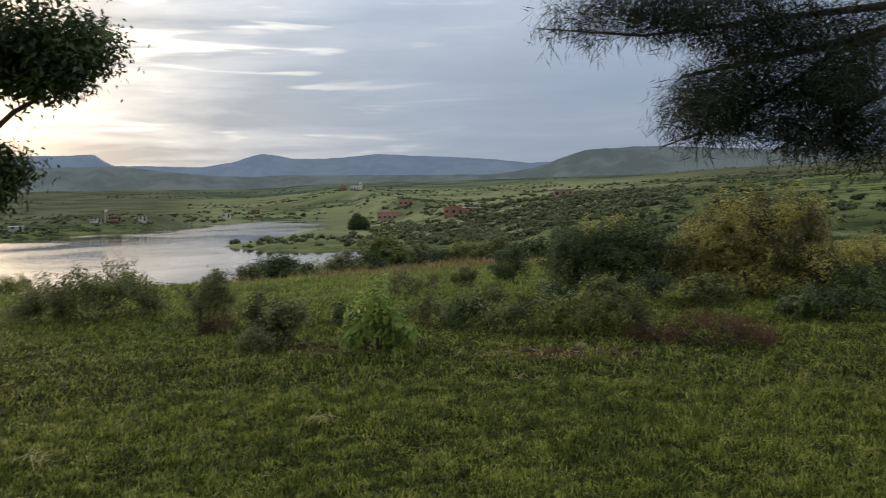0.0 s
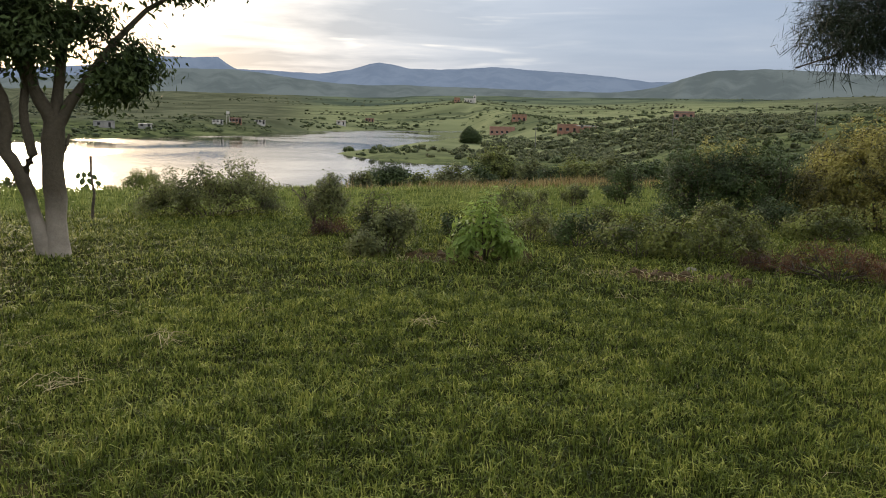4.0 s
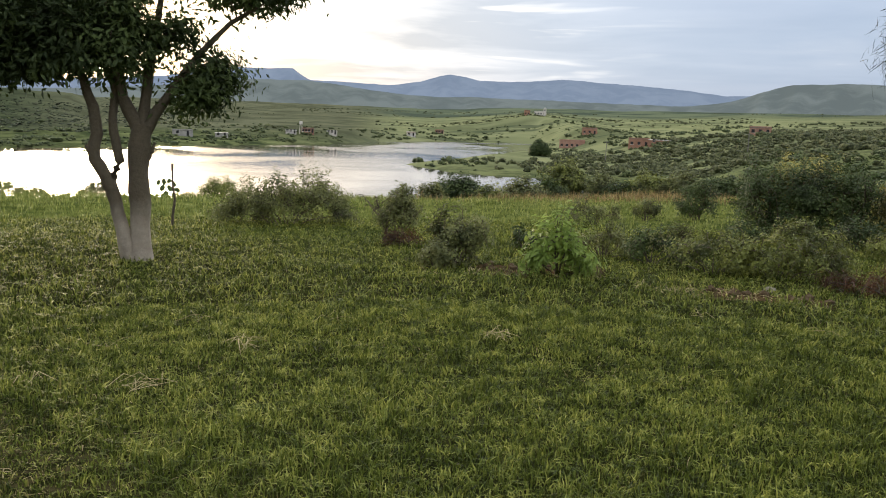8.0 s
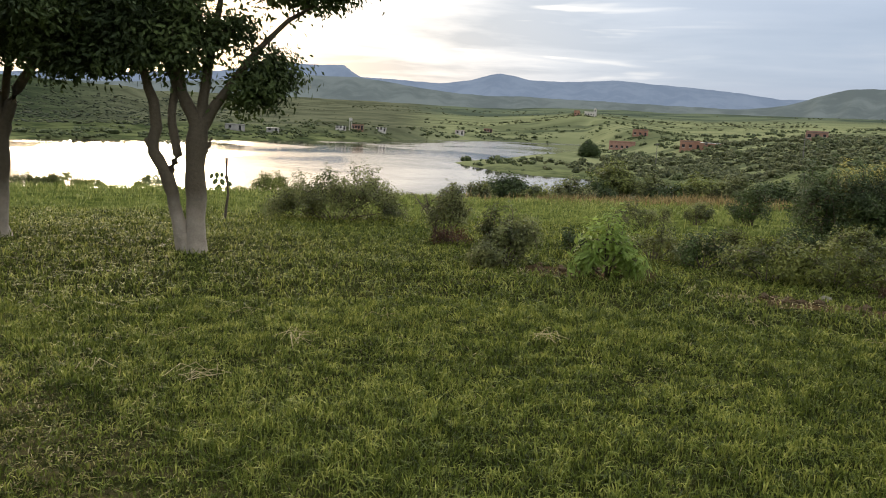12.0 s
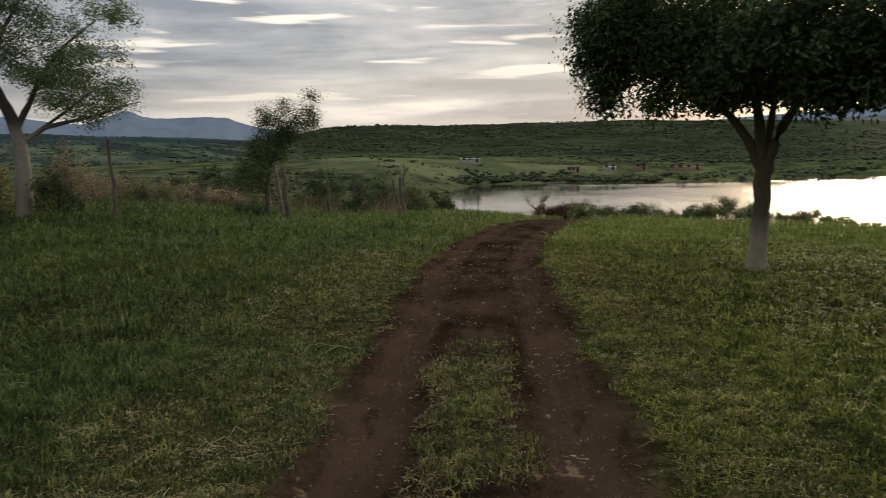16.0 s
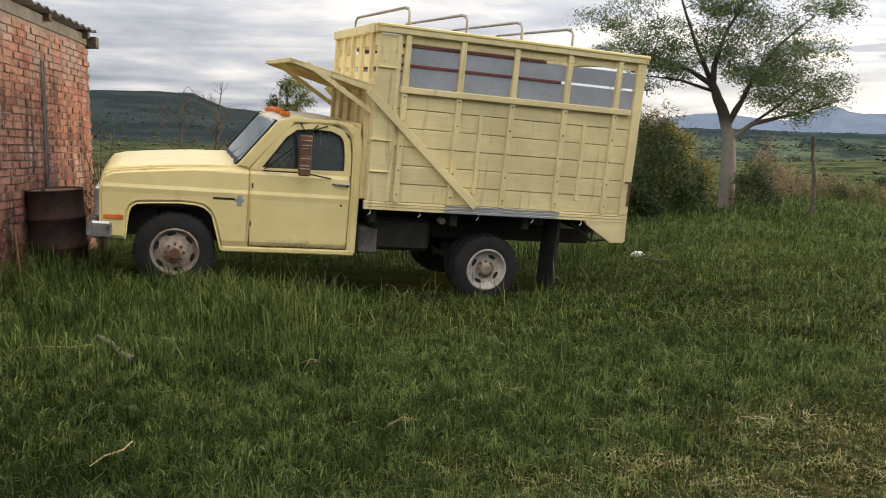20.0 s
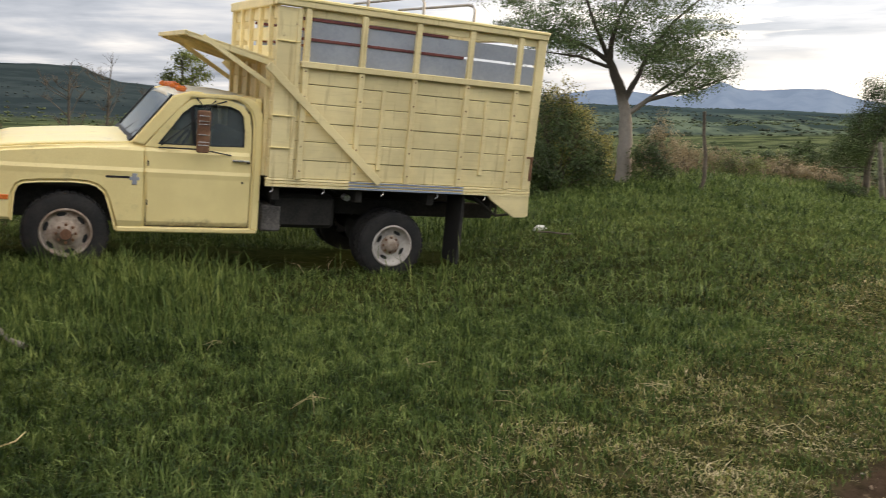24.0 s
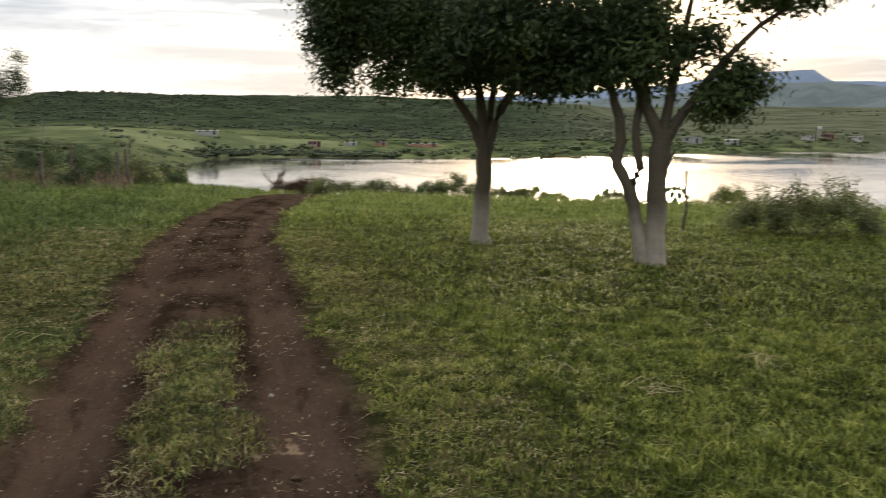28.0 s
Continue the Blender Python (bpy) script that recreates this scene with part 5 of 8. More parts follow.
def worn_planks():
    """Brushed cream paint on planks: grey scuffs, rust and water streaks running down."""
    m, n, b = material("cream_paint_worn_on_planks", 0.62, 0, 0.3)
    p = n.add("ShaderNodeTexCoord").outputs["Object"]
    g = n.noise(n.add("ShaderNodeMapping", {"Vector": p, "Scale": (2.0, 30.0, 40.0)}).outputs[0], 1.0, 4, 0.65)
    col = n.mix(n.rng(n.noise(p, 2.2, 5, 0.6), 0.35, 0.65), (0.62, 0.52, 0.28), (0.76, 0.64, 0.345))
    col = n.mix(n.math("MULTIPLY", n.rng(g, 0.5, 0.7), 0.25), col, (0.45, 0.36, 0.19))
    run = n.noise(n.add("ShaderNodeMapping", {"Vector": p, "Scale": (16.0, 16.0, 1.1)}).outputs[0], 1.0, 4, 0.6)
    col = n.mix(n.math("MULTIPLY", n.rng(run, 0.57, 0.72), 0.55), col, (0.36, 0.25, 0.11))
    col = n.mix(n.math("MULTIPLY", n.rng(n.noise(p, 9.0, 6, 0.75), 0.64, 0.74), 0.8), col, (0.20, 0.095, 0.045))
    link(n, col, b, "Base Color")
    bump(n, b, g, 0.2, 0.008)
    return m


CREAM_WORN = worn_planks()
RUSTY = painted("rusty_steel", (0.10, 0.045, 0.025), (0.22, 0.12, 0.07), 6, 0.85, 0.2, grain=50, relief=0.4)
CHASSIS = painted("dirty_black_steel", (0.012, 0.011, 0.010), (0.035, 0.032, 0.028), 5, 0.8, 0.1, grain=40)
RUBBER = painted("tyre_rubber", (0.012, 0.012, 0.012), (0.03, 0.028, 0.026), 8, 0.9, grain=60)
RIM_FRONT = painted("rusty_brown_wheel", (0.17, 0.12, 0.085), (0.36, 0.30, 0.24), 9, 0.8, grain=30, dirt=(0.10, 0.05, 0.03))
RIM = painted("dirty_white_wheel", (0.30, 0.27, 0.24), (0.48, 0.44, 0.39), 8, 0.7, grain=30, dirt=(0.16, 0.09, 0.06))
CHROME = painted("dull_chrome", (0.34, 0.34, 0.34), (0.5, 0.5, 0.5), 6, 0.35, 0.8, grain=40, relief=0.05)
SHEET = painted("grey_sheet_metal", (0.26, 0.28, 0.31), (0.34, 0.36, 0.39), 1.5, 0.5, 0.1, grain=30, relief=0.05)
MAROON = painted("maroon_slat", (0.10, 0.03, 0.03), (0.18, 0.06, 0.05), 4, 0.7)
BLUE = painted("faded_blue_paint", (0.22, 0.27, 0.36), (0.30, 0.34, 0.42), 5, 0.6, dirt=(0.4, 0.36, 0.25))
ORANGE = painted("orange_lens", (0.55, 0.12, 0.02), (0.7, 0.2, 0.05), 8, 0.3, spec=0.5)
BLACK = painted("black_trim", (0.01, 0.01, 0.01), (0.02, 0.02, 0.02), 8, 0.6)
SEAT = painted("dark_cab_lining", (0.03, 0.03, 0.035), (0.07, 0.07, 0.07), 4, 0.8)


# brown that stands for the shade in the gaps between planks
GAP_SHADE = painted("plank_gap_shade_brown", (0.16, 0.12, 0.07), (0.30, 0.24, 0.14), 4, 0.8)


def glass():
    m, n, b = material("cab_glass", 0.03, 0, 0.5)
    b.inputs["Base Color"].default_value = (0.30, 0.345, 0.345, 1)
    b.inputs["Transmission Weight"].default_value = 0.85
    b.inputs["IOR"].default_value = 1.1
    return m


GLASS = glass()


def prof(points, y0, y1, w=0.012, seg=2):
    """A side profile of (x, z) points, as deep as from y0 to y1, with rounded edges."""
    bm = bmesh.new()
    a = [bm.verts.new((x, y0, z)) for x, z in points]
    b = [bm.verts.new((x, y1, z)) for x, z in points]
    bm.faces.new(a)
    bm.faces.new(b[::-1])
    k = len(points)
    for i in range(k):
        bm.faces.new((a[i], b[i], b[(i + 1) % k], a[(i + 1) % k]))
    bmesh.ops.recalc_face_normals(bm, faces=bm.faces[:])
    if w:
        caps = [e for e in bm.edges if abs(e.verts[0].co.y - e.verts[1].co.y) < 1e-6]
        bmesh.ops.bevel(bm, geom=caps, offset=w, segments=seg, affect="EDGES", clamp_overlap=True)
    return bm


def cyl(rad, y0, y1, x, z, seg=28, r2=None):
    bm = bmesh.new()
    bmesh.ops.create_cone(bm, cap_ends=True, segments=seg, radius1=rad, radius2=r2 or rad, depth=abs(y1 - y0), matrix=Matrix.Translation((x, (y0 + y1) / 2, z)) @ Matrix.Rotation(radians(-90), 4, "X"))
    return bm


def ring_wheel(profile, seg, x, y, z, sign):
    """A solid of revolution round the axle: (radius, outward) pairs."""
    bm = bmesh.new()
    rows = []
    for rad, o in profile:
        rows.append([bm.verts.new((x + rad * math.cos(2 * math.pi * k / seg), y + sign * o, z + rad * math.sin(2 * math.pi * k / seg))) for k in range(seg)])
    for a, b in zip(rows, rows[1:]):
        for k in range(seg):
            bm.faces.new((a[k], a[(k + 1) % seg], b[(k + 1) % seg], b[k]))
    bmesh.ops.recalc_face_normals(bm, faces=bm.faces[:])
    for f in bm.faces:
        f.smooth = True
    return bm


def wheel(truck, x, y, z, sign, front):
    tyre = part("wheel", ring_wheel([(0.225, -0.10), (0.25, -0.11), (0.35, -0.10), (0.375, -0.07), (0.38, 0.0), (0.375, 0.07), (0.35, 0.10), (0.25, 0.11), (0.225, 0.10)], 40, x, y, z, sign), RUBBER, truck, "worn black tyre")
    for k in range(36):
        m = Matrix.Translation((x, y, z)) @ Matrix.Rotation(2 * math.pi * k / 36, 4, "Y")
        part("tread_block", boxed(-0.022, 0.022, -0.075, 0.075, 0.372, 0.388, 0, m), RUBBER, tyre)
    if front:
        p = [(0.235, 0.105), (0.226, 0.122), (0.214, 0.118), (0.206, 0.09), (0.196, 0.07), (0.17, 0.085), (0.13, 0.105), (0.115, 0.105), (0.11, 0.13), (0.055, 0.14), (0.05, 0.18), (0.0, 0.185)]
    else:
        p = [(0.235, 0.105), (0.226, 0.122), (0.214, 0.118), (0.206, 0.085), (0.195, 0.06), (0.16, 0.05), (0.11, 0.045), (0.075, 0.045), (0.068, 0.09), (0.04, 0.105), (0.0, 0.105)]
    part("rim", ring_wheel(p, 36, x, y, z, sign), RIM_FRONT if front else RIM, tyre, "rust-stained steel rim" if front else "dirty off-white steel rim")
    if not front:
        part("wheel_centre", ring_wheel([(0.112, 0.046), (0.108, 0.052), (0.078, 0.054), (0.070, 0.096), (0.042, 0.110), (0.0, 0.110)], 28, x, y, z, sign), RIM_FRONT, tyre, "rust-stained wheel centre")
    for k in range(6 if front else 4):
        a = 2 * math.pi * (k + 0.3) / (6 if front else 4)
        rr, o = (0.178, 0.082) if front else (0.152, 0.049)
        m = Matrix.Translation((x + rr * math.cos(a), y + sign * o, z + rr * math.sin(a))) @ Matrix.Rotation(-a, 4, "Y") @ Matrix.Diagonal((0.55, 1.0, 1.25, 1))
        bm = cyl(0.036, -0.008, 0.008, 0, 0, 14)
        bmesh.ops.transform(bm, matrix=m, verts=bm.verts[:])
        part("hand_hole", bm, BLACK, tyre)
    for k in range(8):
        a = 2 * math.pi * k / 8
        o = 0.13 if front else 0.045
        part("nut", cyl(0.014, y + sign * o, y + sign * (o + 0.025), x + 0.085 * math.cos(a), z + 0.085 * math.sin(a), 6), RUSTY, tyre)
    if front:
        part("hub_cap", cyl(0.05, y + sign * 0.14, y + sign * 0.19, x, z, 16), RUSTY, tyre)


def creased(bm, s):
    """Body sides bulge and tuck in along the length, like pressed sheet steel."""
    prof_z = ([0.53, 0.62, 1.05, 1.10, 1.135, 1.30, 1.36], [-0.03, 0.0, 0.006, 0.012, 0.0, -0.006, -0.035])
    for z in prof_z[0]:
        bmesh.ops.bisect_plane(bm, geom=bm.verts[:] + bm.edges[:] + bm.faces[:], plane_co=(0, 0, z), plane_no=(0, 0, 1))
    for v in bm.verts:
        if v.co.y * s > 0.88:
            v.co.y += s * float(np.interp(v.co.z, *prof_z))
    for f in bm.faces:
        f.smooth = False
    return bm


def door_paint():
    m, n, b = material("cream_door_paint", 0.4, 0, 0.45)
    p = n.add("ShaderNodeTexCoord").outputs["Object"]
    col = n.mix(n.rng(n.noise(p, 1.6, 5, 0.6), 0.35, 0.65), (0.76, 0.62, 0.285), (0.84, 0.70, 0.33))
    z = n.math("ADD", n.add("ShaderNodeSeparateXYZ", {0: p}).outputs["Z"], n.math("MULTIPLY", n.noise(p, 5.0, 5, 0.7), 0.28))
    # mud splashed up from the wheels
    col = n.mix(n.math("MULTIPLY", n.rng(z, 0.80, 0.70), n.rng(n.noise(p, 18.0, 5, 0.7), 0.3, 0.6, 0.2, 0.8)), col, (0.26, 0.19, 0.10))
    link(n, col, b, "Base Color")
    return m


CREAM_DOOR = door_paint()


def ring_prof(outer, inner, y0, y1):
    """A frame between two outlines of (x, z) points, from y0 to y1."""
    bm = bmesh.new()
    loops = [[bm.verts.new((x, y, z)) for x, z in pts] for pts in (outer, inner) for y in (y0, y1)]
    o0, o1, i0, i1 = loops
    k = len(outer)
    for i in range(k):
        j = (i + 1) % k
        for q in ((o0[i], o0[j], i0[j], i0[i]), (o1[j], o1[i], i1[i], i1[j]), (o0[j], o0[i], o1[i], o1[j]), (i0[i], i0[j], i1[j], i1[i])):
            bm.faces.new(q)
    bmesh.ops.recalc_face_normals(bm, faces=bm.faces[:])
    return bm


def build_truck():
    tx, ty = -9.75, -3.085
    truck = thing("truck", pose(tx, ty, -0.16, 0, -4.15, -53.0) @ Matrix.Translation((0, 1.0, 1.1)) @ Matrix.Rotation(radians(-5.0), 4, "X") @ Matrix.Translation((0, -1.0, -1.1)), "cream-yellow truck with a tall wooden stake box on grass", "truck")
    fx, fz = 3.305, 0.487
    arch = [(3.765, 0.60), (3.755, 0.73), (3.74, 0.86), (3.715, 0.92), (3.67, 0.948), (3.55, 0.962), (3.27, 0.975), (3.12, 0.965), (3.045, 0.942), (2.985, 0.89), (2.95, 0.81), (2.905, 0.65), (2.875, 0.53)]
    fender = [(2.605, 0.53), (2.605, 1.35), (2.68, 1.362), (3.2, 1.328), (3.7, 1.278), (3.90, 1.25), (3.965, 1.215), (4.0, 1.14), (4.01, 1.05), (3.995, 0.60)] + arch
    for s in (1, -1):
        part("fender", creased(prof(fender, s * 0.62, s * 0.955, 0.03, 3), s), CREAM, truck)
        part("arch_lip", bmesh_tubes([[(x, s * 0.958, z, 0.008) for x, z in arch]]), CREAM, truck)
        part("wheel_well", prof([(2.8, 0.56)] + [(fx + 0.54 * math.cos(radians(a)), 0.48 + 0.55 * math.sin(radians(a))) for a in range(158, 21, -8)] + [(3.84, 0.6)], s * 0.60, s * 0.66, 0), CHASSIS, truck)
        part("wheel_well_roof", prof([(2.84, 0.93), (2.84, 0.985), (3.80, 0.985), (3.80, 0.93)], s * 0.60, s * 0.90, 0), CHASSIS, truck)
    # bonnet: a loft from the windscreen to the rounded front
    bm = bmesh.new()
    rows = []
    for x, z0, h in ((2.62, 1.352, 0.88), (3.1, 1.335, 0.88), (3.5, 1.30, 0.87), (3.82, 1.262, 0.86), (3.94, 1.228, 0.84), (3.995, 1.16, 0.82), (4.015, 1.10, 0.81)):
        rows.append([bm.verts.new((x, y * h, z0 + 0.045 * math.cos(min(1, abs(y)) * 1.45) ** 0.4 + 0.012 * math.exp(-((abs(y) - 0.55) / 0.12) ** 2))) for y in np.linspace(-1, 1, 21)])
    for a, b in zip(rows, rows[1:]):
        for i in range(20):
            bm.faces.new((a[i], b[i], b[i + 1], a[i + 1])).smooth = True
    bmesh.ops.recalc_face_normals(bm, faces=bm.faces[:])
    bmesh.ops.solidify(bm, geom=bm.faces[:], thickness=0.02)
    part("bonnet", bm, CREAM, truck)
    part("engine_bay", boxed(2.66, 3.93, -0.6, 0.6, 0.6, 1.22, 0.02), CHASSIS, truck)
    part("grille", boxed(3.97, 4.02, -0.72, 0.72, 0.79, 1.12, 0.01), BLACK, truck)
    for k in range(6):
        part("grille_bar", boxed(4.015, 4.035, -0.7, 0.7, 0.82 + k * 0.05, 0.835 + k * 0.05, 0.003), CHROME, truck)
    for s in (1, -1):
        light = part("headlight", boxed(3.99, 4.05, s * 0.80 - 0.12, s * 0.80 + 0.12, 0.80, 1.08, 0.012), CHROME, truck)
        part("lens", boxed(4.045, 4.06, s * 0.80 - 0.09, s * 0.80 + 0.09, 0.95, 1.06, 0.006), SHEET, light)
        part("indicator", boxed(4.045, 4.06, s * 0.80 - 0.09, s * 0.80 + 0.09, 0.82, 0.90, 0.006), ORANGE, light)
        part("side_marker", boxed(3.785, 3.965, s * 0.95, s * 0.968, 0.79, 0.835, 0.004), ORANGE, truck, "orange side marker lamp")
    part("bumper", prof([(3.98, 0.60), (3.98, 0.75), (4.06, 0.77), (4.11, 0.74), (4.11, 0.63), (4.06, 0.60)], -0.98, 0.98, 0.02), CHROME, truck, "dull grey chrome bumper")
    for s in (1, -1):
        part("bumper_end", boxed(3.885, 4.08, s * 0.962 - 0.02, s * 0.962 + 0.025, 0.60, 0.765, 0.02), CHROME, truck)
    # cab
    part("cab_floor", boxed(1.53, 2.66, -0.9, 0.9, 0.52, 0.64, 0.01), CHASSIS, truck)
    part("firewall", boxed(2.60, 2.66, -0.86, 0.86, 0.58, 1.32, 0.01), BLACK, truck)
    part("cowl", prof([(2.60, 1.30), (2.60, 1.365), (2.68, 1.385), (2.80, 1.372), (2.80, 1.30)], -0.87, 0.87, 0.02), CREAM, truck)
    part("cab_back", boxed(1.50, 1.56, -0.92, 0.92, 0.56, 1.42, 0.02), CREAM, truck)
    outer = [(1.606, 1.33), (1.612, 1.55), (1.64, 1.715), (1.712, 1.793), (1.838, 1.842), (2.03, 1.846), (2.205, 1.825), (2.335, 1.715), (2.48, 1.535), (2.63, 1.345), (2.3, 1.335), (1.9, 1.335)]
    inner = [(1.678, 1.388), (1.680, 1.55), (1.70, 1.69), (1.745, 1.748), (1.838, 1.784), (2.03, 1.79), (2.185, 1.772), (2.290, 1.685), (2.40, 1.525), (2.510, 1.372), (2.3, 1.374), (1.9, 1.380)]
    seal = [(x + (1.97 - x) * 0.035, z + (1.57 - z) * 0.05) for x, z in inner]
    for s in (1, -1):
        door = part("door", creased(prof([(1.606, 0.57), (1.602, 1.24), (1.62, 1.345), (2.625, 1.345), (2.592, 0.57)], s * 0.86, s * 0.955, 0.012, 2), s), CREAM_DOOR, truck, "cream door with a dent and a dark lower edge")
        part("door_handle", boxed(1.625, 1.80, s * 0.957, s * 0.985, 1.242, 1.262, 0.006), CHROME, door, "chrome door handle")
        part("handle_button", boxed(1.622, 1.655, s * 0.957, s * 0.992, 1.232, 1.25, 0.004), BLACK, door)
        part("lock", cyl(0.012, s * 0.95, s * 0.965, 1.688, 1.034, 10), BLACK, door)
        for zz in (0.78, 1.16):
            part("door_hinge", boxed(2.585, 2.60, s * 0.945, s * 0.958, zz, zz + 0.05, 0.002), BLACK, door)
        part("sill", boxed(1.51, 2.87, s * 0.90 - 0.03, s * 0.90 + 0.045, 0.505, 0.56, 0.012), CREAM, truck)
        part("rear_corner", prof([(1.50, 0.54), (1.50, 1.60), (1.515, 1.73), (1.555, 1.82), (1.63, 1.875), (1.80, 1.90), (1.80, 1.862), (1.70, 1.815), (1.63, 1.74), (1.60, 1.62), (1.592, 1.3), (1.592, 0.54)], s * 0.82, s * 0.952, 0.02, 2), CREAM, truck)
        part("windscreen_pillar", prof([(2.638, 1.352), (2.745, 1.375), (2.375, 1.842), (2.21, 1.90), (2.10, 1.90), (2.21, 1.838)], s * 0.83, s * 0.925, 0.012), CREAM, truck)
        part("roof_rail", prof([(1.78, 1.85), (2.22, 1.84), (2.24, 1.885), (1.78, 1.895)], s * 0.83, s * 0.935, 0.012), CREAM, truck)
        part("window_frame", ring_prof(outer, inner, s * 0.865, s * 0.93), CREAM, door)
        part("seal", ring_prof(inner, seal, s * 0.90, s * 0.925), BLACK, door)
        pane = part("window_pane", prof(inner, s * 0.893, s * 0.899, 0), GLASS, door)
        pane.visible_shadow = False
        part("quarter_bar", prof([(2.14, 1.375), (2.175, 1.375), (2.215, 1.745), (2.185, 1.765)], s * 0.899, s * 0.918, 0), BLACK, door)
        part("name_plate", boxed(2.755, 2.968, s * 0.95, s * 0.964, 1.03, 1.052, 0.002), BLACK, truck, "dull badge strip")
        part("emblem", boxed(2.69, 2.735, s * 0.95, s * 0.966, 0.972, 1.082, 0.002), SHEET, truck)
        part("emblem", boxed(2.668, 2.757, s * 0.95, s * 0.965, 1.015, 1.045, 0.002), SHEET, truck)
        part("mirror_arm", bmesh_tubes([[(2.50, s * 0.93, 1.34, 0.007), (2.12, s * 1.10, 1.36, 0.007), (1.80, s * 0.94, 1.30, 0.007)], [(2.16, s * 0.93, 1.84, 0.007), (2.12, s * 1.10, 1.76, 0.007), (1.88, s * 0.93, 1.83, 0.007)], [(2.48, s * 0.93, 1.36, 0.006), (2.22, s * 1.02, 1.6, 0.006), (1.98, s * 0.94, 1.83, 0.006)]]), BLACK, truck)
        mir = part("mirror", boxed(2.055, 2.175, s * 1.08, s * 1.13, 1.33, 1.735, 0.012), RUSTY, truck, "tall mirror with a rusty brown back")
        for zz in (1.40, 1.43, 1.50, 1.60, 1.63, 1.68):
            part("mirror_rib", boxed(2.065, 2.165, s * 1.128, s * 1.136, zz, zz + 0.008, 0.002), CHROME, mir)
    # roof: crowned and rounded at its edges
    bm = bmesh.new()
    rows = []
    for x, z, w in ((2.40, 1.835, 0.80), (2.36, 1.87, 0.82), (2.25, 1.90, 0.845), (2.05, 1.918, 0.86), (1.85, 1.918, 0.865), (1.68, 1.902, 0.865), (1.57, 1.86, 0.86), (1.512, 1.77, 0.85)):
        rows.append([bm.verts.new((x, y * w, z - 0.06 * abs(y) ** 5 - 0.012 * y * y)) for y in np.linspace(-1.06, 1.06, 17)])
    for a, b in zip(rows, rows[1:]):
        for i in range(16):
            bm.faces.new((a[i], b[i], b[i + 1], a[i + 1])).smooth = True
    bmesh.ops.recalc_face_normals(bm, faces=bm.faces[:])
    bmesh.ops.solidify(bm, geom=bm.faces[:], thickness=0.05)
    part("roof", bm, painted("chalky_cream_roof", (0.62, 0.58, 0.46), (0.72, 0.67, 0.52), 3, 0.6), truck, "chalky pale cab roof")
    for y in (-0.62, -0.2, 0.0, 0.2, 0.62):
        part("roof_lamp", boxed(2.22, 2.33, y - 0.035, y + 0.035, 1.90 - 0.03 * abs(y), 1.955 - 0.03 * abs(y), 0.018), ORANGE, truck, "orange clearance lamp")
    pane = part("windscreen", prof([(2.735, 1.372), (2.745, 1.378), (2.375, 1.85), (2.365, 1.845)], -0.84, 0.84, 0), GLASS, truck)
    pane.visible_shadow = False
    part("windscreen_seal", prof([(2.74, 1.365), (2.77, 1.378), (2.735, 1.42), (2.715, 1.41)], -0.84, 0.84, 0), BLACK, truck)
    for s in (1, -1):
        part("windscreen_seal", prof([(2.73, 1.38), (2.752, 1.388), (2.39, 1.852), (2.37, 1.842)], s * 0.835 - 0.012, s * 0.835 + 0.012, 0), BLACK, truck)
    for s in (0.35, -0.25):
        part("wiper", bmesh_tubes([[(2.76, s, 1.385, 0.008), (2.70, s + 0.2, 1.43, 0.007), (2.62, s + 0.42, 1.53, 0.005)]]), BLACK, truck)
    part("rear_window", boxed(1.525, 1.535, -0.75, 0.75, 1.46, 1.80, 0), GLASS, truck).visible_shadow = False
    part("back_frame", boxed(1.51, 1.56, -0.86, 0.86, 1.41, 1.47, 0.01), CREAM, truck)
    for s in (1, -1):
        part("rear_window_post", boxed(1.51, 1.56, s * 0.81 - 0.06, s * 0.81 + 0.06, 1.42, 1.86, 0.01), CREAM, truck)
    part("rear_header", boxed(1.51, 1.57, -0.85, 0.85, 1.79, 1.88, 0.01), CREAM, truck)
    part("seat", boxed(1.62, 2.1, -0.75, 0.75, 0.76, 1.06, 0.05), SEAT, truck)
    part("backrest", boxed(1.57, 1.72, -0.75, 0.75, 1.0, 1.50, 0.05), SEAT, truck)
    part("dashboard", boxed(2.36, 2.60, -0.8, 0.8, 1.12, 1.37, 0.04), SEAT, truck)
    part("steering_wheel", ring_tube((2.24, 0.38, 1.33), 0.19, 0.014, 55), BLACK, truck)
    # chassis
    for s in (1, -1):
        part("chassis_rail", boxed(-1.5, 3.9, s * 0.42 - 0.04, s * 0.42 + 0.04, 0.66, 0.84, 0.01), CHASSIS, truck)
        part("mud_flap", boxed(-0.84, -0.80, s * 0.86 - 0.26, s * 0.86 + 0.13, 0.20, 1.0, 0.006), RUBBER, truck, "black rubber mud flap")
    part("rear_axle", cyl(0.09, -0.8, 0.8, -0.012, 0.40, 12), CHASSIS, truck)
    part("differential", cyl(0.19, -0.15, 0.15, -0.012, 0.40, 14), CHASSIS, truck)
    part("front_axle", boxed(fx - 0.05, fx + 0.05, -0.8, 0.8, fz - 0.06, fz + 0.06, 0.01), CHASSIS, truck)
    part("fuel_tank", boxed(0.65, 1.35, 0.45, 0.85, 0.56, 0.92, 0.04), CHASSIS, truck)
    part("filler_cap", cyl(0.035, 0.85, 0.95, 0.56, 0.92, 12), CHROME, truck)
    part("battery_box", boxed(1.24, 1.46, 0.5, 0.86, 0.52, 0.80, 0.02), painted("grey_dusty_steel", (0.06, 0.055, 0.05), (0.15, 0.135, 0.12), 10, 0.8), truck)
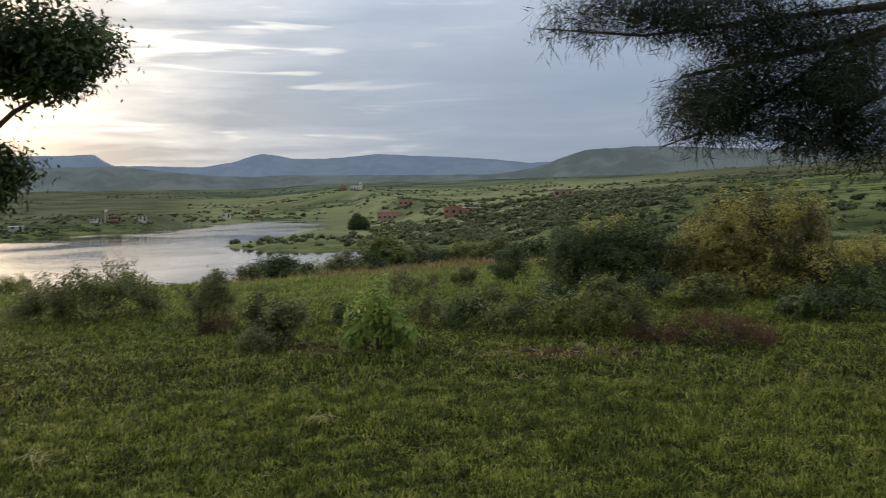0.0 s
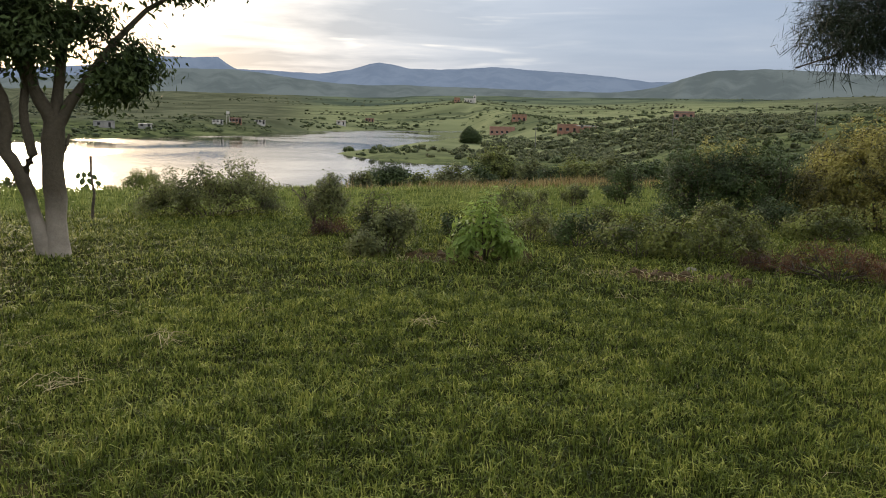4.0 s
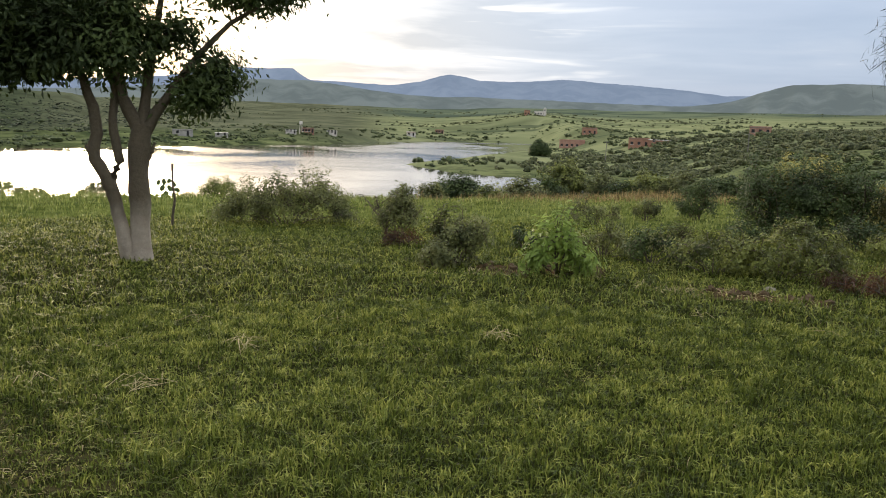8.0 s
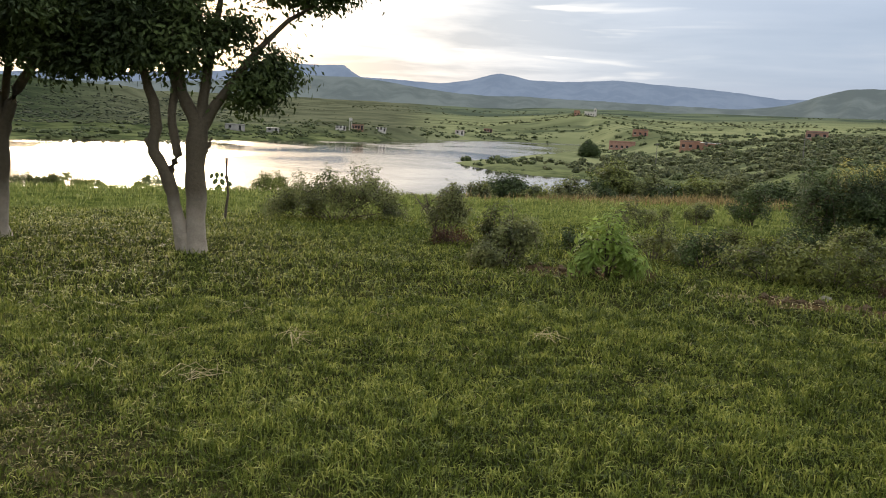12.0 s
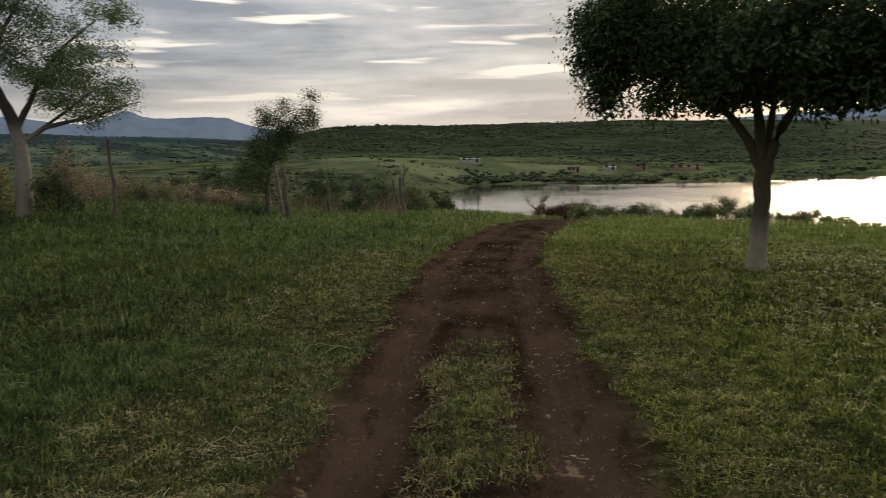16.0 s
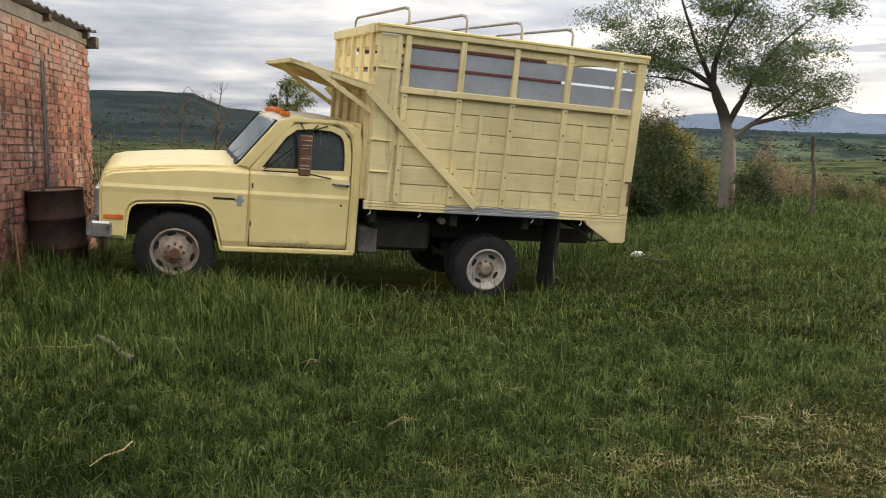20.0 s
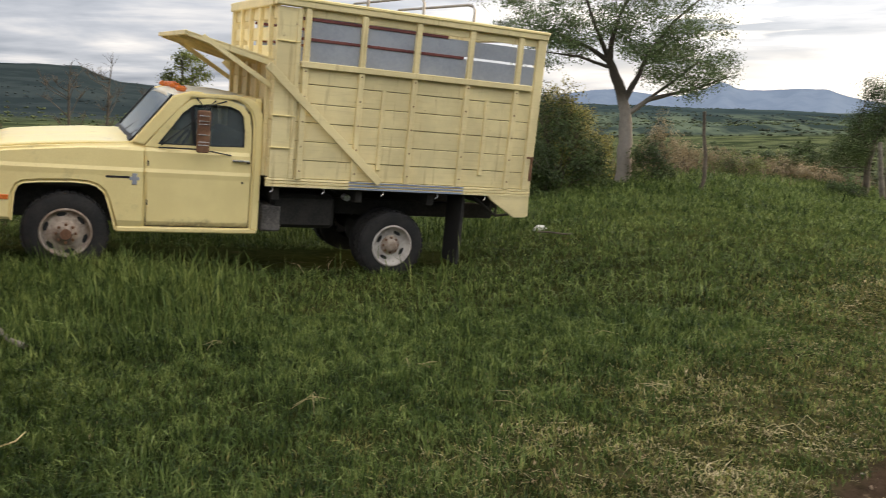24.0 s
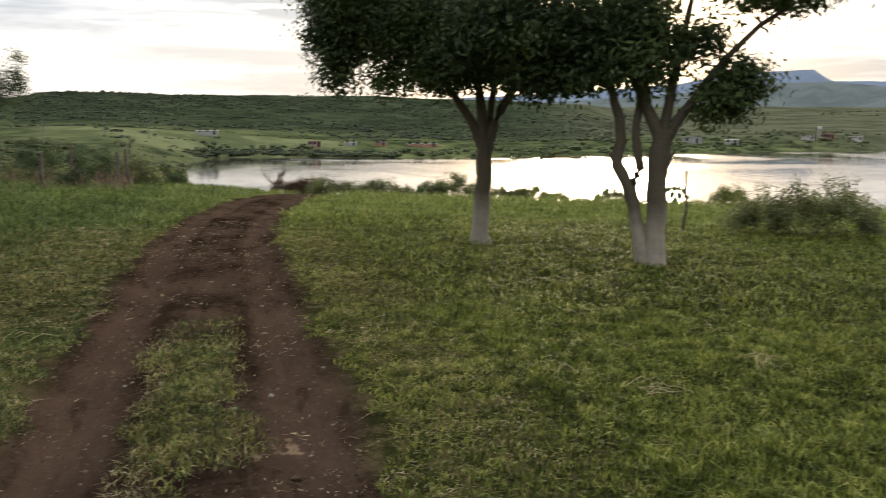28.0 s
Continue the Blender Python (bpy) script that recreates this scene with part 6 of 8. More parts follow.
    part("exhaust", bmesh_tubes([[(2.0, -0.3, 0.55, 0.035), (0.6, -0.35, 0.55, 0.035), (-0.3, -0.5, 0.66, 0.035), (-1.4, -0.5, 0.6, 0.035)]]), RUSTY, truck)
    for x in (1.35, 0.45, -0.4, -1.2):
        part("cross_member", boxed(x - 0.04, x + 0.04, -1.0, 1.0, 0.88, 1.02, 0.006), CHASSIS, truck)
    for s in (1, -1):
        wheel(truck, fx, s * 0.84, fz, s, True)
        wheel(truck, -0.012, s * 0.84, 0.40, s, False)
        part("inner_tyre", ring_wheel([(0.2, -0.1), (0.35, -0.1), (0.378, 0.0), (0.35, 0.1), (0.2, 0.1)], 28, -0.012, s * 0.60, 0.40, s), RUBBER, truck)
    # stake box
    X0, X1, W = -1.60, 1.455, 1.05
    part("bed_floor", boxed(X0, X1, -W + 0.02, W - 0.02, 1.01, 1.10, 0.006), CHASSIS, truck)
    for s in (1, -1):
        part("bed_rail", prof_yz([(s * (W - 0.02), 1.03), (s * (W + 0.035), 1.03), (s * (W + 0.035), 1.052), (s * (W + 0.02), 1.058), (s * (W + 0.035), 1.064), (s * (W + 0.035), 1.085), (s * (W + 0.02), 1.091), (s * (W + 0.035), 1.097), (s * (W + 0.03), 1.115), (s * (W - 0.02), 1.115)], X0 - 0.02, X1 + 0.02), CREAM_WORN, truck)
        for z0, z1 in ((1.032, 1.051), (1.066, 1.084), (1.098, 1.113)):
            part("painted_patch", boxed(-0.75, 0.60, s * (W + 0.030), s * (W + 0.0385), z0, z1, 0), BLUE, truck, "faded blue repainted stretch")
        part("rear_skirt", prof([(-1.08, 1.03), (-1.62, 1.03), (-1.635, 0.81), (-1.60, 0.79), (-1.446, 0.785), (-1.12, 0.98)], s * (W - 0.01), s * (W + 0.03), 0.004), CREAM_WORN, truck)
        for x in (1.40, 0.86, 0.2, -0.45, -1.05):
            part("rope_hook", bmesh_tubes([[(x, s * W, 1.03, 0.006), (x, s * (W + 0.02), 0.99, 0.006), (x + 0.03, s * (W + 0.03), 0.97, 0.006)]]), CHROME, truck)
        for k in range(6):
            z0 = 1.12 + k * 0.192
            part("plank", boxed(X0 + 0.03, 1.245, s * W - 0.02, s * W + 0.010 + 0.004 * (k % 2), z0, z0 + 0.186, 0.005), CREAM_WORN, truck)
        # sheet added behind the planks so that their gaps look shaded
        part("gap_shade", boxed(X0 + 0.04, 1.23, s * W - 0.034, s * W - 0.024, 1.12, 2.26, 0), GAP_SHADE, truck)
        part("corner_panel", boxed(1.25, X1, s * W - 0.02, s * W + 0.03, 1.115, 2.80, 0.006), CREAM_WORN, truck)
        part("corner_post", boxed(1.215, 1.262, s * W - 0.01, s * W + 0.045, 1.115, 2.80, 0.006), CREAM_WORN, truck)
        for zz in (1.42, 1.74, 2.47):
            part("strap", boxed(1.22, X1 + 0.01, s * (W + 0.03), s * (W + 0.048), zz, zz + 0.012, 0.002), CREAM, truck)
        for x in (1.15, 0.556, -0.045, -0.672, -1.285):
            part("post", boxed(x - 0.03, x + 0.03, s * W + 0.0, s * W + 0.05, 1.115, 2.81, 0.006), CREAM_WORN, truck)
            for j in range(5):
                part("bolt", cyl(0.009, s * (W + 0.05), s * (W + 0.058), x, 1.20 + j * 0.25, 6), RUSTY, truck)
        part("rear_post", boxed(X0 - 0.01, X0 + 0.10, s * W - 0.03, s * W + 0.045, 1.115, 2.82, 0.006), CREAM_WORN, truck)
        part("hinge", boxed(X0 + 0.0, X0 + 0.03, s * (W + 0.045), s * (W + 0.06), 1.22, 1.50, 0.003), RUSTY, truck)
        part("latch", boxed(X0 + 0.03, X0 + 0.08, s * (W + 0.045), s * (W + 0.056), 1.48, 1.50, 0.003), RUSTY, truck)
        for x in (0.29, -0.94):
            part("half_post", boxed(x - 0.022, x + 0.022, s * W + 0.0, s * W + 0.04, 1.25, 2.085, 0.006), CREAM_WORN, truck)
        part("middle_rail", boxed(-1.47, 1.20, s * W + 0.012, s * W + 0.062, 2.235, 2.30, 0.006), CREAM_WORN, truck)
        part("top_rail", boxed(X0 - 0.02, X1 + 0.03, s * W - 0.04, s * W + 0.06, 2.81, 2.90, 0.01), CREAM_WORN, truck)
        part("rail_cap", boxed(X0 - 0.03, X1 + 0.04, s * W - 0.05, s * W + 0.07, 2.868, 2.903, 0.008), CREAM, truck)
        part("upper_strip", boxed(X0, 1.22, s * W - 0.012, s * W + 0.012, 2.73, 2.81, 0.004), CREAM_WORN, truck)
        for zz in (2.50, 2.695):
            part("slat", boxed(-0.60 if zz < 2.6 else -0.40, 1.20, s * W - 0.012, s * W + 0.014, zz, zz + 0.03, 0.003), MAROON, truck, "maroon slat")
        for x0, x1 in ((0.586, 1.12), (-0.015, 0.526), (-0.642, -0.075), (-1.255, -0.702), (-1.50, -1.315)):
            part("panel", boxed(x0, x1, s * W - 0.008, s * W + 0.004, 2.30, 2.505, 0), SHEET, truck, "grey sheet-metal panel")
            part("panel", boxed(x0, x1, s * W - 0.008, s * W + 0.004, 2.53, 2.70 if x0 < -0.5 else 2.73, 0), SHEET, truck, "grey sheet-metal panel")
        part("brace", boxed(-0.03, 1.66, -0.012, 0.012, -0.04, 0.04, 0.004, Matrix.Translation((0.29, s * (W + 0.068), 1.135)) @ Matrix.Rotation(radians(-41.4), 4, "Y")), CREAM_WORN, truck)
        part("visor_bracket", boxed(-0.02, 0.80, -0.012, 0.012, -0.025, 0.025, 0.004, Matrix.Translation((1.46, s * 0.99, 2.02)) @ Matrix.Rotation(radians(-31), 4, "Y")), CREAM_WORN, truck)
    # front and back walls of the box
    for k in range(6):
        z0 = 1.12 + k * 0.192
        part("plank", boxed(X1 - 0.03, X1 + 0.005, -W + 0.03, W - 0.03, z0, z0 + 0.186, 0.005), CREAM_WORN, truck)
        part("plank", boxed(X0, X0 + 0.03, -W + 0.03, W - 0.03, z0, z0 + 0.186, 0.005), CREAM_WORN, truck)
    for zz in (2.29, 2.47, 2.68):
        part("plank", boxed(X1 - 0.02, X1 + 0.005, -W + 0.03, W - 0.03, zz, zz + 0.13, 0.005), CREAM_WORN, truck)
    for y in (-0.9, -0.45, 0.0, 0.45, 0.9):
        part("front_post", boxed(X1, X1 + 0.045, y - 0.03, y + 0.03, 1.115, 2.82, 0.006), CREAM_WORN, truck)
    for x in (X0, X1):
        part("end_rail", boxed(x - 0.04, x + 0.05, -W + 0.03, W - 0.03, 2.80, 2.90, 0.01), CREAM_WORN, truck)
    # visor over the cab and hoops for a tarpaulin
    part("visor", prof([(1.45, 2.295), (2.31, 2.468), (2.31, 2.452), (1.45, 2.275)], -0.98, 1.0, 0.004), CREAM_WORN, truck, "sheet visor jutting over the cab")
    part("visor_lip", boxed(2.285, 2.315, -0.98, 1.0, 2.425, 2.47, 0.004), CREAM_WORN, truck)
    for y in (-0.95, -0.3, 0.35, 0.985):
        part("visor_rib", prof([(1.45, 2.272), (2.28, 2.445), (2.28, 2.415), (1.45, 2.21)], y - 0.018, y + 0.018, 0.003), CREAM_WORN, truck)
    pipe = painted("galvanised_pipe", (0.25, 0.23, 0.2), (0.4, 0.37, 0.32), 8, 0.5, 0.4)
    for x in (1.15, 0.53, -0.09, -0.69):
        part("hoop", bmesh_tubes([[(x, W - 0.02, 2.89, 0.016), (x, W - 0.02, 3.03, 0.016), (x + 0.01, W - 0.06, 3.075, 0.016), (x + 0.02, W - 0.14, 3.09, 0.016), (x + 0.1, -W + 0.14, 3.09, 0.016), (x + 0.1, -W + 0.04, 3.05, 0.016), (x + 0.1, -W + 0.02, 2.89, 0.016)]]), pipe, truck, "bent pipe hoop")
    part("step_frame", bmesh_tubes([[(-0.95, 0.95, 1.0, 0.018), (-1.27, 0.95, 0.78, 0.018), (-1.45, 0.95, 0.80, 0.015)], [(-1.27, 0.95, 0.78, 0.015), (-1.27, 0.95, 1.02, 0.015)]]), CHASSIS, truck)
    return truck


def prof_yz(points, x0, x1):
    bm = bmesh.new()
    a = [bm.verts.new((x0, y, z)) for y, z in points]
    b = [bm.verts.new((x1, y, z)) for y, z in points]
    bm.faces.new(a), bm.faces.new(b[::-1])
    k = len(points)
    for i in range(k):
        bm.faces.new((a[i], b[i], b[(i + 1) % k], a[(i + 1) % k]))
    bmesh.ops.recalc_face_normals(bm, faces=bm.faces[:])
    return bm


def bmesh_tubes(lines, sides=7):
    v, f = tube_arrays([np.array(l, float) for l in lines], sides)
    bm = bmesh.new()
    vs = [bm.verts.new(p) for p in v]
    for q in f:
        bm.faces.new([vs[i] for i in q]).smooth = True
    return bm


def ring_tube(c, rad, thick, tilt, seg=24):
    m = Matrix.Translation(c) @ Matrix.Rotation(radians(tilt), 4, "Y")
    pts = [(*(m @ Vector((rad * math.cos(a), rad * math.sin(a), 0))), thick) for a in np.linspace(0, 2 * math.pi, seg)]
    return bmesh_tubes([pts], 6)


build_truck()
# ---- brick house, drum and clutter by the truck ----
BRICK = bpy.data.materials.new("red_brick")
BRICK.use_nodes = True


def brick_material():
    n = Nodes(BRICK.node_tree)
    p = place(n)
    rnd = n.add("ShaderNodeObjectInfo").outputs["Random"]
    isl = n.add("ShaderNodeNewGeometry").outputs["Random Per Island"]
    f = n.math("FRACT", n.math("ADD", rnd, isl))
    col = n.mix(f, (0.28, 0.118, 0.082), (0.43, 0.22, 0.155))
    col = n.mix(n.math("MULTIPLY", n.rng(n.noise(p, 3.0, 6, 0.7), 0.48, 0.66), 0.75), col, (0.13, 0.06, 0.045))
    col = n.mix(n.math("MULTIPLY", n.rng(n.noise(p, 1.1, 5, 0.6), 0.56, 0.68), 0.5), col, (0.42, 0.36, 0.30))
    # black mould and rain streaks, and grey smears of old render
    streak = n.noise(n.add("ShaderNodeMapping", {"Vector": p, "Scale": (7.0, 7.0, 0.9)}).outputs[0], 1.0, 6, 0.7)
    col = n.mix(n.math("MULTIPLY", n.rng(streak, 0.49, 0.60), 0.85), col, (0.055, 0.040, 0.034))
    col = n.mix(n.math("MULTIPLY", n.rng(n.noise(p, 14.0, 5, 0.75), 0.53, 0.63), 0.8), col, (0.085, 0.055, 0.045))
    grey = n.math("MULTIPLY", n.rng(n.add("ShaderNodeSeparateXYZ", {0: p}).outputs["Z"], 2.1, 2.8), n.rng(n.noise(p, 2.2, 6, 0.7), 0.42, 0.58))
    col = n.mix(n.math("MULTIPLY", grey, 0.75), col, (0.25, 0.22, 0.20))
    b = n.add("ShaderNodeBsdfPrincipled", {"Base Color": col, "Roughness": 0.92, "Specular IOR Level": 0.15})
    h = n.noise(p, 60, 4, 0.7)
    link(n, n.add("ShaderNodeBump", {"Height": h, "Strength": 0.6, "Distance": 0.006}).outputs[0], b, "Normal")
    n.add("ShaderNodeOutputMaterial", {"Surface": b.outputs[0]})


brick_material()
MORTAR = painted("stained_mortar", (0.13, 0.09, 0.075), (0.27, 0.205, 0.17), 3, 0.95, grain=40, relief=0.5, dirt=(0.10, 0.05, 0.04))
ROOFING = painted("grey_corrugated_sheet", (0.05, 0.05, 0.055), (0.11, 0.11, 0.12), 2, 0.7, 0.2)
DRUM = painted("rusty_dark_drum", (0.030, 0.020, 0.017), (0.075, 0.042, 0.032), 5, 0.8, 0.2, grain=30, relief=0.3, dirt=(0.12, 0.05, 0.03))
CONCRETE = painted("dark_concrete", (0.10, 0.095, 0.09), (0.19, 0.18, 0.165), 4, 0.95, grain=30, relief=0.4)


def build_brick_house():
    x, y = spot(130.4, 12.0)
    base = gz(x, y) - 0.15
    house = thing("house", pose(x + 0.045, y - 0.03, base, 0, 0, 24.9), "weathered red brick hut with a sheet roof", "house")
    top = 3.02 - base
    wall = part("wall", boxed(0.0, 5.6, -0.14, -0.012, 0, top, 0), MORTAR, house, "stained red brick wall")
    part("wall", boxed(0.0, 0.13, -3.6, -0.15, 0, top, 0), MORTAR, house)
    part("wall", boxed(5.47, 5.6, -3.6, -0.15, 0, top, 0), MORTAR, house)
    part("wall", boxed(0.0, 5.6, -3.75, -3.61, 0, top, 0), MORTAR, house)
    rng = random.Random(5)
    shapes = []
    for k in range(5):
        bm = bmesh.new()
        vs = box(bm, 0.002, 0.238, -0.03, 0.0, 0.002, 0.064)
        for v in vs:
            v.co += Vector((rng.uniform(-0.004, 0.004), rng.uniform(-0.004, 0.005) if v.co.y > -0.02 else 0, rng.uniform(-0.003, 0.003)))
        me = bpy.data.meshes.new("brick")
        bm.to_mesh(me)
        bm.free()
        me.materials.append(BRICK)
        shapes.append(me)
    V, F = [], []
    made = 0
    rows = int((top - 0.12) / 0.077)
    for j in range(rows):
        z = j * 0.077
        for i in range(22):
            bx = i * 0.252 + (0.126 if j % 2 else 0.0) + rng.uniform(-0.006, 0.006)
            if bx > 5.3:
                continue
            off = rng.uniform(-0.004, 0.008)
            if 2.0 < bx < 4.4 and z > 0.55 and made < 300:
                b = new("brick", shapes[rng.randrange(5)])
                b.parent = wall
                b.location = (bx, off, z)
                made += 1
            else:
                me = shapes[rng.randrange(5)]
                k = len(V)
                V += [(v.co.x + bx, v.co.y + off, v.co.z + z) for v in me.vertices]
                F += [[q + k for q in p.vertices] for p in me.polygons]
    tagged(child("brick", mesh_from("brick_rest", V, F, BRICK), wall), kind="stuff")
    for xx in (1.75, 1.81):
        part("conduit", bmesh_tubes([[(xx, 0.025, 0, 0.012), (xx + 0.01, 0.025, 1.2, 0.012), (xx, 0.025, top - 0.5, 0.012)]]), CONCRETE, wall)
    part("beam_end", boxed(-0.06, 0.06, -0.1, 0.12, top - 0.16, top - 0.02, 0.006), BARK, house)
    part("ring_beam", boxed(-0.005, 5.6, -0.16, 0.006, top - 0.13, top, 0.006), CONCRETE, wall)
    # corrugated roof
    bm = bmesh.new()
    cols = []
    for i in range(120):
        xx = -0.06 + 5.95 * i / 119
        zz = top + 0.05 + 0.02 * math.sin(i * 1.25)
        cols.append([bm.verts.new((xx, yy, zz + 0.05 * (0.4 - yy) / 4)) for yy in (0.10, -4.1)])
    for a, b in zip(cols, cols[1:]):
        bm.faces.new((a[0], b[0], b[1], a[1])).smooth = True
    bmesh.ops.recalc_face_normals(bm, faces=bm.faces[:])
    bmesh.ops.solidify(bm, geom=bm.faces[:], thickness=0.012)
    part("roof", bm, ROOFING, house, "dark corrugated sheet roof")
    for xx in (0.2, 1.6, 3.2, 4.8):
        part("rafter", boxed(xx - 0.04, xx + 0.04, -3.9, 0.075, top - 0.06, top + 0.02, 0.005), BARK, house)


build_brick_house()


def build_drum():
    x, y = spot(132.75, 9.75)
    z = gz(x, y) + 0.04
    drum = thing("oil_drum", pose(x, y, z, 0, 3, 0), "rusty dark oil drum standing by the brick wall", "drum")
    h, r = 0.90, 0.285
    prof_d = [(r - 0.02, 0.0), (r, 0.0), (r, 0.012), (r - 0.006, 0.02), (r - 0.006, 0.29), (r + 0.008, 0.305), (r - 0.006, 0.32), (r - 0.006, 0.59), (r + 0.008, 0.605), (r - 0.006, 0.62), (r - 0.006, h - 0.02), (r + 0.004, h - 0.012), (r + 0.004, h), (r - 0.015, h), (r - 0.02, h - 0.02)]
    bm = bmesh.new()
    rows = [[bm.verts.new((a * math.cos(t), a * math.sin(t), zz)) for t in np.linspace(0, 2 * math.pi, 37)[:-1]] for a, zz in prof_d]
    for a, b in zip(rows, rows[1:]):
        for k in range(36):
            bm.faces.new((a[k], a[(k + 1) % 36], b[(k + 1) % 36], b[k])).smooth = True
    part("barrel", bm, DRUM, drum)
    bm = bmesh.new()
    bmesh.ops.create_circle(bm, cap_ends=True, segments=36, radius=r - 0.018, matrix=Matrix.Translation((0, 0, h - 0.018)))
    part("lid", bm, RUSTY, drum, "rusty brown lid")
    part("bung", boxed(0.12, 0.17, -0.02, 0.02, h - 0.02, h + 0.008, 0.01), DRUM, drum)


build_drum()
x, y = spot(135.0, 8.6)
bar = thing("steel_bar", pose(x, y, gz(x, y), 2, 1, 0), "thin rusty steel rod stuck upright in the ground", "rod")
part("rod", bmesh_tubes([[(0, 0, -0.1, 0.011), (0, 0, 0.4, 0.011), (0.01, 0, 0.68, 0.011)]]), RUSTY, bar)
shrub("brush", 139.6, 8.9, 1.5, 1.1, LEAF_BROWN, 171, "tangle of dry reddish vines against the brick wall", dense=5.0, per=6, leaf=(0.2, 0.007, 0.0), stems=16, category="brush")
shrub("vine", 130.2, 11.6, 0.35, 1.9, LEAF_BROWN, 172, "dry climbing stems at the corner of the brick wall", dense=1.0, per=4, leaf=(0.1, 0.01, 0.2), category="vine")

WHITE_PLASTIC = painted("dirty_white_plastic", (0.5, 0.5, 0.46), (0.72, 0.71, 0.66), 6, 0.5)
PLASTER = painted("white_plaster", (0.46, 0.43, 0.39), (0.62, 0.58, 0.53), 0.4, 0.9, grain=3)
RED_WALL = painted("orange_red_plaster", (0.30, 0.165, 0.12), (0.40, 0.235, 0.175), 0.5, 0.9, grain=3)
BRICK_FAR = painted("far_brick", (0.27, 0.14, 0.09), (0.36, 0.20, 0.14), 0.5, 0.9, grain=4)
GREY_WALL = painted("grey_blockwork", (0.26, 0.25, 0.23), (0.36, 0.35, 0.32), 0.5, 0.9, grain=4)
DARK = painted("dark_opening", (0.012, 0.012, 0.014), (0.025, 0.025, 0.028), 1, 0.6)
STONE = painted("field_stone", (0.13, 0.118, 0.09), (0.27, 0.25, 0.19), 8, 0.95, grain=40, relief=0.6)
CLOD = painted("dark_earth_clod", (0.046, 0.029, 0.012), (0.118, 0.080, 0.038), 8, 1.0, grain=40, relief=0.8)
CACTUS = painted("cactus_green", (0.05, 0.075, 0.03), (0.10, 0.13, 0.055), 6, 0.7, grain=30)


def stone_shape(seed, mat, subdiv=2):
    bm = bmesh.new()
    bmesh.ops.create_icosphere(bm, subdivisions=subdiv, radius=1.0)
    for v in bm.verts:
        v.co *= 0.82 + 0.36 * noise.noise(v.co * 1.3 + Vector((seed * 7.1, seed, 0))) + 0.12 * noise.noise(v.co * 4 + Vector((0, seed * 3.3, 0)))
    me = bpy.data.meshes.new("stone")
    bm.to_mesh(me)
    bm.free()
    me.materials.append(mat)
    return me


STONES = [stone_shape(k, STONE) for k in range(5)]
CLODS = [stone_shape(k + 9, CLOD, 1) for k in range(5)]


def put_stone(name, me, az, r, s, label, group, flat=0.6, category="stone"):
    x, y = spot(az, r)
    ob = new(name, me)
    ob.matrix_world = pose(x, y, gz(x, y) + s * flat * 0.35, 0, 0, az * 37 % 360) @ Matrix.Diagonal((s, s * 0.8, s * flat, 1))
    return tagged(ob, label, category, group)


put_stone("boulder", CLODS[0], 2.1, 9.9, 0.17, "dark grey boulder half hidden under a sapling", "", 0.7, "boulder")
put_stone("boulder", STONES[1], -9.9, 9.4, 0.075, "pale field stone at the edge of the mown grass", "", 0.7, "boulder")
put_stone("rag", stone_shape(31, WHITE_PLASTIC), 95.4, 12.4, 0.13, "crumpled white plastic bag lying in the grass", "", 0.45, "litter")
rs = random.Random(17)
for k in range(84):
    a, r = (rs.uniform(1.0, 9.0), rs.gauss(9.75, 0.3)) if k < 54 else (rs.uniform(-13.5, -6.0), rs.gauss(8.9, 0.16))
    put_stone("clod", CLODS[k % 5], a, r, rs.uniform(0.025, 0.085), "dark clod of dug-up earth", "dug-up clods", 0.75, "clod")
a0 = radians(TRACK_AZ)
for k in range(110):
    s, o = rs.uniform(2.6, 16), rs.gauss(0, 0.62)
    o += TRACK_O + TRACK_BEND * max(0, s - TRACK_FROM) ** 2
    px, py = -math.sin(a0) * s + math.cos(a0) * o, math.cos(a0) * s + math.sin(a0) * o
    put_stone("stone", STONES[k % 5] if k % 3 else CLODS[k % 5], math.degrees(math.atan2(-px, py)), math.hypot(px, py), rs.uniform(0.008, 0.026) * (1.5 if k % 3 == 0 else 1), "small stone lying in the dirt track", "stones in the track", 0.6)


def build_cactus():
    x, y = spot(30.35, 28.5)
    c = thing("cactus", pose(x, y, gz(x, y) - 0.02, 0, 0, 30) @ Matrix.Diagonal((0.95, 0.95, 0.95, 1)), "prickly pear cactus with round flat pads", "cactus")
    for px, pz, rot, s in ((0, 0.14, 0, 0.15), (-0.12, 0.36, 25, 0.13), (0.12, 0.35, -25, 0.13), (-0.24, 0.55, 30, 0.11), (-0.06, 0.58, -5, 0.12), (0.26, 0.5, -35, 0.11), (0.1, 0.6, 10, 0.1), (0.36, 0.3, -50, 0.11)):
        bm = bmesh.new()
        bmesh.ops.create_uvsphere(bm, u_segments=14, v_segments=8, radius=1.0)
        bmesh.ops.transform(bm, matrix=Matrix.Translation((px, 0, pz)) @ Matrix.Rotation(radians(rot), 4, "Y") @ Matrix.Diagonal((s * 0.72, s * 0.2, s, 1)), verts=bm.verts[:])
        part("pad", bm, CACTUS, c)


build_cactus()

# ---- far houses ----


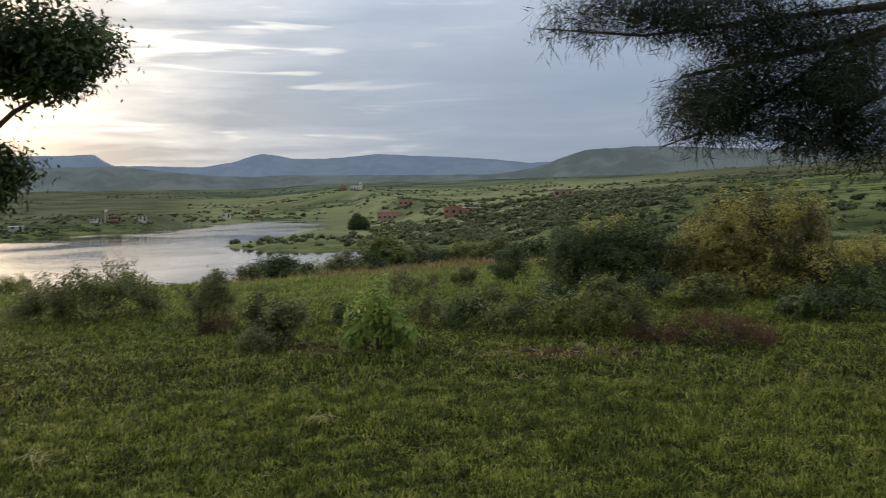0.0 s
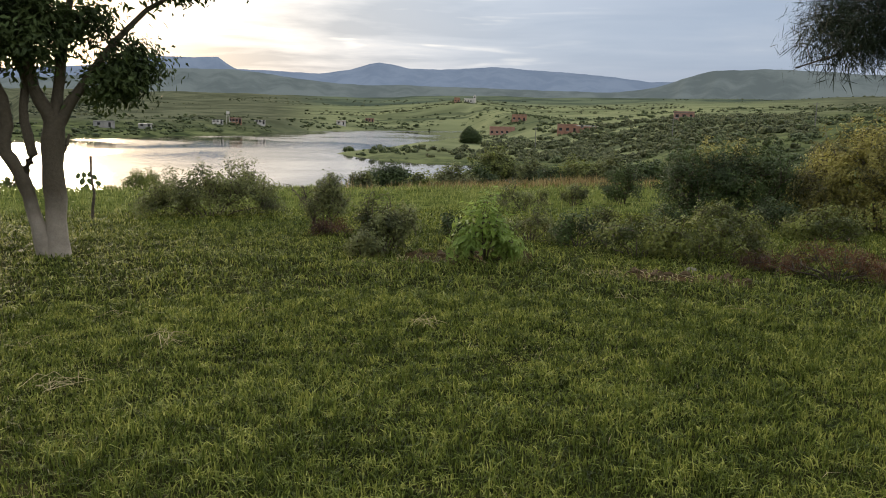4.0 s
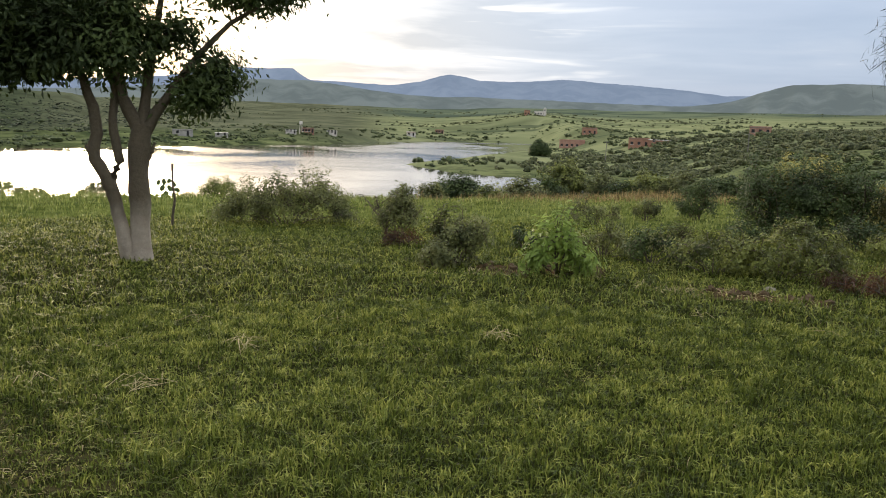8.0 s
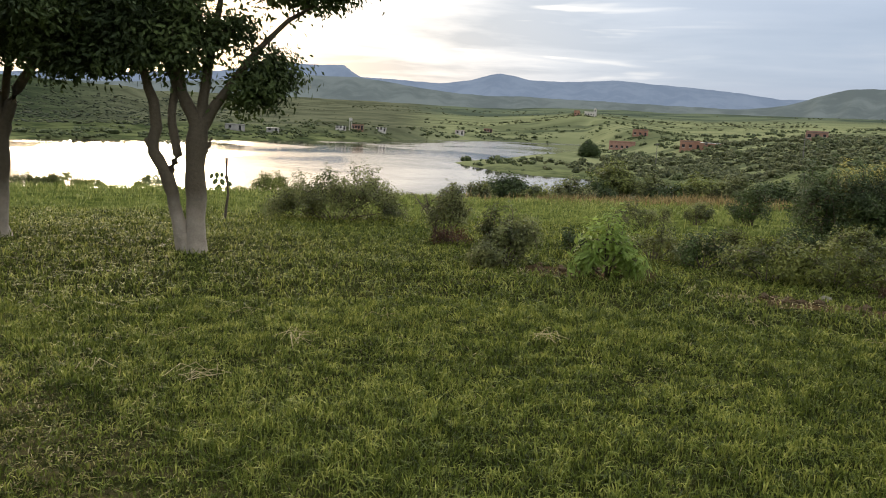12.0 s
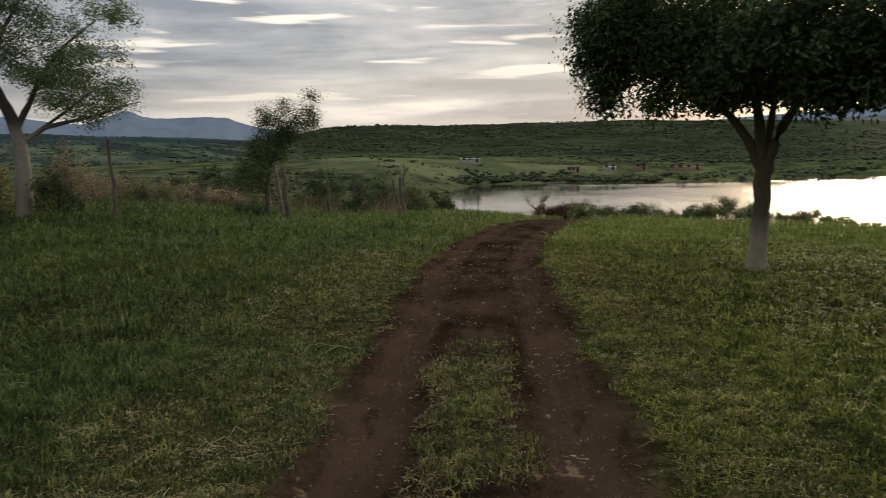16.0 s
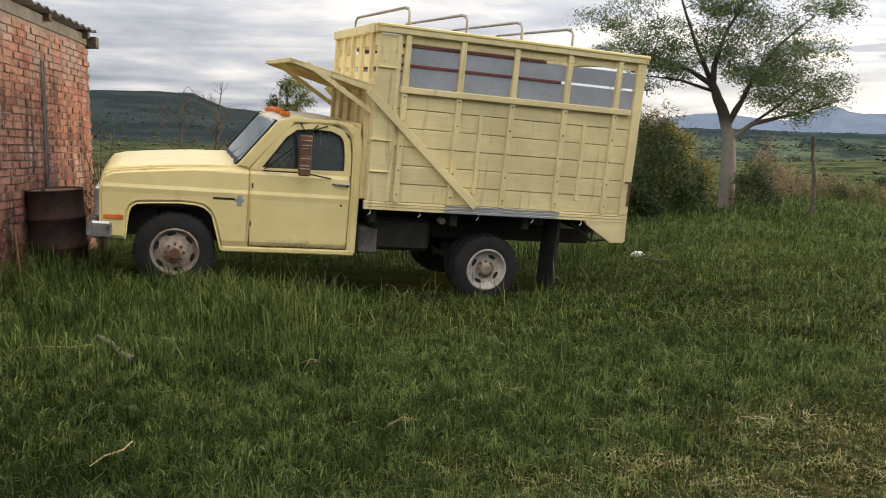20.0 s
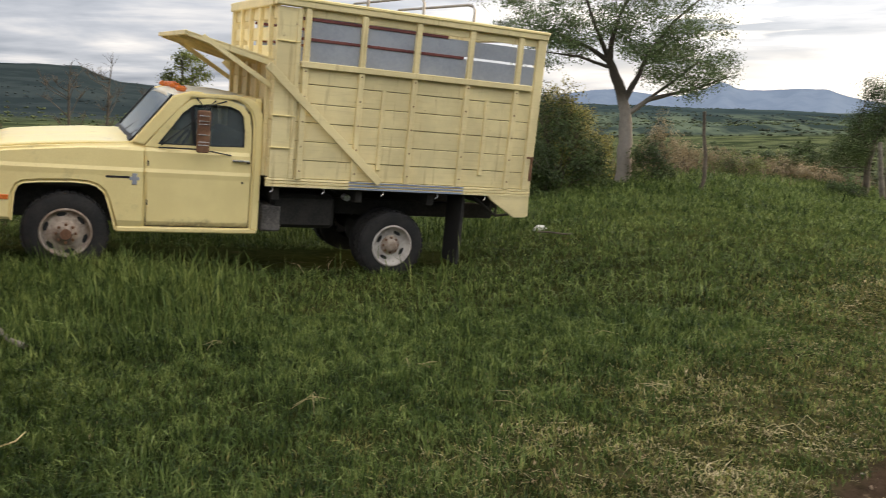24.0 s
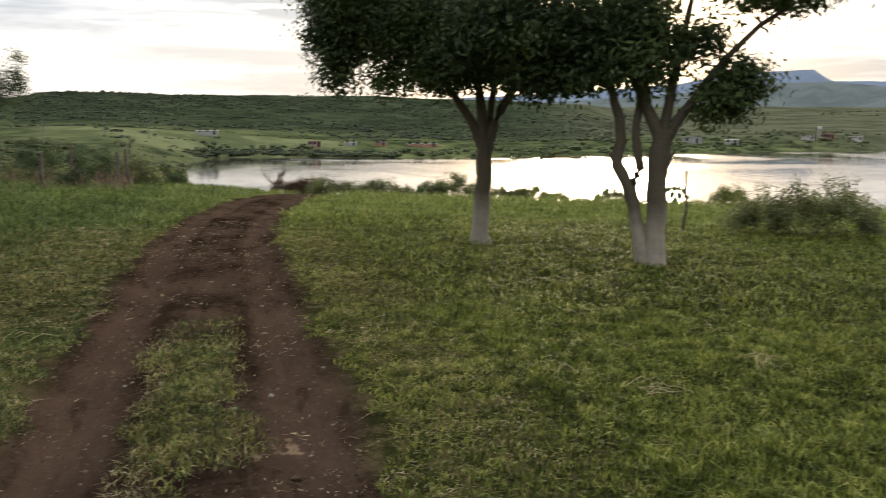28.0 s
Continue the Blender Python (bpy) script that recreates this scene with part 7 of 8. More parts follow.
def far_house(az, r, w, d, h, mat, label, roof=None, windows=2, doors=1, turn=0.0, parapet=0.4, up=0.0):
    x, y = spot(az, r)
    z = gz(x, y) + up
    ho = thing("house", pose(x, y, z, 0, 0, az + turn), label, "house")
    part("wall", boxed(-w / 2, w / 2, -d / 2, d / 2, -2.0, h, 0.03), mat, ho)
    part("roof", boxed(-w / 2 - 0.2, w / 2 + 0.2, -d / 2 - 0.2, d / 2 + 0.2, h + 0.002, h + 0.16, 0.03), roof or CONCRETE, ho)
    if parapet:
        part("parapet", boxed(-w / 2, w / 2, -d / 2, -d / 2 + 0.15, h + 0.162, h + 0.16 + parapet, 0.02), mat, ho)
    n = windows + doors
    for k in range(n):
        cx = -w / 2 + w * (k + 0.5) / n
        if k < windows:
            win = part("window", boxed(cx - 0.6, cx + 0.6, -d / 2 - 0.02, -d / 2 + 0.1, 1.0, 2.2, 0), DARK, ho)
            part("window_frame", boxed(cx - 0.7, cx + 0.7, -d / 2 - 0.06, -d / 2 - 0.022, 0.86, 0.98, 0.01), PLASTER, win)
        else:
            part("door", boxed(cx - 0.5, cx + 0.5, -d / 2 - 0.02, -d / 2 + 0.1, 0.0, 2.2, 0), DARK, ho)
    return ho


church = far_house(5.91, 745, 9.0, 8, 3.4, PLASTER, "white chapel on the hill above the lake", PLASTER, 3, 1)
part("tower", boxed(3.2, 5.6, -4.4, -1.6, -1, 6.0, 0.05), PLASTER, church)
part("tower_cap", prof([(3.2, 6.01), (5.6, 6.01), (4.4, 7.2)], -4.3, -1.7, 0.02), PLASTER, church)
part("bell_opening", boxed(3.9, 4.9, -4.43, -4.3, 4.2, 5.5, 0), DARK, church)
far_house(6.75, 748, 5.0, 6, 4.0, BRICK_FAR, "brown unfinished house beside the chapel", None, 2, 0)
far_house(3.66, 460, 13.5, 8, 4.0, RED_WALL, "orange-red flat-roofed house near the inlet", RED_WALL, 4, 1)
far_house(2.55, 492, 8.5, 7, 3.4, BRICK_FAR, "brown brick house on the meadow", None, 2, 1)
far_house(-0.7, 380, 9.0, 7, 3.4, BRICK_FAR, "brick house with a flat roof", None, 2, 1)
far_house(-2.0, 372, 9.0, 6, 1.6, BRICK_FAR, "low shed with a pale sheet roof", PLASTER, 1, 1, parapet=0)
far_house(-8.15, 338, 7.6, 7, 2.8, RED_WALL, "orange brick house among trees", None, 2, 1)
far_house(22.5, 457, 5.5, 6, 1.5, PLASTER, "small white house by the shore", PLASTER, 2, 1)
far_house(21.4, 462, 6.5, 7, 2.4, BRICK_FAR, "brick house by the shore", None, 3, 1)
far_house(19.8, 471, 5.5, 6, 1.6, PLASTER, "white house by the shore", PLASTER, 2, 1)
far_house(14.5, 557, 6.0, 5, 2.4, PLASTER, "small white house with a red roof by the water", RED_WALL, 1, 1)
far_house(12.6, 600, 6.0, 5, 2.4, BRICK_FAR, "low brown house beyond the shore", None, 2, 1)
far_house(26.97, 416, 6.0, 5, 2.0, GREY_WALL, "grey shed with a pale roof near the lake", PLASTER, 1, 1, parapet=0)
far_house(29.4, 408, 9.0, 5, 2.4, GREY_WALL, "grey house across the lake", None, 1, 1)
far_house(61.3, 345, 8.0, 6, 1.5, GREY_WALL, "long grey shed on the far meadow", PLASTER, 2, 1, parapet=0)
far_house(54.4, 335, 5.0, 5, 1.9, RED_WALL, "orange brick house below the flat-topped hill", None, 2, 1)
far_house(52.0, 345, 5.0, 5, 1.2, GREY_WALL, "low pale house near the lake", PLASTER, 1, 1, parapet=0)
far_house(50.0, 350, 5.0, 5, 1.2, BRICK_FAR, "low brown house near the lake", None, 1, 1, parapet=0)
far_house(47.2, 352, 13.0, 5, 1.2, BRICK_FAR, "long low brick wall of a far house", None, 3, 1, parapet=0)
x, y = spot(21.85, 458)
mast = thing("water_tower", pose(x, y, gz(x, y), 0, 0, 22), "white water tank on a lattice mast", "tower")
for sx, sy in ((-0.8, -0.8), (0.8, -0.8), (0.8, 0.8), (-0.8, 0.8)):
    part("leg", bmesh_tubes([[(sx, sy, -1, 0.14), (sx * 0.6, sy * 0.6, 5.2, 0.14)]]), PLASTER, mast)
part("tank", boxed(-0.8, 0.8, -0.8, 0.8, 5.2, 6.6, 0.1), PLASTER, mast)
for az_p, r_p in ((-7.5, 250), (1.4, 285), (67.5, 300), (71.0, 280), (64.9, 310), (-16.0, 240)):
    x, y = spot(az_p, r_p)
    pole = thing("utility_pole", pose(x, y, gz(x, y)), "thin grey utility pole in the fields", "pole", "utility poles")
    part("mast", bmesh_tubes([[(0, 0, -0.5, 0.14), (0, 0, 7.0, 0.10)]]), CONCRETE, pole)
    part("crossarm", boxed(-0.8, 0.8, -0.06, 0.06, 6.5, 6.62, 0.01), CONCRETE, pole)

# ---- scrub and woods, too many to count ----


def scrub_field(name, n, r0, r1, az0, az1, size, mat, seed, want, label, quads=0, power=1.0, blobs=3, squat=1.0):
    """Uneven bushes scattered over the land, joined."""
    rng = np.random.default_rng(seed)
    u = rng.uniform(0, 1, n * 6)
    r = (r0 ** power + (r1 ** power - r0 ** power) * u) ** (1 / power)
    az = rng.uniform(az0, az1, n * 6)
    x, y = -np.sin(np.radians(az)) * r, np.cos(np.radians(az)) * r
    z = ground_height(x, y)
    ok = (z > LAKE_Z + 0.3) & (want(x, y, r, az, rng) > rng.uniform(0, 1, len(x)))
    x, y, z, r = (a[ok][:n] for a in (x, y, z, r))
    k = len(x)
    s = size[0] + (size[1] - size[0]) * rng.uniform(0, 1, k) ** 2
    bm = bmesh.new()
    bmesh.ops.create_icosphere(bm, subdivisions=1, radius=1.0)
    tv = np.array([v.co for v in bm.verts])
    tf = np.array([[v.index for v in f.verts] for f in bm.faces])
    bm.free()
    tot = k * blobs
    c = np.repeat(np.stack([x, y, z], 1), blobs, 0)
    sb = np.repeat(s, blobs) * rng.uniform(0.26, 0.5, tot)
    c = c + rng.normal(size=(tot, 3)) * (np.repeat(s, blobs) * 0.35)[:, None] * np.array([1, 1, 0.2])
    c[:, 2] += sb * 0.45 * squat
    wob = rng.uniform(0.45, 1.05, (tot, len(tv), 1))
    V = (c[:, None] + tv[None] * wob * sb[:, None, None] * np.array([1.0, 1.0, 0.85 * squat])).reshape(-1, 3)
    F = (tf[None] + (np.arange(tot) * len(tv))[:, None, None]).reshape(-1, 3)
    if quads:
        # sprays of leaves over the clumps
        per = quads // blobs
        d = rng.normal(size=(tot * per, 3))
        d /= np.linalg.norm(d, axis=1)[:, None]
        sp = np.repeat(sb, per)[:, None]
        at = np.repeat(c, per, 0) + d * sp * rng.uniform(0.7, 1.2, (tot * per, 1)) * np.array([1, 1, 0.85])
        at[:, 2] = np.maximum(at[:, 2], np.repeat(c[:, 2], per) - sp[:, 0] * 0.4)
        e1 = rng.normal(size=d.shape)
        e2 = np.cross(e1, d + 0.3 * rng.normal(size=d.shape))
        e1 *= (sp * 0.22) / np.linalg.norm(e1, axis=1)[:, None]
        e2 *= (sp * 0.14) / (np.linalg.norm(e2, axis=1)[:, None] + 1e-9)
        q = np.stack([at - e1, at + e2, at + e1, at - e2], 1).reshape(-1, 3)
        i = (np.arange(len(at)) * 4 + len(V))[:, None]
        F = np.concatenate([F, i + np.array([[0, 1, 2]]), i + np.array([[0, 2, 3]])])
        V = np.concatenate([V, q])
    me = mesh_arrays(name, V, F, mat)
    return tagged(new(name, me), label, "scrub", kind="stuff")


def patches(scale, level, seed):
    return lambda x, y, r, az, rng: np.clip((hash_noise(x * scale, y * scale, seed) - level) * 3, 0.02, 1)


SCRUB_FAR = leafy("scrub_far", (0.026, 0.038, 0.016), (0.105, 0.125, 0.050), 0.9, 0.0)
SCRUB_GREY = leafy("scrub_grey_green", (0.024, 0.031, 0.013), (0.108, 0.118, 0.048), 0.9, 0.0)
SCRUB_HILL = leafy("scrub_hill", (0.020, 0.028, 0.015), (0.046, 0.058, 0.029), 0.95, 0.0)
scrub_field("scrub", 500, 45, 190, -32, 66, (0.9, 3.4), SCRUB_FAR, 1, lambda x, y, r, az, rng: np.where(az < -4, 0.9, np.where(r < 100, 0.3, 0.03)) * np.clip(hash_noise(x * 0.07, y * 0.07, 1.0) + 0.9, 0, 1), "grey-green thorn scrub on the slope", 27, 1.4)
scrub_field("scrub", 1000, 185, 620, -32, 15, (1.2, 3.6), SCRUB_FAR, 2, lambda x, y, r, az, rng: np.clip((hash_noise(x * 0.03, y * 0.03, 3.0) + 0.1) * 3, 0.04, 1) * np.where(az > 3, 0.7, 1) * np.where((az > 5.2) & (r > 270) & (r < 575), 0.0, 1), "grey-green bushes on the fields beyond the inlet", 24, 1.3)
scrub_field("scrub", 1500, 190, 420, -16, 12.5, (1.5, 3.6), SCRUB_GREY, 12, lambda x, y, r, az, rng: np.clip(hash_noise(x * 0.05, y * 0.05, 2.0) + 0.95, 0.1, 1) * np.where(r - knots(az, PEN_NEAR) > 12, 1, 0.05) * np.where(az > 7, 0.6, 1) * np.where(r > 300 + 10 * (6 - az), 0.12, 1) * np.clip((13 - az) / 5, 0.1, 1) * np.where((az > 5.2) & (r > 270), 0.0, 1), "dense thorn scrub round the inlet", 21, 1.2)
scrub_field("scrub", 620, 42, 225, 61, 135, (0.7, 2.4), SCRUB_FAR, 3, patches(0.06, -0.45, 5.0), "bushes beyond the fence", 30, 1.2)
scrub_field("scrub", 900, 190, 900, 62, 135, (1.2, 3.6), SCRUB_FAR, 4, lambda x, y, r, az, rng: np.clip((hash_noise(x * 0.012, y * 0.012, 2.0)) * 3, 0.02, 1) * np.where((az < 74) & (r < 355), 0.03, 1), "bushes and hedges in the valley", squat=0.8)
scrub_field("scrub", 900, 265, 620, 8, 62, (1.4, 4.2), SCRUB_FAR, 5, lambda x, y, r, az, rng: np.clip(1.1 - np.abs(r - knots(az, FAR_SHORE) - 14) / 60, 0.1, 1) * np.clip(hash_noise(x * 0.04, y * 0.04, 4.0) + 0.7, 0.05, 1) * np.where((az > 46) & (r > knots(az, FAR_SHORE) + 22), 0.1, 1), "bushes along the far shore", squat=0.8)
scrub_field("wood", 4200, 395, 860, 30, 76, (1.5, 4.6), SCRUB_HILL, 6, lambda x, y, r, az, rng: np.clip((hash_noise(x * 0.02, y * 0.02, 6.0) + 0.45) * 2, 0.06, 1), "scrub covering the flat-topped hill", blobs=2, squat=0.45)
scrub_field("wood", 1100, 700, 815, 44, 74, (2.0, 4.6), SCRUB_HILL, 26, patches(0.03, -0.8, 2.0), "dense dark scrub under the rim of the hill", blobs=2, squat=0.5)
scrub_field("scrub", 620, 55, 285, 61, 80, (1.0, 3.2), SCRUB_GREY, 23, lambda x, y, r, az, rng: np.clip(hash_noise(x * 0.05, y * 0.05, 3.0) + 0.65, 0.05, 1), "dark thorn scrub between the fence and the far meadow", 27, 1.5, squat=0.8)
scrub_field("scrub", 620, 296, 332, 49, 68, (1.4, 3.0), SCRUB_HILL, 24, lambda x, y, r, az, rng: np.where(r < np.maximum(knots(az, FAR_SHORE), knots(az, RISE_WEST)) + 14, 0.9, 0.05), "dark bushes along the western shore", squat=0.4)
scrub_field("wood", 900, 430, 1450, 74, 104, (2.2, 5.5), SCRUB_HILL, 25, lambda x, y, r, az, rng: np.clip(hash_noise(r * 0.02, az * 0.25, 4.0) * 3, 0.02, 1), "hedges in dark bands across the valley", blobs=2, squat=0.6)
scrub_field("wood", 70, 800, 850, 40, 71, (2.0, 4.0), SCRUB_HILL, 27, patches(0.02, 0.0, 3.0), "small trees along the rim of the hill", blobs=2, squat=1.3)
scrub_field("wood", 1200, 430, 1500, -32, 34, (1.6, 5.0), SCRUB_GREY, 7, lambda x, y, r, az, rng: np.clip((hash_noise(x * 0.008, y * 0.020, 8.0) - 0.15) * 4, 0.01, 1), "woods and hedges over the far hills", 0, 1.0, blobs=2, squat=0.7)
# bluish copy of the hill scrub, with distance haze in its colour
SCRUB_BLUE = leafy("scrub_far_hill_hazed", (0.018, 0.026, 0.026), (0.034, 0.045, 0.043), 0.95, 0.0)
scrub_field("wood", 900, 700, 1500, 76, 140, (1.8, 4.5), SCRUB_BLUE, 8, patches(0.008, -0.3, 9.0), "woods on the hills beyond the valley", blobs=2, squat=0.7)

# ---- grass ----


def soil_at(x, y):
    o, s = track_offset(x, y)
    o = np.abs(o) + 0.16 * hash_noise(x * 3.1, y * 3.1, 1.0) + 0.10 * hash_noise(x * 9.0, y * 9.0, 5.0)
    bare = (o < TRACK_HALF) & (s > -8) & (s < 36)
    strip = (o < 0.33 + 0.12 * hash_noise(x * 3, y * 3, 8.0)) & (s > 3.75 + 0.3 * hash_noise(x * 4, y * 4, 3.0)) & (s < 7.0 + 0.7 * hash_noise(x * 2, y * 2, 2.0))
    return bare & ~strip


def dug_up(x, y):
    """Where the turf has been dug away in front of the bushes."""
    r, az = np.hypot(x, y), np.degrees(np.arctan2(-x, y))
    edge = 0.22 * hash_noise(x * 2.5, y * 2.5, 3.0)
    one = (np.abs(r - 9.75) < 0.45 + edge) & (az > 0.6 + edge * 3) & (az < 9.4)
    return one | ((np.abs(r - 8.9) < 0.2 + edge) & (az > -13.8) & (az < -5.8))


def under_truck(x, y):
    """Where grass is left out under the truck, so that its shade looks darker."""
    a = radians(-53.0)
    u = (x + 9.75) * math.cos(a) + (y + 3.085) * math.sin(a)
    v = -(x + 9.75) * math.sin(a) + (y + 3.085) * math.cos(a)
    return (u > -1.2) & (u < 3.9) & (v > -1.0) & (v < 0.72 + 0.12 * hash_noise(u * 5, v * 5, 1.0))


def grass(name, n, r0, r1, az0, az1, height, width, mat, seed, power=2.0, mask=None, lean=0.5, label="", rise=None, bare=False, zone=None):
    rng = np.random.default_rng(seed)
    u = rng.uniform(0, 1, n)
    r = (r0 ** power + (r1 ** power - r0 ** power) * u) ** (1 / power)
    az = rng.uniform(az0, az1, n)
    x, y = -np.sin(np.radians(az)) * r, np.cos(np.radians(az)) * r
    if zone:
        # along the track instead: from and to, and how far to each side
        s, o = zone[0] + (zone[1] - zone[0]) * u ** 1.7, rng.uniform(zone[2], zone[3], n)
        o = o + TRACK_O + TRACK_BEND * np.clip(s - TRACK_FROM, 0, None) ** 2
        an = radians(TRACK_AZ)
        x, y = -math.sin(an) * s + math.cos(an) * o, math.cos(an) * s + math.sin(an) * o
        r = np.hypot(x, y)
    ok = (soil_at(x, y) if bare else ~soil_at(x, y)) & ~under_truck(x, y) & ~(dug_up(x, y) & (rng.uniform(0, 1, n) < 0.8))
    clumpy = hash_noise(x * 2.3, y * 2.3, seed) * 0.35 + hash_noise(x * 0.8, y * 0.8, seed + 3.0) * 0.35 + hash_noise(x * 7.0, y * 7.0, seed + 5.0) * 0.6
    if mask is not None:
        ok &= mask(x, y, r, az) > rng.uniform(0, 1, n)
    else:
        ok &= 0.5 * clumpy + 0.95 > rng.uniform(0, 1, n)
    x, y, r, az, clumpy = x[ok], y[ok], r[ok], az[ok], clumpy[ok]
    k = len(x)
    z = ground_height(x, y) - 0.01
    h = height * rng.uniform(0.45, 1.35, k) * np.clip(1 + 0.7 * clumpy, 0.3, 2)
    o, s = track_offset(x, y)
    h = h * np.where((np.abs(o) < 2.0) & (s < 14), np.where(np.abs(o) < 0.7, 0.75, 0.62), 1.0)
    if rise is not None:
        h = h * rise(x, y, r, az)
    w = width * rng.uniform(0.6, 1.3, k) * (0.55 + 0.45 * np.clip(r / 5, 0.6, 3.0))
    a = rng.uniform(0, 2 * np.pi, k)
    la = rng.uniform(0, 2 * np.pi, k)
    ll = np.abs(rng.normal(0, lean, k)) * h
    b = np.stack([x, y, z], 1)
    side = np.stack([np.cos(a), np.sin(a), np.zeros(k)], 1) * w[:, None] * 0.5
    mid = b + np.stack([np.cos(la) * ll * 0.3, np.sin(la) * ll * 0.3, h * 0.55], 1)
    tip = b + np.stack([np.cos(la) * ll, np.sin(la) * ll, h * np.clip(1.0 - 0.3 * ll / h, 0.45, 1)], 1)
    v = np.stack([b, mid + side, tip, mid - side], 1).reshape(-1, 3)
    me = mesh_arrays(name, v, np.arange(4 * k).reshape(-1, 4), mat)
    return tagged(new(name, me), label, "grass", kind="stuff")


def verge(x, y, wide=1.0):
    """How trampled and dry the grass is: most along the edges of the track."""
    o, s = track_offset(x, y)
    side = np.where(o < 0, np.abs(o + 1.35) / wide, np.abs(o - 1.35) / (wide * 0.55))
    return np.clip(1.25 - side, 0, 1) * np.clip((s + 4) / 4, 0, 1) * np.clip((22 - s) / 8, 0, 1)


def away_from_track(x, y, r, az):
    return 1.0 - 0.5 * verge(x, y) - 0.9 * (np.abs(track_offset(x, y)[0]) < 0.6)


grass("grass", 175000, 3.0, 7.5, -34, 66, 0.066, 0.0084, GRASS, 1, 1.5, away_from_track, lean=0.9, label="short mown green grass")
grass("grass", 135000, 7.0, 18.0, -34, 66, 0.085, 0.0095, GRASS, 2, 1.3, away_from_track, lean=1.3, label="short green grass on the slope")
# darkened blades take over towards the hut, as if in its shade
grass("grass", 40000, 2.4, 7.0, 110, 146, 0.10, 0.0095, GRASS_SHADED, 14, 1.6, lambda x, y, r, az: np.clip((az - 120) / 10, 0, 1), lean=0.8, label="deep green grass darkened for shade in front of the hut")
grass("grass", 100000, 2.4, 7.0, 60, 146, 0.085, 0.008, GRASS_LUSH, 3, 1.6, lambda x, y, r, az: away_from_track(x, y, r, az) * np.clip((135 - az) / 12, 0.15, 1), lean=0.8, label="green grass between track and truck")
grass("grass", 105000, 6.0, 20.0, 60, 146, 0.115, 0.009, GRASS_LUSH, 4, 1.3, away_from_track, lean=1.1, label="longer green grass round the truck")
grass("grass", 52000, 17.0, 36.0, -30, 64, 0.17, 0.012, GRASS_TALL, 5, 1.5, lean=0.8, label="tall meadow grass above the lake")
grass("grass", 46000, 14.0, 34.0, 60, 110, 0.19, 0.011, GRASS_LUSH, 6, 1.5, lambda x, y, r, az: np.clip((az - 66) / 14, 0.3, 1), lean=1.1, label="tall grass along the fence")
grass("grass", 36000, 13.5, 31.0, 58, 90, 0.15, 0.0085, GRASS_MEADOW, 17, 1.5, lambda x, y, r, az: np.clip((90 - az) / 10, 0, 1) * np.clip(hash_noise(x * 0.7, y * 0.7, 2.0) + 0.7, 0.1, 1), 1.2, "light green meadow grass at the fence")
grass("grass", 30000, 5.6, 9.6, 100, 146, 0.30, 0.009, GRASS_LUSH, 7, 2.0, lambda x, y, r, az: np.clip((az - 112) / 12, 0.06, 1) * np.clip(r - 5.7 - 0.9 * hash_noise(x * 1.7, y * 1.7, 2.0), 0, 1) * np.clip(hash_noise(x * 1.1, y * 1.1, 3.0) + 0.7, 0.08, 1), 0.45, "tall tufts of grass in front of the truck")
# mostly hidden row, added to keep low light from under the truck
grass("grass", 5000, 9.5, 13.0, 90, 128, 0.42, 0.011, GRASS_LUSH, 15, 1.5, lambda x, y, r, az: np.clip(1.4 - np.abs(-(x + 9.75) * math.sin(radians(-53)) + (y + 3.085) * math.cos(radians(-53)) + 1.6) / 0.6, 0, 1), 0.4, "tall grass added behind the truck to block light under it")
grass("grass", 9000, 8.5, 10.4, -14, 10, 0.05, 0.011, STRAW, 16, 1.5, lambda x, y, r, az: np.clip(1.3 - np.abs(r - np.interp(az, [-6, 1], [8.8, 9.5]) - 0.3 * hash_noise(x * 1.2, y * 1.2, 1.0)) / 0.3, 0, 1) * np.clip(hash_noise(x * 2.1, y * 2.1, 5.0) + 0.4, 0.03, 1), 2.4, "raked dry grass along the dug-up strip")
grass("grass", 11000, 26.0, 37.0, -14, 15, 0.3, 0.012, GRASS_TAN, 8, 1.5, lambda x, y, r, az: np.clip(hash_noise(x * 0.4, y * 0.4, 3.0) + 0.6, 0.1, 1), 0.35, "ripe tan grass on the crest")
grass("grass", 3600, 21.0, 33.0, 66, 92, 0.42, 0.013, GRASS_PINK, 12, 1.5, lambda x, y, r, az: np.clip(hash_noise(x * 0.5, y * 0.5, 7.0) + 0.4, 0.03, 1), 0.35, "pinkish dry seeding grass beyond the fence")
grass("grass", 44000, 2.6, 12.0, -34, 146, 0.045, 0.005, STRAW, 9, 1.3, lambda x, y, r, az: np.clip(hash_noise(x * 1.6, y * 1.6, 9.0) * 1.0 - 0.1, 0.06, 1) * np.where(r > 7, 0.35, 1), 1.6, "dry cut grass among the green")
grass("grass", 105000, 2.4, 14.0, 38, 112, 0.06, 0.008, GRASS_DULL, 13, 1.3, lambda x, y, r, az: verge(x, y, 1.5) * np.clip(hash_noise(x * 1.3, y * 1.3, 6.0) + 0.9, 0.2, 1), 0.9, "short yellowing grass beside the track", zone=(1.2, 13, -3.8, 2.4))
for k, (count, o0, o1) in enumerate(((60000, -2.7, -0.8), (36000, 0.8, 2.1))):
    grass("grass", count, 2.4, 14.0, 38, 112, 0.042, 0.0066, STRAW, 20 + k, 1.3, lambda x, y, r, az: np.clip(verge(x, y) * (0.35 + 0.6 * hash_noise(x * 3.4, y * 3.4, 2.0) + 0.5 * hash_noise(x * 8.0, y * 8.0, 4.0)), 0.03, 1), 2.2, "dry trampled grass beside the track", zone=(1.2, 14, o0, o1))


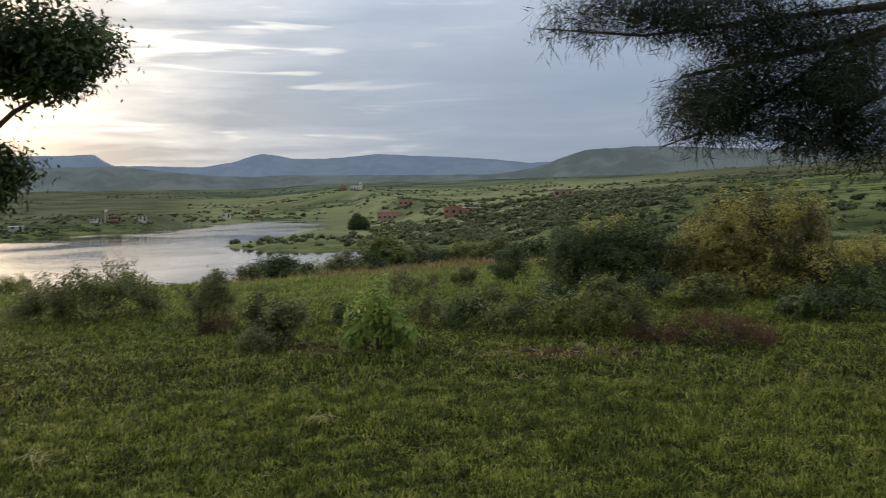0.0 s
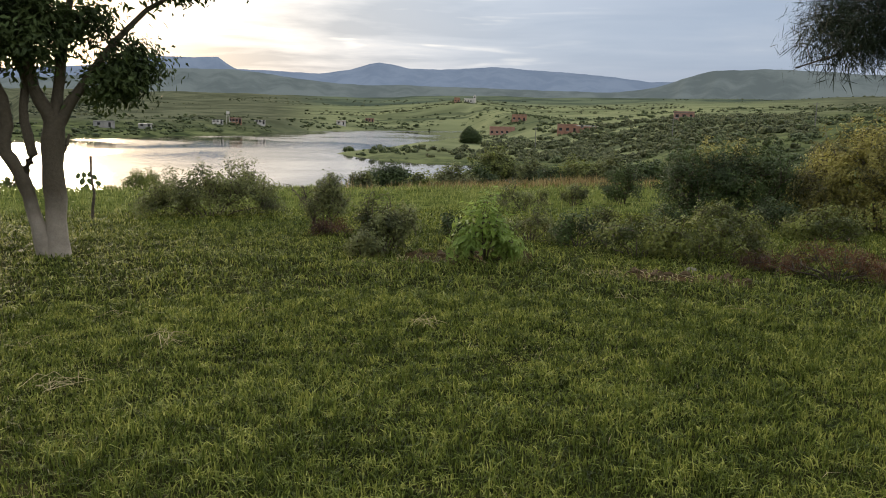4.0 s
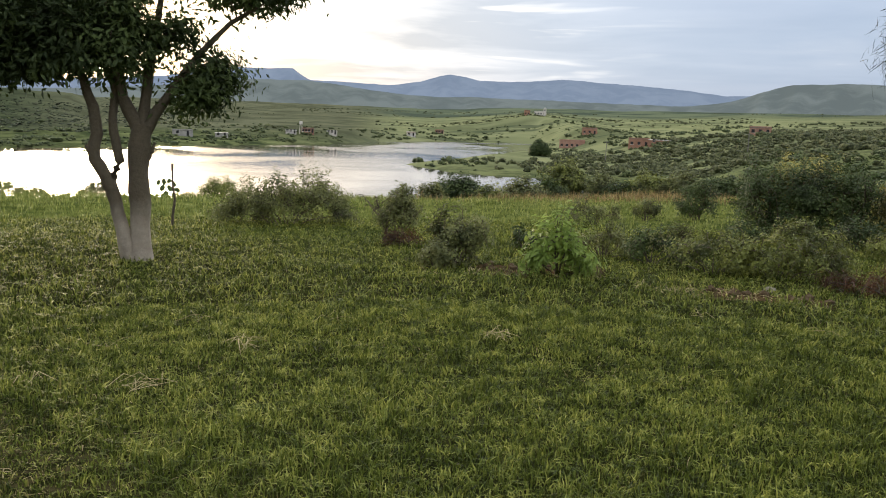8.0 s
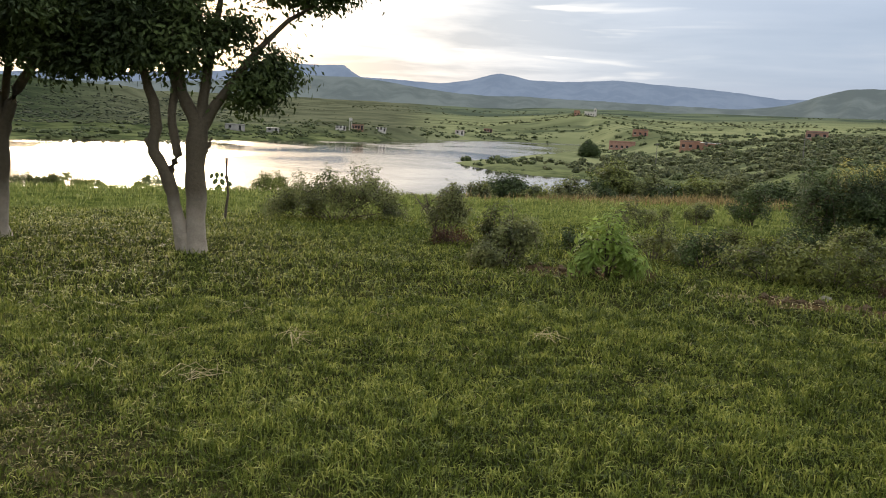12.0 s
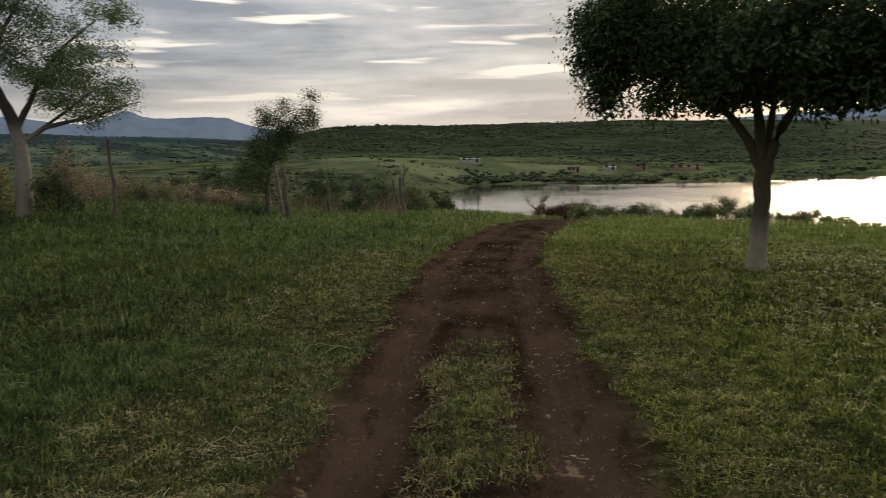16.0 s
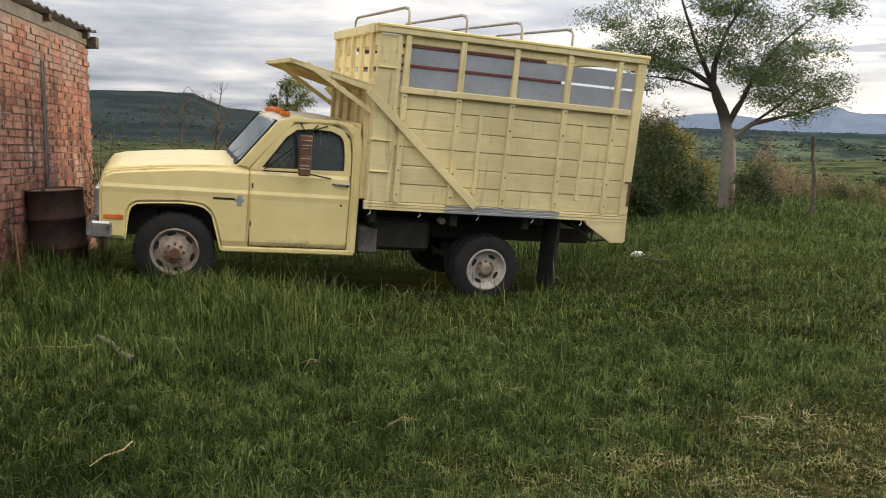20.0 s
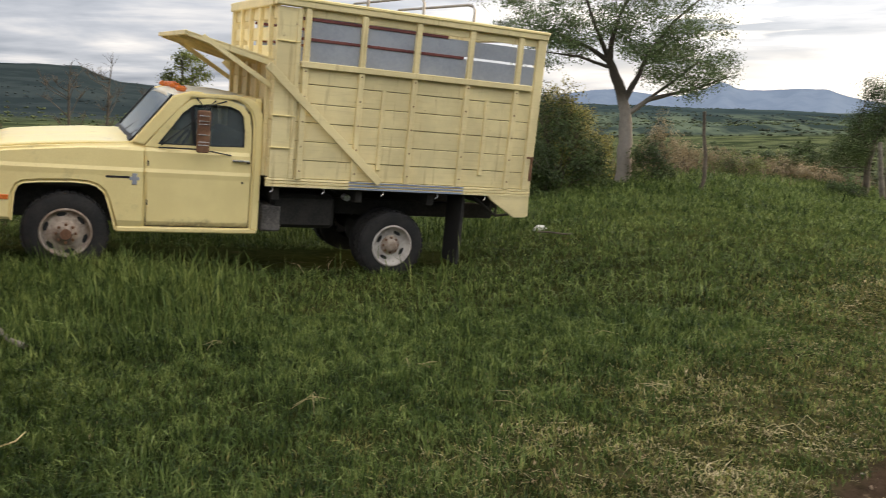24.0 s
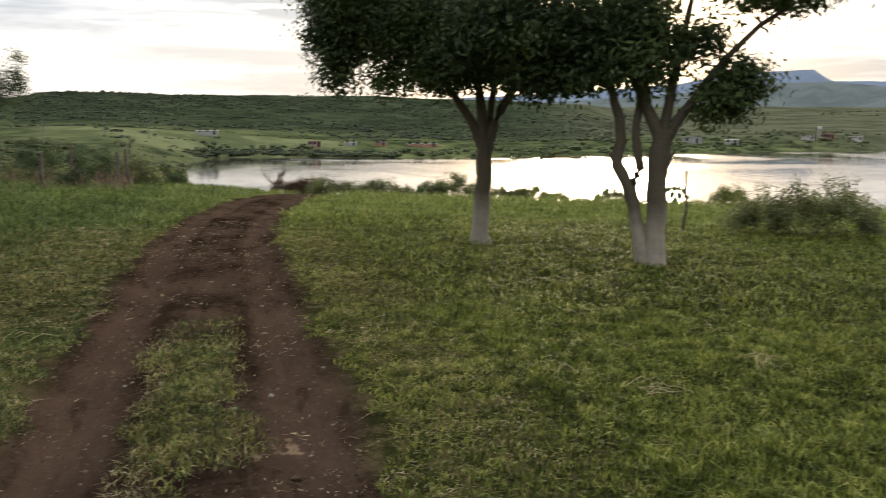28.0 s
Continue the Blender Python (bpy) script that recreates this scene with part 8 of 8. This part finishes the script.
grass("litter", 9000, 2.2, 16.0, 48, 76, 0.03, 0.007, STRAW, 11, 1.2, lambda x, y, r, az: np.clip(hash_noise(x * 2.0, y * 2.0, 4.0) + 0.3, 0.05, 1), 2.0, "bits of straw and dry leaves on the dirt track", None, True)


grass("grass", 24000, 3, 8, 50, 70, 0.075, 0.008, GRASS_DULL, 40, 1.3, lambda x, y, r, az: np.clip(1.5 - np.abs(track_offset(x, y)[0] + 0.02) / (0.24 + 0.10 * hash_noise(x * 2.5, y * 2.5, 8.0)), 0, 1) * np.clip((track_offset(x, y)[1] - 3.8) / 0.5, 0, 1) * np.clip((7.0 - track_offset(x, y)[1] + 1.2 * hash_noise(x * 2, y * 2, 1.0)) / 1.5, 0, 1), 0.9, "short matted grass down the middle of the track", zone=(2.8, 7.8, -0.5, 0.5))
grass("grass", 9000, 3, 8, 50, 70, 0.07, 0.007, GRASS_LUSH, 41, 1.3, lambda x, y, r, az: np.clip(1.5 - np.abs(track_offset(x, y)[0] + 0.02) / (0.22 + 0.10 * hash_noise(x * 2.5, y * 2.5, 8.0)), 0, 1) * np.clip((track_offset(x, y)[1] - 3.8) / 0.5, 0, 1) * np.clip((7.0 - track_offset(x, y)[1] + 1.2 * hash_noise(x * 2, y * 2, 1.0)) / 1.5, 0, 1), 0.8, "green tufts down the middle of the track", zone=(2.8, 7.6, -0.5, 0.5))
grass("grass", 2600, 3, 8, 50, 70, 0.04, 0.0066, STRAW, 44, 1.3, lambda x, y, r, az: np.clip(1.1 - np.abs(np.abs(track_offset(x, y)[0]) - 0.26) / 0.2, 0.1, 1) * np.clip((7.0 - track_offset(x, y)[1]) / 0.5, 0, 1), 2.0, "dry stalks in the grass down the middle of the track", zone=(3.6, 7.4, -0.5, 0.5))
grass("grass", 16000, 0.5, 3.0, -180, 180, 0.07, 0.009, GRASS, 42, 1.8, away_from_track, lean=0.9, label="short grass on both sides of the track")
grass("grass", 18000, 3.0, 9.0, 140, 326, 0.08, 0.013, GRASS_LUSH, 43, 1.6, away_from_track, lean=0.9, label="grass behind the track")
DEAD_LEAF = leafy("dead_leaf", (0.16, 0.10, 0.05), (0.46, 0.36, 0.20), 0.8, 0.05)
for k, (count, o0, o1) in enumerate(((8000, -2.6, -0.7), (5000, 0.7, 1.9))):
    grass("litter", count, 2.4, 14.0, 38, 112, 0.026, 0.021, DEAD_LEAF, 30 + k, 1.3, lambda x, y, r, az: np.clip(verge(x, y) * (0.5 + hash_noise(x * 2.0, y * 2.0, 3.0)), 0.05, 1), 3.4, "dead leaves and husks along the track", zone=(1.2, 15, o0, o1))
grass("litter", 2600, 2.4, 14.0, 48, 76, 0.020, 0.020, DEAD_LEAF, 33, 1.3, lambda x, y, r, az: np.clip(hash_noise(x * 1.7, y * 1.7, 5.0) + 0.4, 0.05, 1), 3.0, "dead leaves trodden into the dirt track", None, True, (1.2, 15, -1.0, 1.0))


def crumbs(n, seed):
    """Crumbs of earth and gravel trodden out of the track, joined."""
    rng = np.random.default_rng(seed)
    s = 1.6 + 12 * rng.uniform(0, 1, n) ** 1.6
    o = rng.choice([-1, 1], n) * np.abs(rng.normal(0.62, 0.3, n))
    o = o + TRACK_O + TRACK_BEND * np.clip(s - TRACK_FROM, 0, None) ** 2
    an = radians(TRACK_AZ)
    x, y = -math.sin(an) * s + math.cos(an) * o, math.cos(an) * s + math.sin(an) * o
    z = ground_height(x, y)
    bm = bmesh.new()
    bmesh.ops.create_icosphere(bm, subdivisions=1, radius=1.0)
    tv = np.array([v.co for v in bm.verts])
    tf = np.array([[v.index for v in f.verts] for f in bm.faces])
    bm.free()
    size = 0.004 + 0.011 * rng.uniform(0, 1, n) ** 3
    flat = np.stack([np.ones(n), rng.uniform(0.6, 1.2, n), rng.uniform(0.4, 0.8, n)], 1)
    v = np.stack([x, y, z + size * 0.3], 1)[:, None] + tv[None] * rng.uniform(0.7, 1.2, (n, len(tv), 1)) * size[:, None, None] * flat[:, None]
    f = tf[None] + (np.arange(n) * len(tv))[:, None, None]
    mat = leafy("crumbled_earth", (0.030, 0.020, 0.013), (0.19, 0.135, 0.085), 0.95, 0.0)
    tagged(new("gravel", mesh_arrays("gravel", v.reshape(-1, 3), f.reshape(-1, 3), mat)), "crumbs of earth and gravel on the dirt track", "gravel", kind="stuff")


crumbs(2000, 50)


def straw_heap(az, r, seed, n=26, size=0.16):
    rng = np.random.default_rng(seed)
    x, y = spot(az, r)
    ob = thing("straw", pose(x, y, gz(x, y) + 0.02, 0, 0, az), "wisp of pale dry straw lying on the grass", "straw", "wisps of straw")
    lines = []
    for _ in range(n):
        a = rng.uniform(0, 2 * math.pi)
        c = rng.normal(0, size * 0.5, 2)
        l = size * rng.uniform(0.4, 1.0)
        lines.append([(c[0] - l * math.cos(a), c[1] - l * math.sin(a), rng.uniform(0.01, 0.05), 0.0016), (c[0], c[1], rng.uniform(0.03, 0.10), 0.002), (c[0] + l * math.cos(a + 0.3), c[1] + l * math.sin(a + 0.3), rng.uniform(0.0, 0.05), 0.001)])
    tagged(child("stalk", tube_mesh("stalk", [np.array(l) for l in lines], STRAW, 4), ob), kind="stuff")


for k, (a, r) in enumerate(((24.8, 5.75), (7.6, 6.1), (31.4, 4.9), (18.5, 6.6), (72.7, 6.5), (33.0, 5.9), (28.4, 6.8), (38.0, 5.2), (47.0, 6.4), (41.0, 7.0), (-6.0, 7.4), (-1.5, 8.8), (-13.0, 7.2), (12.0, 8.9), (88.0, 5.0), (97.0, 4.6), (104.0, 5.4), (92.0, 6.2), (80.0, 4.4), (112.0, 4.6), (117.0, 6.0))):
    straw_heap(a, r, k, 12 if k < 3 else 4, 0.13 if k < 3 else 0.11)


def stick(az, r, length, turn, mat, label, rad=0.018):
    x, y = spot(az, r)
    ob = thing("stick", pose(x, y, gz(x, y) + 0.09, 0, 6, az + turn), label, "stick")
    h = length / 2
    child("stem", tube_mesh("stem", [[(-h, 0, 0, rad * 0.7), (-h * 0.3, 0.01, 0.008, rad), (h * 0.4, -0.006, 0.0, rad), (h, 0.012, 0.01, rad * 1.1)]], mat, 7), ob)


stick(129.9, 6.3, 0.62, -70, BARK_PALE, "short pale brown stick lying in the grass")
stick(130.3, 4.2, 0.42, 62, STRAW, "pale dry stalk lying in the grass", 0.004)
stick(133.2, 6.4, 0.45, 10, STRAW, "bent dry weed stalk in the grass", 0.005)
stick(94.4, 11.2, 0.5, 20, BARK, "dark twig lying in the grass near the truck", 0.012)
grass("grass", 420, 9.0, 9.9, 109, 120, 0.24, 0.004, STRAW, 61, 1.5, lambda x, y, r, az: np.clip(hash_noise(x * 2.2, y * 2.2, 2.0) + 0.5, 0.1, 1), 0.5, "dry grey seed stalks beside the truck")
